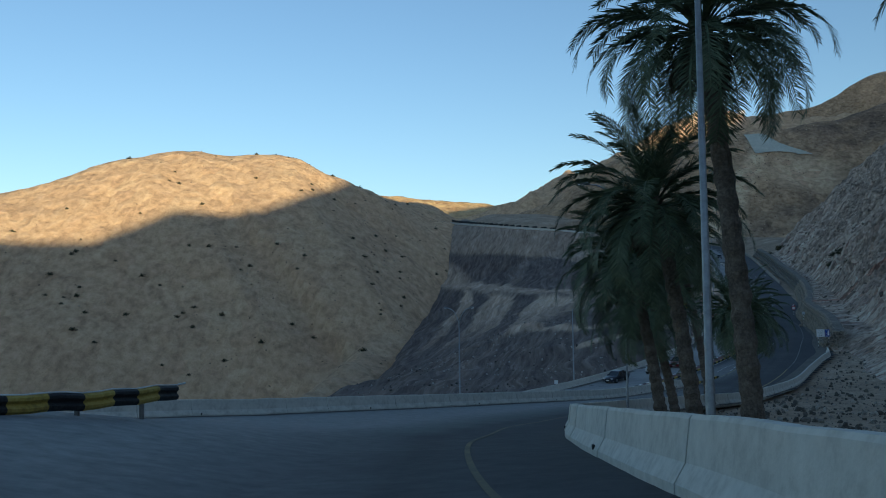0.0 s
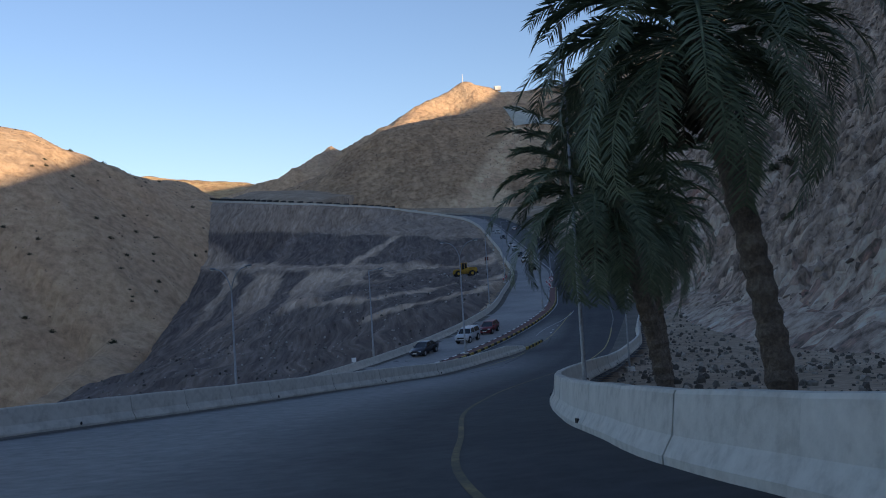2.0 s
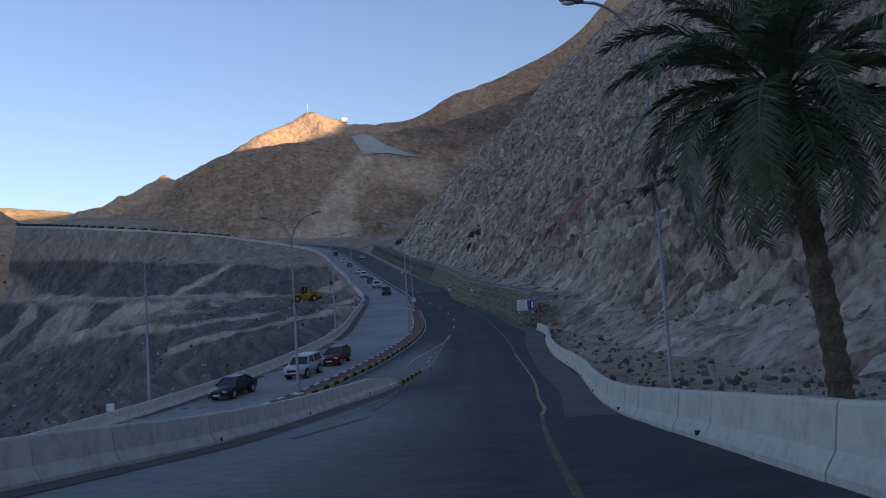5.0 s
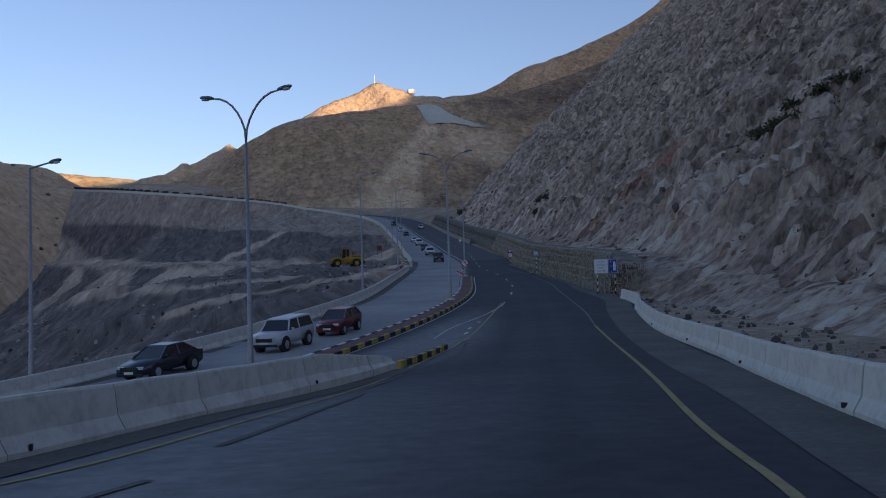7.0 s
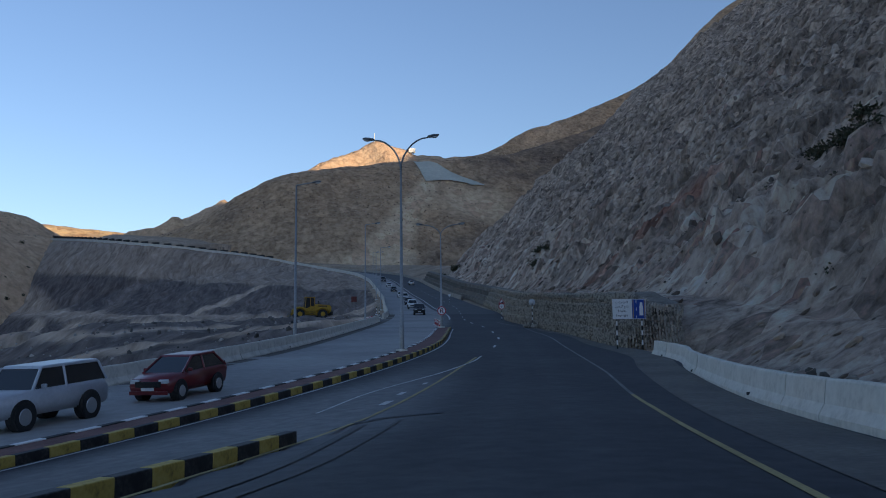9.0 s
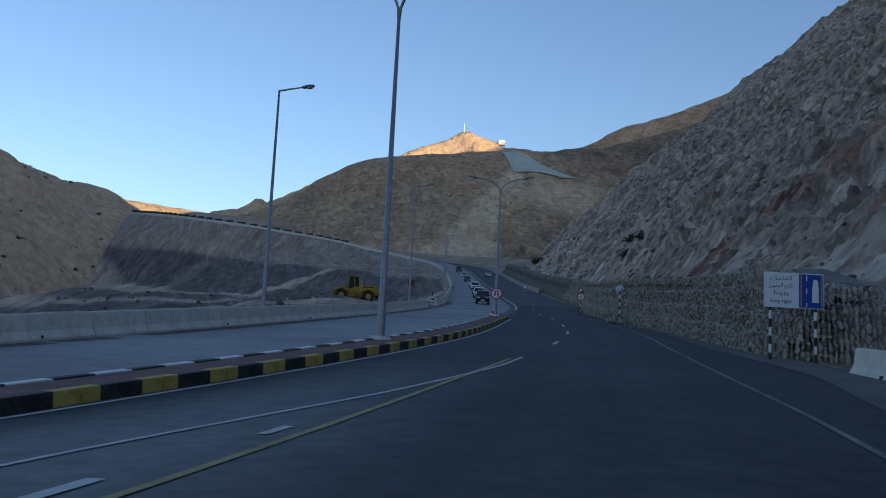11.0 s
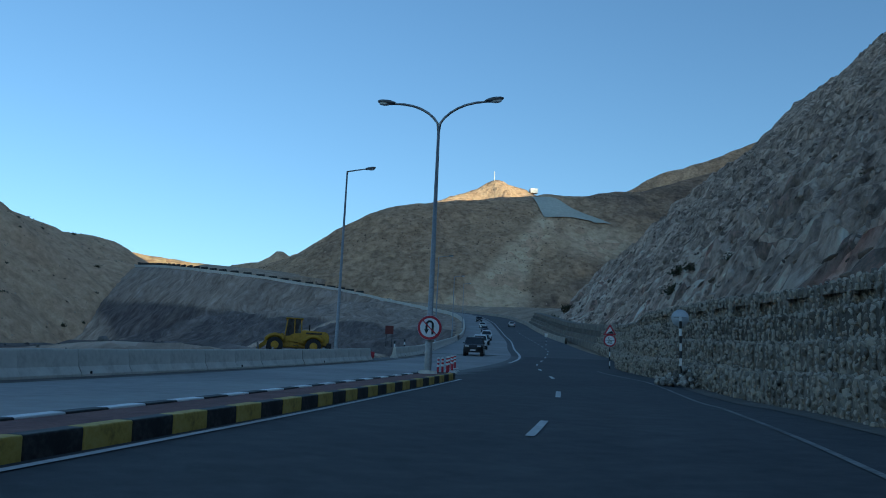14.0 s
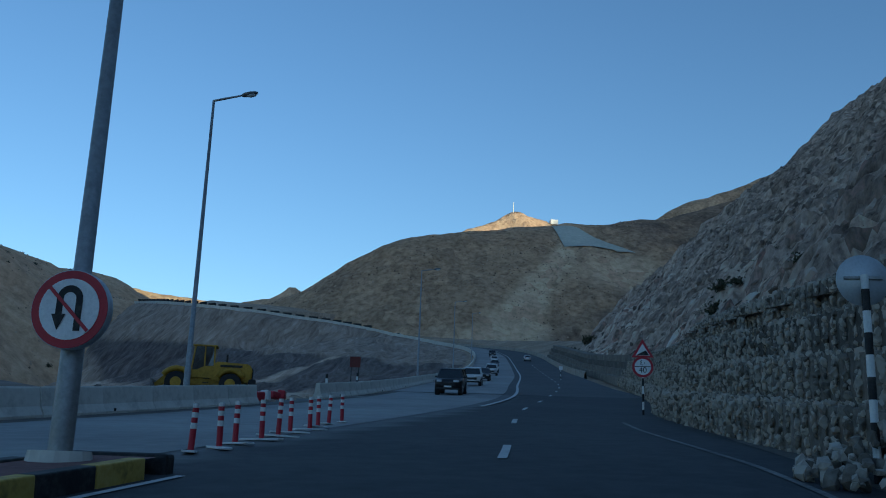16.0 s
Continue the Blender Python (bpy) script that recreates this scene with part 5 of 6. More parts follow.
def palm(x, y, height, lean, size, spin, label, seed):
    z = float(ground_z(np.array([x]), np.array([y]))[0])
    root = empty("date_palm", pose(x, y, z - 0.1), label, "palm tree", "date palms beside the ramp")
    rnd = random.Random(seed)
    path = [Vector((lean[0] * u**1.4, lean[1] * u**1.4, height * u)) for u in np.linspace(0, 1, 40)]
    verts, faces, seg = [], [], 12
    for i, c in enumerate(path):
        r0 = (0.26 if i > 3 else 0.26 + 0.05 * (3 - i)) * (1 - 0.18 * i / 40) * (1.08 if i % 2 else 0.90) * (1.0 if i < 36 else 1.25)
        for k in range(seg):
            a = (k + 0.5 * (i // 2 % 2)) * math.tau / seg
            r = r0 * (1 + rnd.uniform(-0.09, 0.09))
            verts.append((c.x + r * math.cos(a), c.y + r * math.sin(a), c.z + rnd.uniform(-0.03, 0.03)))
        if i:
            for k in range(seg):
                faces.append(((i - 1) * seg + k, (i - 1) * seg + (k + 1) % seg, i * seg + (k + 1) % seg, i * seg + k))
    mesh_object("trunk", verts, faces, TRUNK, root, "rough brown trunk with old leaf stubs")
    for nm_, me in (("crown", CROWNS[seed % 3]), ("dry_leaves", SKIRT)):
        ob = new(nm_, me)
        ob.parent = root
        ob.matrix_basis = pose(*path[-1], 0, 0, spin) @ Matrix.Diagonal((size, size, size, 1))
    return root


tall, short = "tall date palm with drooping grey-green fronds beside the barrier", "lower date palm with a full hanging crown on the gravel"
for i, (x, y, h, lean, size, lab) in enumerate(((13.1, 30.0, 9.4, (-0.3, 0.2), 0.95, tall), (8.6, 35.9, 10.5, (-0.9, 0.2), 0.9, tall), (9.2, 43.7, 8.0, (-1.1, 0.3), 0.9, tall), (10.1, 53.1, 7.5, (-1.2, 0.2), 0.95, tall),
                                                 (12.9, 63.1, 6.6, (-1.3, 0.4), 0.98, short), (16.8, 71.2, 10.4, (-1.7, 0.2), 0.80, tall), (21.6, 80.5, 7.6, (-0.6, 0.3), 1.0, tall),
                                                 (25.4, 89.4, 7.5, (-0.7, 0.2), 1.0, short))):
    palm(x, y, h, lean, size, 47 * i, lab, i + 1)

# ---- gabion wall ----
def stone_verts(rnd, size):
    ico = [(0, 0, 1), (0.89, 0, 0.45), (0.28, 0.85, 0.45), (-0.72, 0.53, 0.45), (-0.72, -0.53, 0.45), (0.28, -0.85, 0.45),
           (0.72, 0.53, -0.45), (-0.28, 0.85, -0.45), (-0.89, 0, -0.45), (-0.28, -0.85, -0.45), (0.72, -0.53, -0.45), (0, 0, -1)]
    ico = [tuple(math.copysign(abs(c) ** 0.62, c) * 0.72 for c in v) for v in ico]
    rot = Euler((rnd.uniform(0, 6.3), rnd.uniform(0, 6.3), rnd.uniform(0, 6.3))).to_matrix()
    sx, sy, sz = (size * rnd.uniform(0.65, 1.3) for _ in range(3))
    tall = 1.0 + 0.35 * rnd.random()
    return [Matrix.Diagonal((1, 1, tall)) @ rot @ Vector((x * sx * rnd.uniform(0.8, 1.15), y * sy * rnd.uniform(0.8, 1.15), z * sz * 0.8 * rnd.uniform(0.8, 1.15))) for x, y, z in ico]


ICO_FACES = [(0, 1, 2), (0, 2, 3), (0, 3, 4), (0, 4, 5), (0, 5, 1), (1, 6, 2), (2, 7, 3), (3, 8, 4), (4, 9, 5), (5, 10, 1),
             (6, 7, 2), (7, 8, 3), (8, 9, 4), (9, 10, 5), (10, 6, 1), (11, 7, 6), (11, 8, 7), (11, 9, 8), (11, 10, 9), (11, 6, 10)]


def stones(name, places, mat, seed, parent=None):
    """Many loose stones as one object. places: x, y, z, size."""
    rnd = random.Random(seed)
    shapes = [np.array([tuple(v) for v in stone_verts(rnd, 1.0)]) for _ in range(40)]
    verts, faces = [], []
    for k, (x, y, z, sz) in enumerate(places):
        o = k * 12
        verts.append(shapes[k % 40] * sz + (x, y, z))
        faces.extend([(a + o, b + o, c + o) for a, b, c in ICO_FACES])
    ob = mesh_object(name, np.concatenate(verts), faces, mat, parent)
    return ob


rnd = random.Random(77)
gp, gd, gn = frame_of(GABION)
gs = run_of(GABION)
GBASE = np.array([on_road(*q) for q in gp])
wall = empty("gabion_wall", pose(73.4, 208.5, on_road(73.4, 208.5)), "stepped gabion wall of grey stones along the road", "wall", kind="structure")
winv = wall.matrix_world.inverted()
TIERS = 4
for k in range(TIERS):
    verts, faces = [], []
    for i in range(0, len(gp), 4):
        hh = min(0.88, 0.68 + gs[i] / 30.0)
        for u, v in ((0.5 + 0.55 * k, (k - 0.3) * hh), (0.5 + 0.55 * k, (k + 1) * hh), (2.4 + 0.55 * k, (k + 1) * hh + 0.1)):
            q = gp[i] + gn[i] * u
            verts.append((q[0], q[1], GBASE[i] + v))
    n = len(verts) // 3
    for i in range(n - 1):
        for j in range(2):
            faces.append((i * 3 + j, (i + 1) * 3 + j, (i + 1) * 3 + j + 1, i * 3 + j + 1))
    ob = mesh_object("core", verts, faces, STONE, wall)
    ob.matrix_parent_inverse = winv
near_places, far_places = [], []
for s_ in np.arange(0, gs[-1] - 1, 0.155):
    i = min(int(s_ / gs[-1] * (len(gp) - 1)), len(gp) - 2)
    step_far = 1 if gp[i, 1] < 262 else 2
    if gp[i, 1] > 300:
        continue
    hh = min(0.88, 0.68 + gs[i] / 30.0)
    for k in range(TIERS):
        for v in np.arange(0.06, 1.0, 0.165 * step_far):
            if rnd.random() < (0.06 if step_far == 1 else 0.3):
                continue
            u = 0.49 + 0.55 * k + rnd.uniform(-0.05, 0.05)
            q = gp[i] + gn[i] * u + gd[i] * rnd.uniform(-0.07, 0.07)
            far_places.append((q[0], q[1], GBASE[i] + (k + v + rnd.uniform(-0.07, 0.07)) * hh, (0.055 + 0.085 * rnd.random() ** 2) * (1.6 if step_far == 2 else 1)))
        for w in (0.08, 0.3, 0.48):
            q = gp[i] + gn[i] * (0.45 + 0.55 * k + w)
            far_places.append((q[0], q[1], GBASE[i] + (k + 1) * hh + rnd.uniform(-0.05, 0.04), rnd.uniform(0.06, 0.12)))
for k in range(TIERS):  # the wall's near end
    for w in np.arange(0.5 + 0.55 * k, 4.2, 0.2):
        for v in np.arange(0.08, 1.0, 0.2):
            q = gp[0] + gn[0] * w + gd[0] * rnd.uniform(-0.08, 0.04)
            far_places.append((q[0], q[1], GBASE[0] + (k + v) * 0.68, rnd.uniform(0.08, 0.15)))
near_places = [p for p in far_places if 205.6 < p[1] < 208.6][:300]
chosen = set(near_places)
far_places = [p for p in far_places if p not in chosen]
ob = stones("stones", far_places, STONE, 4, wall)
ob.matrix_parent_inverse = winv
ob["kind"] = "stuff"
shapes = []
for k in range(10):
    me = bpy.data.meshes.new("stone")
    me.from_pydata([tuple(v) for v in stone_verts(rnd, 1.0)], [], ICO_FACES)
    me.materials.append(STONE)
    shapes.append(me)
for k, (x, y, z, sz) in enumerate(near_places):
    ob = new("stone", shapes[k % 10])
    ob.parent, ob.matrix_parent_inverse = wall, winv
    ob.matrix_basis = pose(x, y, z, 0, 0, 37 * k) @ Matrix.Diagonal((sz, sz, sz, 1))

# loose stones: the heap at the sign post, the apron, the rock slope and the rubble
heap = []
for k in range(260):
    r, a = 1.25 * rnd.random() ** 0.6, rnd.uniform(0, 6.28)
    x, y = 72.15 + 0.95 * r * math.cos(a), 207.75 + 1.3 * r * math.sin(a)
    heap.append((x, y, on_road(x, y) + max(0, 0.75 * (1 - r / 1.25)) * rnd.uniform(0.3, 1) + 0.07, rnd.uniform(0.06, 0.155)))
tagged(stones("rubble_heap", heap, STONE_PALE, 8), "heap of pale loose stones at the foot of the gabion wall", "rubble", kind="stuff")


def ground_many(xs, ys):
    return ground_z(np.array(xs), np.array(ys))


def scattered(name, count, box_, test, zfun, sizes, mat, label, seed):
    g = np.random.default_rng(seed)
    xs, ys = g.uniform(box_[0], box_[1], count), g.uniform(box_[2], box_[3], count)
    ok = test(xs, ys)
    xs, ys = xs[ok], ys[ok]
    zs = zfun(xs, ys)
    sz = sizes[0] + (sizes[1] - sizes[0]) * g.random(len(xs)) ** 4
    return tagged(stones(name, list(zip(xs, ys, zs + sz * 0.15, sz)), mat, seed), label, "stones", kind="stuff")


right_plan = np.c_[RIGHT_LINE[::6], np.zeros(len(RIGHT_LINE[::6]))]


def on_apron(x, y):
    d, s, _, _ = nearest(right_plan, x, y)
    f, t, _, _ = nearest(FOOT, x, y)
    return (s > 0) & (d > 1.0) & (t * f < 2)


scattered("loose_stones", 14000, (5, 68, 15, 168), on_apron, ground_many, (0.04, 0.36), STONE, "loose grey stones scattered over the gravel apron", 31)


def sample(grid_x, grid_y, Z, x, y):
    i = np.clip(np.searchsorted(grid_x, x) - 1, 0, len(grid_x) - 2)
    j = np.clip(np.searchsorted(grid_y, y) - 1, 0, len(grid_y) - 2)
    u, v = (x - grid_x[i]) / (grid_x[i + 1] - grid_x[i]), (y - grid_y[j]) / (grid_y[j + 1] - grid_y[j])
    return Z[j, i] * (1 - u) * (1 - v) + Z[j, i + 1] * u * (1 - v) + Z[j + 1, i] * (1 - u) * v + Z[j + 1, i + 1] * u * v


def on_face(x, y):
    f, t, _, _ = nearest(FOOT, x, y)
    return (t > 0) & (f > 0.5) & (f < 90) & (y < 425)


scattered("slope_boulders", 17000, (50, 250, 60, 430), on_face, lambda x, y: sample(rx, ry, RH, x, y), (0.12, 0.85), ROCK_LOOSE, "angular boulders lodged in the rock slope", 33)


# slabs that stand out of the face along its bedding, their undersides in the dark
g4 = np.random.default_rng(71)
bx, by = g4.uniform(56, 200, 16000), g4.uniform(60, 425, 16000)
foot_d, foot_s, _, _ = nearest(FOOT, bx, by)
keep_ = (on_face(bx, by) & (foot_d > 2.0)) | ((by < 166) & (foot_d * foot_s > -5) & (foot_d < 90))
wall_d, wall_s, _, _ = nearest(np.c_[GABION[::8], np.zeros(len(GABION[::8]))], bx, by)
keep_ = keep_ | ((by > 176) & (by < 425) & (wall_d * wall_s > 3.2) & (foot_d * foot_s > -14) & (foot_d < 14))
bx, by = bx[keep_], by[keep_]
bz = sample(rx, ry, RH, bx, by)
ICO = np.array([tuple(v) for v in stone_verts(random.Random(3), 1.0)])
sv, sf = [], []
for k in range(len(bx)):
    turn = g4.normal(0, 0.22)
    up_ = np.array([-0.66, 0.21, 0.73])
    ax_ = np.array([0.39, -0.74, 0.55]) + turn * np.array([0.5, 0.6, 0.3]) + g4.normal(0, 0.08, 3)
    ax_ /= np.linalg.norm(ax_)
    mid_ = np.cross(up_, ax_)
    mid_ /= np.linalg.norm(mid_)
    up_ = np.cross(ax_, mid_)
    up_ = up_ * 0.9 - mid_ * 0.35
    L = 0.18 + 0.6 * g4.random() ** 4
    loc = ICO * (L * g4.uniform(0.9, 1.4), L * g4.uniform(0.3, 0.6), L * g4.uniform(0.3, 0.5)) * g4.uniform(0.8, 1.2, (12, 1))
    sv.append(loc @ np.stack([ax_, mid_, up_]) + (bx[k], by[k], bz[k] + 0.12 * L))
    sf.extend([(a + 12 * k, b + 12 * k, c + 12 * k) for a, b, c in ICO_FACES])
tagged(mesh_object("rock_slabs", np.concatenate(sv), sf, ROCK_LOOSE), "tilted rock slabs standing out of the broken face", "rocks", kind="stuff")


def on_rubble(x, y):
    d, s, _, _ = nearest(MAIN, x, y)
    return (s < 0) & (d > 13)


scattered("rubble_blocks", 5000, (-40, 110, 150, 300), on_rubble, lambda x, y: sample(fx, fy, FZ, x, y), (0.08, 0.42), RUBBLE_LOOSE, "pale and dark blocks lying on the tipped rubble", 35)


# ---- shrubs ----
def shrub_mesh(seed):
    r = random.Random(seed)
    verts, faces = [], []
    for k in range(260):
        a, e = r.uniform(0, 6.283), r.uniform(0.0, 1.5)
        rad = r.uniform(0.35, 1.0) * (0.75 + 0.25 * math.sin(a * 3 + seed))
        c = Vector((math.cos(a) * math.cos(e) * rad, math.sin(a) * math.cos(e) * rad, math.sin(e) * rad * 0.75))
        d = Vector((r.gauss(0, 1), r.gauss(0, 1), r.gauss(0.5, 1))).normalized()
        s = d.cross(Vector((r.gauss(0, 1), r.gauss(0, 1), r.gauss(0, 1)))).normalized()
        l, w = r.uniform(0.12, 0.3), r.uniform(0.04, 0.09)
        o = len(verts)
        verts += [c - s * w, c + d * l * 0.5 + s * w, c + d * l, c + d * l * 0.4 - s * w * 1.4]
        faces.append((o, o + 1, o + 2, o + 3))
    me = bpy.data.meshes.new("foliage")
    me.from_pydata([tuple(v) for v in verts], [], faces)
    me.materials.append(SHRUB)
    return me


SHRUBS = [shrub_mesh(k) for k in range(4)]
bm = bmesh.new()
for k in range(7):
    a = k * 0.9
    tube(bm, [(0, 0, -0.25), (0.18 * math.cos(a), 0.18 * math.sin(a), 0.15), (0.5 * math.cos(a), 0.5 * math.sin(a), 0.5)], [0.05, 0.035, 0.012], 5)
stem_me = bpy.data.meshes.new("stems")
bm.to_mesh(stem_me)
bm.free()
stem_me.materials.append(TRUNK)


def shrub(x, y, z, size, label, group, k):
    root = empty("shrub", pose(x, y, z, 0, 0, 71 * k) @ Matrix.Diagonal((size, size, size, 1)), label, "shrub", group)
    for name, me in (("foliage", SHRUBS[k % 4]), ("stems", stem_me)):
        ob = new(name, me)
        ob.parent = root
    return root


LR = dense(LEFT_RIDGE, 12.0)


def left_hill_z(x, y):
    return on_hill(0, x, y) - 0.3


g = np.random.default_rng(8)
sx_, sy_ = g.uniform(-200, -8, 700), g.uniform(360, 660, 700)
dist_, side_, _, _ = nearest(LR, sx_, sy_)
hz_ = left_hill_z(sx_, sy_)
pick = [(x, y, z) for x, y, z, sd, d in zip(sx_, sy_, hz_, side_, dist_) if sd > 0 and z > float(ground_z(np.array([x]), np.array([y]))[0]) and g.random() < (0.75 if z < 35 else 0.35)][:110]
for k, (x, y, z) in enumerate(pick):
    shrub(x, y, z, float(g.uniform(0.7, 2.2)), "dark dry shrub on the tan hillside", "shrubs on the hill", k)
for k, (x, y, s) in enumerate(((93.4, 189.6, 1.4), (92.6, 187.6, 1.7), (91.6, 185.0, 1.8), (90.6, 182.4, 2.0), (92.4, 182.0, 1.7), (89.6, 179.8, 1.9), (91.6, 178.8, 2.0), (89.4, 177.4, 1.6), (91.6, 176.2, 1.9), (93.4, 175.4, 1.7),
                               (91.4, 173.6, 1.7), (93.2, 172.4, 1.8), (91.4, 170.8, 1.5), (94.6, 170.0, 1.6), (110.4, 290.2, 1.7), (111.6, 291.4, 1.8), (112.6, 289.6, 1.4), (109.2, 288.4, 1.3), (92, 192, 1.0), (86, 200, 0.9), (114, 293, 2.6), (116, 297, 2.2), (99, 232, 1.2), (86, 178, 1.3), (104, 262, 1.3), (128, 330, 1.8),
                               (138, 430, 3.0), (141, 424, 3.2), (133, 436, 2.6))):
    shrub(x, y, float(sample(rx, ry, RH, np.array([x]), np.array([y]))[0]) - 0.2, s, "dark green shrub growing on the rock slope", "shrubs on the rock slope", k)


def hill_rocks(k, box_, count, sizes, mat, label, seed, low):
    g2 = np.random.default_rng(seed)
    x, y = g2.uniform(box_[0], box_[1], count), g2.uniform(box_[2], box_[3], count)
    z = on_hill(k, x, y)
    # they gather in patches
    ok = (z > low) & (fbm(x, y, 45, 3, seed) + 0.6 * g2.uniform(-1, 1, count) > 0.25)
    x, y, z = x[ok], y[ok], z[ok]
    sz = sizes[0] + (sizes[1] - sizes[0]) * g2.random(len(x)) ** 3
    tagged(stones("hill_rocks", list(zip(x, y, z + 0.1 * sz, sz)), mat, seed), label, "rocks", kind="stuff")


hill_rocks(0, (-190, 10, 370, 690), 5200, (0.15, 0.6), ROCK_TAN, "tan rocks lying in patches on the hillside", 51, -20)
hill_rocks(1, (10, 330, 560, 740), 11000, (0.2, 0.75), ROCK_BROWN, "brown rocks lying in patches on the scraped hillside", 52, 48)
hill_rocks(2, (60, 330, 900, 1000), 2600, (0.5, 3.5), ROCK_TAN, "broken crags of the pointed hilltop", 53, 120)

# low grey-green tufts dotted over the rock slope
g3 = np.random.default_rng(61)
tx, ty = g3.uniform(60, 190, 2600), g3.uniform(90, 420, 2600)
ok_ = on_face(tx, ty) & (fbm(tx, ty, 25, 3, 62) > 0.1)
tx, ty = tx[ok_], ty[ok_]
tz = sample(rx, ry, RH, tx, ty)
tuft = [np.array([v.co[:] for v in me.vertices]) for me in SHRUBS]
tv, tf = [], []
for k in range(len(tx)):
    base_, sz_ = len(tv) * 72, float(g3.uniform(0.3, 0.95))
    tv.append(tuft[k % 4][:72] * sz_ + (tx[k], ty[k], tz[k]))
    tf.extend([(base_ + 4 * j, base_ + 4 * j + 1, base_ + 4 * j + 2, base_ + 4 * j + 3) for j in range(18)])
tagged(mesh_object("tufts", np.concatenate(tv), tf, SHRUB), "low dry tufts dotted over the rock slope", "shrubs", kind="stuff")


# ---- signs ----
def striped_post(parent, x, h, stripes=0.3, r=0.045, y=0.0):
    for k in range(int(math.ceil(h / stripes))):
        bm = bmesh.new()
        rod(bm, (x, y, k * stripes), (x, y, min((k + 1) * stripes, h)), r, r, 12)
        part("post_band", bm, [BLACK, WHITE][k % 2], parent)


def disc(bm, r, y0, y1, z, seg=40):
    rod(bm, (0, y0, z), (0, y1, z), r, r, seg)


def flat_poly(bm, pts, y0, y1):
    front = [bm.verts.new((x, y0, z)) for x, z in pts]
    back = [bm.verts.new((x, y1, z)) for x, z in pts]
    bm.faces.new(front)
    bm.faces.new(back[::-1])
    for i in range(len(pts)):
        j = (i + 1) % len(pts)
        bm.faces.new((front[i], back[i], back[j], front[j]))


SIGN_WHITE = plain("sign_white", (0.78, 0.78, 0.78), 0.4)
SIGN_BLUE = plain("sign_blue", (0.01, 0.055, 0.32), 0.4)
SIGN_BACK = plain("sign_back", (0.52, 0.55, 0.58), 0.5, 0.2)
AMBER = plain("sign_amber", (0.5, 0.33, 0.08), 0.4)

# keep-right board
zb = on_road(61.4, 170.8) - 0.05
board = empty("road_sign", pose(61.68, 170.75, zb, 0, 0, -11), "white and blue lane board for trucks on striped posts", "road sign")
bw, bh, bz = 2.15, 1.25, 2.12 + (-1.55 - zb - 2.75)
bm = bmesh.new()
box(bm, (bw, 0.04, bh), Matrix.Translation((0, 0, bz)), 0.008)
panel = part("panel", bm, SIGN_WHITE, board, "white board panel")
bm = bmesh.new()
box(bm, (0.86, 0.012, bh - 0.06), Matrix.Translation((bw / 2 - 0.46, -0.026, bz)))
part("blue_field", bm, SIGN_BLUE, panel, "blue field")
for dx, z0, z1, w, mat in ((-0.36, -0.58, 0.58, 0.035, AMBER), (0.38, -0.58, 0.58, 0.035, AMBER), (-0.16, 0.36, 0.56, 0.035, SIGN_WHITE), (-0.16, -0.1, 0.1, 0.035, SIGN_WHITE), (-0.16, -0.56, -0.42, 0.035, SIGN_WHITE)):
    bm = bmesh.new()
    box(bm, (w, 0.01, z1 - z0), Matrix.Translation((bw / 2 - 0.46 + dx, -0.036, bz + (z0 + z1) / 2)))
    part("lane_stripe", bm, mat, panel)
bm = bmesh.new()
cx = bw / 2 - 0.46 + 0.16
flat_poly(bm, [(cx - 0.12, bz - 0.40), (cx + 0.12, bz - 0.40), (cx + 0.12, bz + 0.14), (cx + 0.09, bz + 0.20), (cx + 0.09, bz + 0.34), (cx + 0.05, bz + 0.42), (cx - 0.05, bz + 0.42), (cx - 0.09, bz + 0.34), (cx - 0.09, bz + 0.20), (cx - 0.12, bz + 0.14)][::-1], -0.044, -0.034)
part("truck_symbol", bm, SIGN_WHITE, panel, "white truck symbol")
tx = -bw / 2 + 0.60
for body, sz_, zz in (("\ufe95\ufe8e\ufee8\ufea3\ufe8e\ufeb8\ufedf\ufe8d", 0.21, 0.42), ("\ufee6\ufef4\ufee4\ufef4\ufedf\ufe8d \ufee1\ufeb0\ufee0\ufe97", 0.20, 0.16), ("Trucks", 0.21, -0.13), ("keep right", 0.19, -0.40)):
    text_mesh("lettering", body, sz_, BLACK, panel, pose(tx, -0.026, bz + zz, 90))
for x in (-0.82, 0.82):
    striped_post(board, x, bz - bh / 2 + 0.03, 0.3, 0.05, 0.06)

# no-turning sign on the lamp post
uturn = empty("road_sign", pose(61.98, 208.08, 0.21, 0, 0, -14), "round red and white no u-turn sign on the lamp post", "road sign")
bm = bmesh.new()
disc(bm, 0.46, 0.0, 0.12, 0)
case = part("case", bm, SIGN_BACK, uturn, "deep grey sign case", True)
bm = bmesh.new()
disc(bm, 0.45, -0.012, 0.0, 0)
part("red_ring", bm, RED, uturn, "red ring")
bm = bmesh.new()
disc(bm, 0.355, -0.02, -0.012, 0)
part("face", bm, SIGN_WHITE, uturn, "white sign face")
bm = bmesh.new()
arc = [(0.115 * math.cos(a), 0.115 * math.sin(a)) for a in np.linspace(0, math.pi, 14)]
outer = [(0.155, -0.25)] + [(1.35 * x, 1.35 * z + 0.12) for x, z in arc] + [(-0.155, -0.06)]
inner = [(-0.075, -0.06)] + [(0.65 * x, 0.65 * z + 0.12) for x, z in arc[::-1]] + [(0.075, -0.25)]
path_ = outer + inner
half_n = len(outer)
fr = [bm.verts.new((x, -0.028, z)) for x, z in path_]
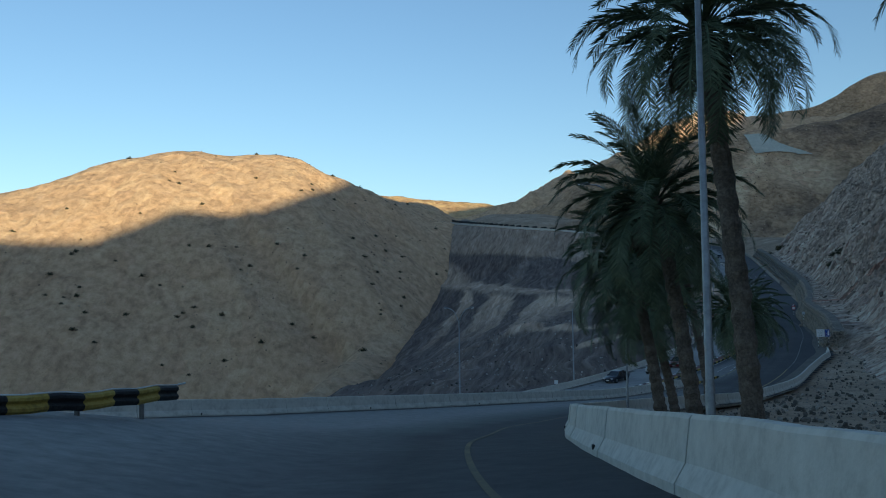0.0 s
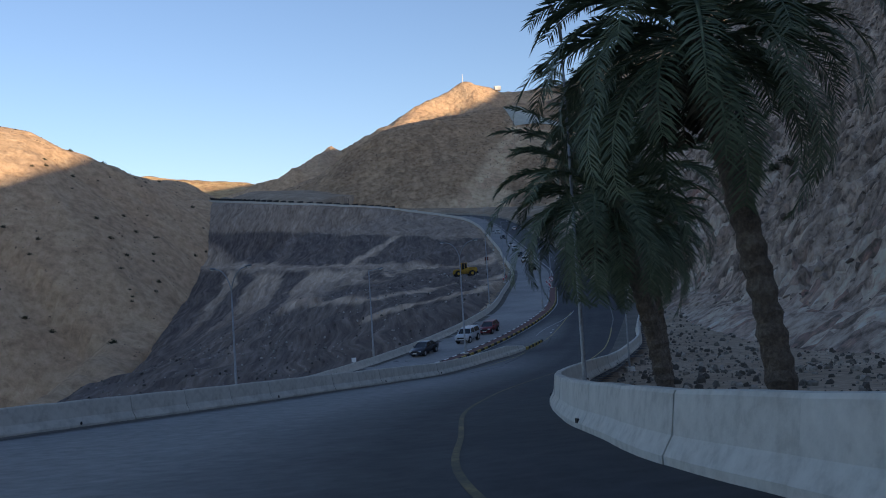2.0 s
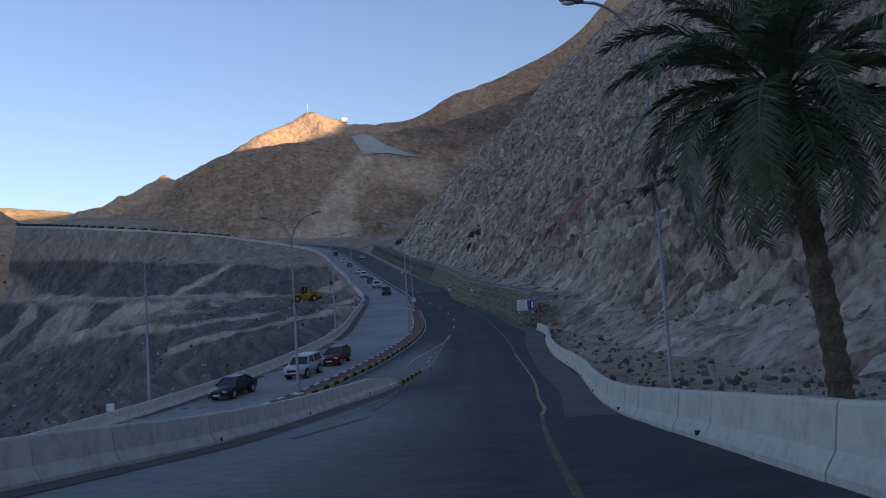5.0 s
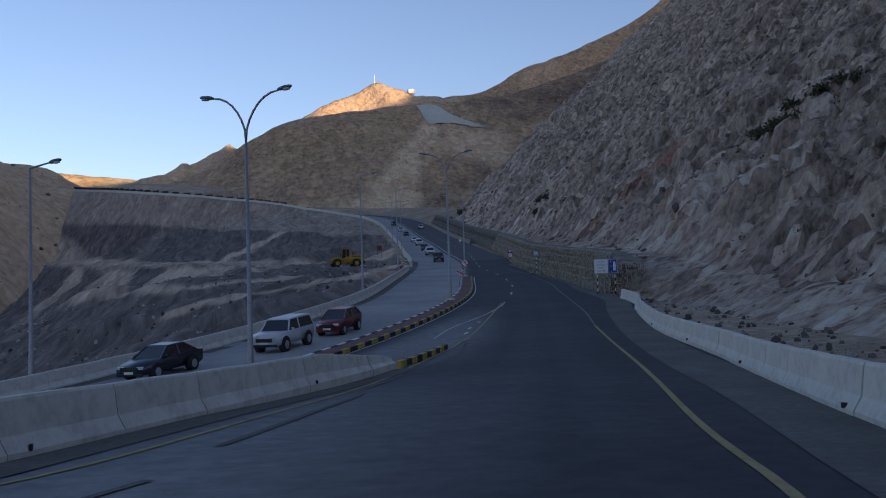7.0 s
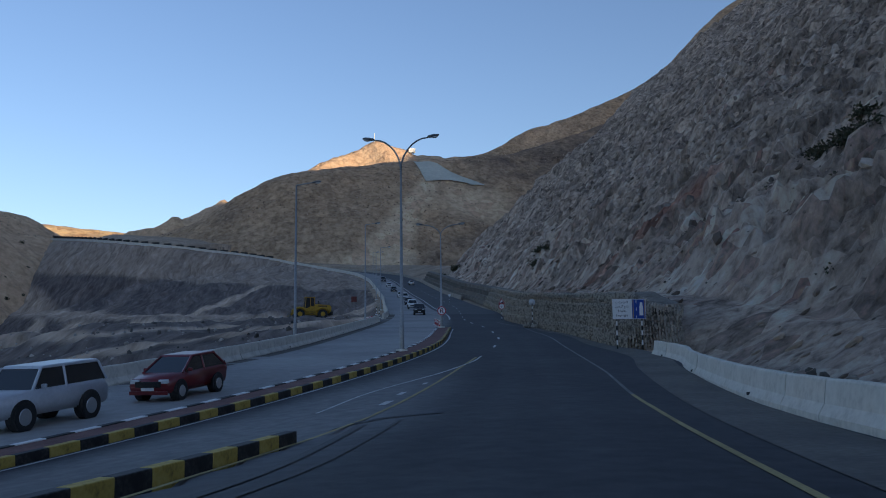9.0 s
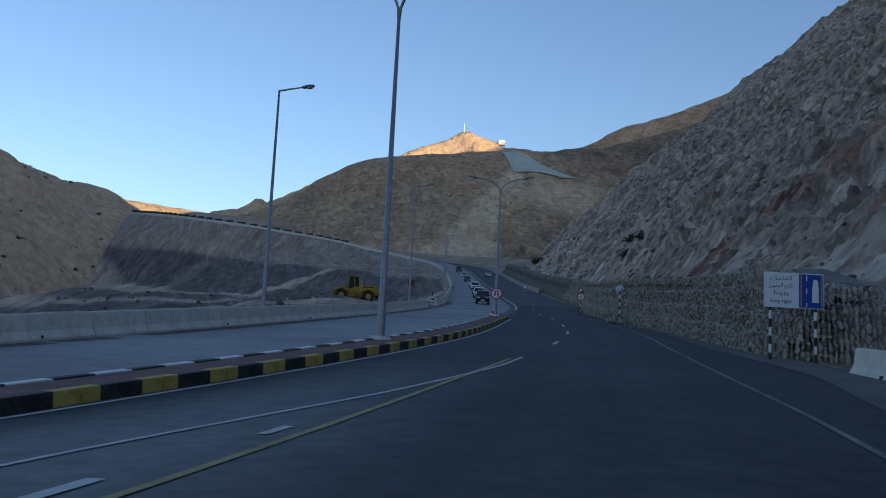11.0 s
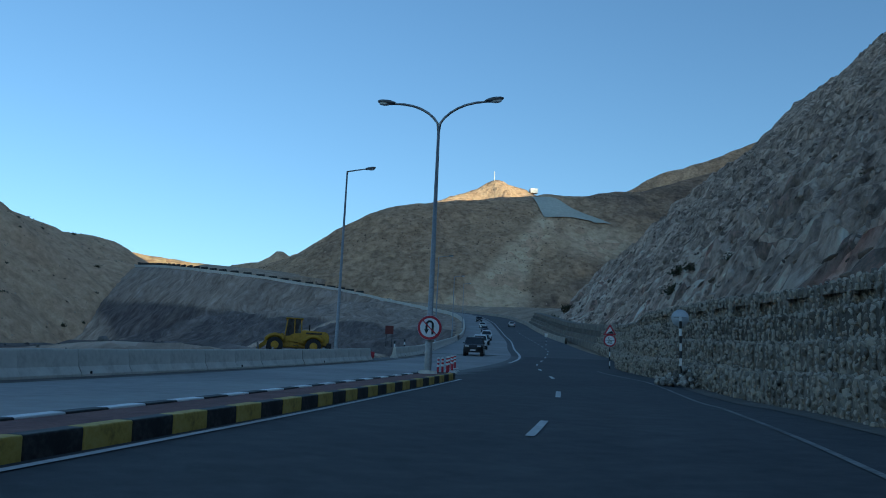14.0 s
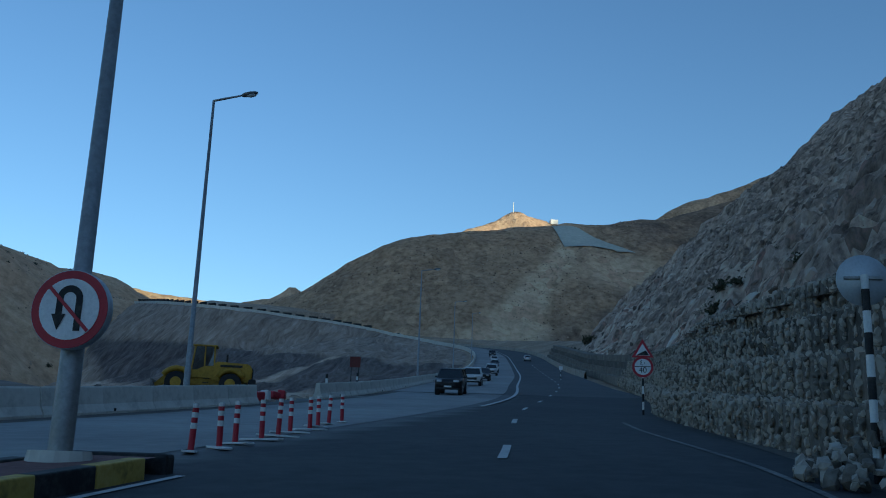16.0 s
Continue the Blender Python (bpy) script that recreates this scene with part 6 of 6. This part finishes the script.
for i in range(half_n - 1):
    j = len(path_) - 1 - i
    bm.faces.new((fr[i], fr[i + 1], fr[j - 1], fr[j]))
bm.faces.new([bm.verts.new((x, -0.028, z)) for x, z in ((-0.20, -0.06), (-0.03, -0.06), (-0.115, -0.25))])
part("arrow", bm, BLACK, uturn, "black u-turn arrow")
bm = bmesh.new()
box(bm, (0.04, 0.008, 0.70), pose(0, -0.034, 0, 0, -45, 0))
part("slash", bm, RED, uturn, "red slash")
bm = bmesh.new()
box(bm, (0.30, 0.10, 0.05), Matrix.Translation((0, 0.14, 0.15)))
box(bm, (0.30, 0.10, 0.05), Matrix.Translation((0, 0.14, -0.15)))
part("clamp", bm, STEEL, uturn)

# the back of a round sign on a striped post
zd = on_road(71.9, 208.0) - 0.1
back = empty("road_sign", pose(71.95, 207.95, zd, 0, 0, -16), "grey back of a round sign on a black and white post", "road sign")
hd = 1.2 - zd
striped_post(back, 0, hd + 0.06, 0.29, 0.052, 0)
bm = bmesh.new()
disc(bm, 0.345, 0.06, 0.075, hd)
part("disc", bm, SIGN_BACK, back, "round grey sign back", True)
bm = bmesh.new()
box(bm, (0.5, 0.03, 0.04), Matrix.Translation((0, 0.045, hd + 0.03)), 0.005)
part("bracket", bm, STEEL, back)

# steep-hill sign over a speed limit
zs = on_road(78.6, 230.3) - 0.1
limit = empty("road_sign", pose(77.9, 230.6, zs, 0, 0, -18), "steep hill triangle over a round speed limit sign", "road sign")
hz = 2.45 - zs
striped_post(limit, 0, hz + 0.75, 0.3, 0.04, 0.05)
bm = bmesh.new()
disc(bm, 0.40, 0.0, 0.02, hz)
ring = part("limit_ring", bm, RED, limit, "red ring of the speed limit")
bm = bmesh.new()
disc(bm, 0.31, -0.01, 0.0, hz)
part("limit_face", bm, SIGN_WHITE, ring, "white face")
text_mesh("number", "40", 0.30, BLACK, ring, pose(0, -0.014, hz - 0.13, 90))
text_mesh("number", "\u0664\u0660", 0.28, BLACK, ring, pose(0, -0.014, hz + 0.15, 90))
bm = bmesh.new()
box(bm, (0.62, 0.006, 0.025), Matrix.Translation((0, -0.014, hz + 0.01)))
part("bar", bm, BLACK, ring)
bm = bmesh.new()
flat_poly(bm, [(-0.42, hz + 0.36), (0.42, hz + 0.36), (0, hz + 1.08)], 0.0, 0.02)
tri_ = part("triangle", bm, RED, limit, "red warning triangle")
bm = bmesh.new()
flat_poly(bm, [(-0.27, hz + 0.44), (0.27, hz + 0.44), (0, hz + 0.90)], -0.008, 0.0)
part("triangle_face", bm, SIGN_WHITE, tri_, "white face")
bm = bmesh.new()
flat_poly(bm, [(-0.24, hz + 0.45), (0.24, hz + 0.45), (0.13, hz + 0.64)], -0.014, -0.008)
part("slope_symbol", bm, BLACK, tri_)

# smaller signs and marker posts
for x, y, hgt, lab in ((100.2, 315, 2.0, "small sign on a striped post beside the upper bend"), (8.6, 143.2, 2.3, "small white marker board on a striped post by the barrier"), (14.0, 141.0, 1.3, "small white marker post by the barrier"),
                       (-22.5, 69.8, 2.6, "small white sign with two discs on a post")):
    zz = float(ground_z(np.array([x]), np.array([y]))[0])
    o = empty("road_sign", pose(x, y, zz, 0, 0, -10), lab, "road sign")
    striped_post(o, 0, hgt, 0.3, 0.045)
    bm = bmesh.new()
    box(bm, (0.5, 0.03, 0.5), Matrix.Translation((0, -0.06, hgt)), 0.01)
    part("panel", bm, SIGN_WHITE, o, "white panel")
DULL_RED = plain("dull_red_paint", (0.13, 0.03, 0.025), 0.7)
redboard = empty("road_sign", pose(70.6, 283, on_road(70.6, 283), 0, 0, -15), "dark red board on two posts beside the barrier", "road sign")
for x in (-0.35, 0.35):
    bm = bmesh.new()
    rod(bm, (x, 0, 0), (x, 0, 2.2), 0.04)
    part("post", bm, BLACK, redboard)
bm = bmesh.new()
box(bm, (1.0, 0.04, 1.0), Matrix.Translation((0, -0.05, 2.0)), 0.01)
part("panel", bm, DULL_RED, redboard, "dark red panel")
for x, y in ((66.7, 250.5), (69.3, 262)):
    o = empty("marker_post", pose(x, y, on_road(x, y)), "white and black marker post on the road's edge", "marker post", "marker posts")
    striped_post(o, 0, 1.3, 0.26, 0.07)
    bm = bmesh.new()
    rod(bm, (0, 0, 0), (0, 0, 0.12), 0.3, 0.15)
    part("foot", bm, WHITE, o)

# flexible red and white posts behind the median's end
stick = None
for k in range(10):
    u = k / 9
    x, y = 63.1 + 2.85 * u + 0.07 * math.sin(k * 2.3), 212.0 + 10.4 * u**1.15
    m = pose(x, y, on_road(x, y) + 0.01, 2.0 * math.sin(k * 1.9), 2.0 * math.cos(k * 2.7), 20 * k)
    if stick is None:
        stick = empty("lane_post", m, "red flexible lane post with white bands on a white base strip", "lane post", "lane posts behind the median")
        for j in range(6):
            z0, z1 = (0.04, 0.36, 0.45, 0.53, 0.61, 0.68)[j], (0.36, 0.45, 0.53, 0.61, 0.68, 0.75)[j]
            bm = bmesh.new()
            rod(bm, (0, 0, z0), (0, 0, z1), 0.05, 0.05, 14)
            part("post_band", bm, [RED, WHITE][j % 2], stick)
        bm = bmesh.new()
        box(bm, (0.20, 0.85, 0.035), Matrix.Translation((0, 0, 0.017)), 0.008)
        part("base", bm, WHITE, stick, "white base strip")
    else:
        copy_thing(stick, m)
# blocks that close the gap in the barrier
for k in range(8):
    u = (k + 0.5) / 8
    x, y = 61.9 + 2.9 * u, 238.2 + 7.6 * u
    bm = bmesh.new()
    box(bm, (0.4, 0.72, 0.36 + 0.08 * (k % 3)), Matrix.Translation((0, 0, 0.2)), 0.06)
    o = part("plastic_block", bm, [RED, RED, WHITE][k % 3])
    o.matrix_world = pose(x - 0.4, y, on_road(x, y), 5 * math.sin(k * 5), 6 * math.sin(k * 2.1), -20 + 16 * math.sin(k * 3))
    tagged(o, "red or white plastic block in the barrier's gap", "road block", "blocks in the barrier's gap")

# ---- vehicles ----
def prism(bm, pts, widths):
    """A body from its side outline (y, z) with a half width at each corner."""
    a = [bm.verts.new((-w, y, z)) for (y, z), w in zip(pts, widths)]
    b = [bm.verts.new((w, y, z)) for (y, z), w in zip(pts, widths)]
    bm.faces.new(a)
    bm.faces.new(b[::-1])
    for i in range(len(pts)):
        j = (i + 1) % len(pts)
        bm.faces.new((a[i], b[i], b[j], a[j]))


def paint(name, c):
    return surface(name, (tuple(v * 0.85 for v in c), c, tuple(min(1, v * 1.1) for v in c)), (1.0, 8.0), 0.28, 0.0, spec=0.6)


KINDS = {
    "sedan": dict(L=4.7, W=0.90, body=[(2.30, 0.28), (2.36, 0.52), (2.24, 0.70), (1.15, 0.90), (-1.65, 0.98), (-2.28, 0.94), (-2.36, 0.58), (-2.28, 0.28)], wb=[0.72, 0.78, 0.80, 0.86, 0.86, 0.80, 0.76, 0.72],
                  cab=[(1.10, 0.88), (0.30, 1.38), (-0.95, 1.42), (-1.80, 0.96)], wc=[0.82, 0.60, 0.60, 0.78], roof=[(0.34, 1.36), (0.20, 1.44), (-0.90, 1.47), (-1.05, 1.39)], r=0.33, axle=1.38),
    "suv": dict(L=4.6, W=0.93, body=[(2.22, 0.38), (2.28, 0.66), (2.20, 1.00), (1.05, 1.10), (-2.05, 1.14), (-2.25, 0.95), (-2.28, 0.50), (-2.20, 0.38)], wb=[0.80, 0.86, 0.86, 0.90, 0.90, 0.86, 0.84, 0.80],
                cab=[(1.02, 1.08), (0.50, 1.68), (-1.95, 1.70), (-2.16, 1.12)], wc=[0.86, 0.70, 0.70, 0.84], roof=[(0.56, 1.65), (0.42, 1.74), (-1.92, 1.77), (-2.04, 1.66)], r=0.38, axle=1.36),
    "hatch": dict(L=4.2, W=0.87, body=[(2.02, 0.28), (2.08, 0.55), (1.95, 0.78), (1.05, 0.95), (-1.75, 1.0), (-2.05, 0.92), (-2.10, 0.55), (-2.02, 0.28)], wb=[0.72, 0.78, 0.80, 0.84, 0.84, 0.80, 0.76, 0.72],
                  cab=[(1.15, 0.92), (0.25, 1.45), (-1.35, 1.47), (-1.95, 0.98)], wc=[0.80, 0.62, 0.62, 0.78], roof=[(0.30, 1.43), (0.16, 1.51), (-1.40, 1.54), (-1.50, 1.43)], r=0.32, axle=1.28),
}
LIGHT_GLASS = plain("headlight_glass", (0.62, 0.64, 0.66), 0.15)
RIM = plain("alloy_rim", (0.45, 0.46, 0.47), 0.35, 0.7)


def car(kind, mat, m, label):
    k = KINDS[kind]
    root = empty("car", m, label, "car", "cars on the road")
    bm = bmesh.new()
    prism(bm, k["body"], k["wb"])
    bmesh.ops.bevel(bm, geom=list(bm.edges), offset=0.06, segments=2, affect="EDGES")
    body = part("body", bm, mat, root, "", True)
    bm = bmesh.new()
    prism(bm, k["cab"], k["wc"])
    bmesh.ops.bevel(bm, geom=list(bm.edges), offset=0.03, segments=1, affect="EDGES")
    part("glasshouse", bm, GLASS_DARK, root, "dark tinted car glass")
    bm = bmesh.new()
    rw = [w * 1.01 for w in (k["wc"][1] + 0.02, k["wc"][1], k["wc"][2], k["wc"][2] + 0.02)]
    prism(bm, k["roof"], rw)
    bmesh.ops.bevel(bm, geom=list(bm.edges), offset=0.025, segments=1, affect="EDGES")
    part("roof", bm, mat, root)
    c = k["cab"]
    for side in (-1, 1):
        for (y0, z0, w0), (y1, z1, w1) in (((c[0][0], c[0][1], k["wc"][0]), (c[1][0], c[1][1], k["wc"][1])), ((c[3][0], c[3][1], k["wc"][3]), (c[2][0], c[2][1], k["wc"][2])),
                                            ((-0.35, c[0][1], k["wc"][0]), (-0.40, c[2][1], k["wc"][2]))):
            bm = bmesh.new()
            rod(bm, (side * w0, y0, z0), (side * w1, y1, z1), 0.045, 0.045, 6)
            part("pillar", bm, mat, root)
        bm = bmesh.new()
        box(bm, (0.16, 0.10, 0.12), Matrix.Translation((side * (k["W"] + 0.03), c[0][0] - 0.35, c[0][1] + 0.10)), 0.03)
        part("mirror", bm, mat, root)
        front, rear = k["body"][2], k["body"][5]
        bm = bmesh.new()
        box(bm, (0.36, 0.14, 0.15), Matrix.Translation((side * 0.56, front[0] + 0.02, front[1] - 0.08)), 0.03)
        part("headlight", bm, LIGHT_GLASS, root, "clear headlight")
        bm = bmesh.new()
        box(bm, (0.30, 0.10, 0.18), Matrix.Translation((side * 0.60, rear[0] - 0.03, rear[1] - 0.10)), 0.03)
        part("tail_light", bm, RED, root, "red tail light")
        for ax in (k["axle"], -k["axle"]):
            bm = bmesh.new()
            rod(bm, (side * (k["W"] - 0.24), ax, k["r"]), (side * (k["W"] - 0.01), ax, k["r"]), k["r"], k["r"], 24)
            wheel = part("wheel", bm, RUBBER, root, "black tyre")
            bm = bmesh.new()
            rod(bm, (side * (k["W"] - 0.02), ax, k["r"]), (side * (k["W"] + 0.005), ax, k["r"]), k["r"] * 0.66, k["r"] * 0.6, 16)
            part("rim", bm, RIM, wheel, "alloy rim")
            bm = bmesh.new()
            rod(bm, (side * (k["W"] - 0.30), ax, k["r"] + 0.03), (side * (k["W"] - 0.035), ax, k["r"] + 0.03), k["r"] * 1.2, k["r"] * 1.2, 24)
            part("wheel_arch", bm, BLACK, root, "dark wheel arch")
    f = k["body"]
    bm = bmesh.new()
    box(bm, (1.0, 0.06, 0.20), Matrix.Translation((0, f[1][0] - 0.01, f[1][1] + 0.06)), 0.02)
    part("grille", bm, BLACK, root, "dark grille")
    bm = bmesh.new()
    box(bm, (1.5, 0.08, 0.14), Matrix.Translation((0, f[0][0] + 0.02, f[0][1] + 0.04)), 0.02)
    part("bumper", bm, BLACK if kind == "suv" else mat, root)
    bm = bmesh.new()
    box(bm, (0.5, 0.02, 0.11), Matrix.Translation((0, f[1][0] + 0.03, f[1][1] - 0.10)))
    part("plate", bm, WHITE, root, "blank pale number plate")
    return root


NAVY, SILVER, MAROON, DARK_CAR, WHITE_CAR, GREEN_CAR = (paint(n, c) for n, c in (("navy_paint", (0.018, 0.022, 0.036)), ("silver_paint", (0.50, 0.52, 0.55)), ("maroon_paint", (0.16, 0.012, 0.016)),
                                                        ("black_car_paint", (0.014, 0.014, 0.016)), ("white_car_paint", (0.68, 0.68, 0.67)), ("green_car_paint", (0.05, 0.058, 0.04))))


def on_main(y, off, ahead):
    """A pose on the main road beside its median line; ahead: whether it faces up the hill."""
    i = int(np.argmin(np.abs(MAIN[:, 1] - y) + 1000 * (np.arange(len(MAIN)) > 180)))
    p, d, n = frame_of(MAIN)
    q = p[i] + n[i] * off + d[i] * (y - p[i, 1]) * 0.9
    slope = math.degrees(math.atan2(MAIN[min(i + 1, len(MAIN) - 1), 2] - MAIN[i - 1, 2], np.linalg.norm(p[min(i + 1, len(p) - 1)] - p[i - 1])))
    yaw = math.degrees(math.atan2(-d[i, 0], d[i, 1]))
    z = on_road(*q) + 0.02
    return pose(q[0], q[1], z, slope if ahead else -slope, 0, yaw if ahead else yaw + 180)


def car_at(kind, mat, x, y, label):
    p, d, n = frame_of(MAIN)
    i = int(np.argmin(np.hypot(p[:, 0] - x, p[:, 1] - y)))
    slope = math.degrees(math.atan2(MAIN[i + 1, 2] - MAIN[i - 1, 2], np.linalg.norm(p[i + 1] - p[i - 1])))
    car(kind, mat, pose(x, y, on_road(x, y) + 0.02, -slope, 0, math.degrees(math.atan2(-d[i, 0], d[i, 1])) + 180), label)


car_at("sedan", NAVY, 22.8, 144.6, "dark blue saloon car coming down the main road")
car_at("suv", SILVER, 29.6, 150.2, "silver boxy off-road car coming down the main road")
car_at("hatch", MAROON, 34.0, 155.6, "dark red family car coming down the main road")
for y, kind, mat, lab in ((258, "suv", DARK_CAR, "black off-road car at the head of the queue"), (283, "suv", WHITE_CAR, "white off-road car in the queue"), (304, "hatch", DARK_CAR, "black family car in the queue"),
                          (330, "suv", WHITE_CAR, "white off-road car further up the queue"), (349, "sedan", WHITE_CAR, "white saloon car in the queue"), (386, "sedan", DARK_CAR, "dark saloon car in the queue"), (412, "hatch", WHITE_CAR, "small white car in the queue"),
                          (446, "suv", DARK_CAR, "black off-road car far up the road")):
    car(kind, mat, on_main(y, -4.3, False), lab)
car("sedan", WHITE_CAR, on_main(425, 4.2, True), "white saloon car driving up the hill")
mains_ = run_of(MAIN)
for k, (st, kind, mat, lab, off) in enumerate(((8, "sedan", WHITE_CAR, "small white car on the upper road", -3), (17, "sedan", DARK_CAR, "dark car on the upper road", -3), (30, "hatch", WHITE_CAR, "white car on the upper road", -3), (52, "suv", WHITE_CAR, "white off-road car on the upper road", -3),
                                               (96, "sedan", WHITE_CAR, "pale car far along the upper road", -3), (118, "sedan", DARK_CAR, "dark car far along the upper road", -3))):
    s0 = start_far - 22 + st
    q = [float(np.interp(s0, mains_, MAIN[:, i])) for i in range(3)]
    d = [float(np.interp(s0, mains_, frame_of(MAIN)[1][:, i])) for i in range(2)]
    car(kind, mat, pose(q[0] + d[1] * off, q[1] - d[0] * off, q[2] + 0.04, 0, 0, math.degrees(math.atan2(-d[0], d[1])) + 180), lab)

# ---- wheel loader on the terrace ----
LOADER = surface("loader_yellow", ((0.22, 0.125, 0.012), (0.42, 0.25, 0.022), (0.52, 0.33, 0.045)), (0.8, 6.0), 0.55, 0.1)
lx, ly = 58.6, 263.0
lz = float(sample(fx, fy, FZ, np.array([lx]), np.array([ly]))[0])
lz = max(lz, 2.4)
loader = empty("wheel_loader", pose(lx, ly, lz, 0, 0, 90), "dusty yellow wheel loader standing on the rubble terrace", "wheel loader")
bm = bmesh.new()
prism(bm, [(-3.4, 0.95), (-3.45, 1.9), (-3.2, 2.25), (-0.9, 2.35), (-0.7, 1.0)], [0.9, 0.95, 0.9, 0.85, 0.9])
bmesh.ops.bevel(bm, geom=list(bm.edges), offset=0.08, segments=2, affect="EDGES")
part("engine_cover", bm, LOADER, loader)
bm = bmesh.new()
box(bm, (1.2, 5.0, 0.55), Matrix.Translation((0, -0.4, 0.95)), 0.08)
part("chassis", bm, LOADER, loader)
bm = bmesh.new()
prism(bm, [(-0.9, 2.2), (-0.8, 3.35), (0.55, 3.35), (0.75, 1.6), (-0.2, 1.3)], [0.72, 0.66, 0.66, 0.72, 0.72])
cab_ = part("cab", bm, GLASS_DARK, loader, "dark glazed cab")
bm = bmesh.new()
prism(bm, [(-0.92, 1.2), (-0.92, 2.05), (-0.15, 2.0), (0.3, 1.75), (0.78, 1.7), (0.80, 1.2)], [0.74, 0.74, 0.74, 0.74, 0.74, 0.74])
part("cab_base", bm, LOADER, cab_)
for x in (-0.75, 0.75):
    bm = bmesh.new()
    rod(bm, (x, -0.18, 1.9), (x * 0.93, -0.14, 3.38), 0.05, 0.05, 6)
    part("door_post", bm, LOADER, cab_)
    for z in (0.55, 0.85, 1.15):
        bm = bmesh.new()
        box(bm, (0.22, 0.42, 0.04), Matrix.Translation((x * 1.2, -0.35, z)), 0.01)
        part("step", bm, BLACK, loader, "dark steel step")
bm = bmesh.new()
box(bm, (1.86, 0.5, 0.55), Matrix.Translation((0, -3.45, 0.95)), 0.07)
part("counterweight", bm, BLACK, loader, "dark counterweight")
bm = bmesh.new()
box(bm, (1.5, 0.06, 0.9), Matrix.Translation((0, -3.44, 1.55)), 0.02)
part("radiator_grille", bm, BLACK, loader, "dark radiator grille")
for x in (-0.96, 0.96):
    bm = bmesh.new()
    box(bm, (0.03, 1.5, 0.16), Matrix.Translation((x * 0.94, -2.0, 2.05)), 0.01)
    part("vent", bm, BLACK, loader, "dark side vent")
bm = bmesh.new()
box(bm, (1.5, 1.65, 0.12), Matrix.Translation((0, -0.12, 3.42)), 0.04)
part("cab_roof", bm, LOADER, cab_)
for x in (-0.7, 0.7):
    for y0, y1 in ((-0.85, -0.78), (0.72, 0.52)):
        bm = bmesh.new()
        rod(bm, (x, y0, 1.5), (x * 0.94, y1, 3.38), 0.06, 0.06, 6)
        part("cab_post", bm, LOADER, cab_)
    for y in (-2.0, 1.6):
        bm = bmesh.new()
        rod(bm, (x * 1.15, y, 0.78), (x * 1.95, y, 0.78), 0.78, 0.74, 28)
        wh = part("wheel", bm, RUBBER, loader, "large black tyre")
        bm = bmesh.new()
        tube(bm, [(x * 1.5, y + 0.98 * math.cos(a), 0.78 + 0.98 * math.sin(a)) for a in np.linspace(0.5, 2.6, 9)], [0.2] * 9, 6)
        part("mudguard", bm, LOADER, loader)
        bm = bmesh.new()
        rod(bm, (x * 1.9, y, 0.78), (x * 1.99, y, 0.78), 0.40, 0.34, 20)
        part("rim", bm, LOADER, wh)
    bm = bmesh.new()
    prism(bm, [(0.7, 1.7), (0.9, 2.0), (2.4, 1.35), (3.3, 0.5), (3.1, 0.35), (2.2, 1.0)], [0.07] * 6)
    arm_ = part("lift_arm", bm, LOADER, loader)
    arm_.location = (x * 0.75, 0, 0)
bm = bmesh.new()
pts = [(3.1, 0.95), (3.0, 0.25), (3.35, 0.05), (4.25, 0.02), (4.28, 0.08), (3.45, 0.16), (3.2, 0.35), (3.25, 0.95)]
prism(bm, pts, [1.35] * len(pts))
part("bucket", bm, STEEL_DARK, loader, "worn dark steel bucket")
bm = bmesh.new()
rod(bm, (0.3, -1.6, 2.3), (0.3, -1.6, 2.95), 0.07, 0.07, 10)
part("exhaust", bm, BLACK, loader)

# the hilltop mast and hut
top = empty("radio_mast", pose(258, 988, 220), "thin white radio mast on the hilltop", "mast")
bm = bmesh.new()
rod(bm, (0, 0, 0), (0, 0, 13), 0.5, 0.3, 8)
part("mast", bm, WHITE, top)
hut = empty("hut", pose(296, 986, 216), "small white hut on the hilltop", "hut")
bm = bmesh.new()
box(bm, (7, 5, 4.5), Matrix.Translation((0, 0, 0.6)), 0.1)
part("wall", bm, WHITE, hut)
mast = empty("radio_mast", pose(-24, 705, 74), "white mast beside the saddle", "mast")
bm = bmesh.new()
rod(bm, (0, 0, 0), (0, 0, 9), 0.4, 0.25, 8)
part("mast", bm, WHITE, mast)
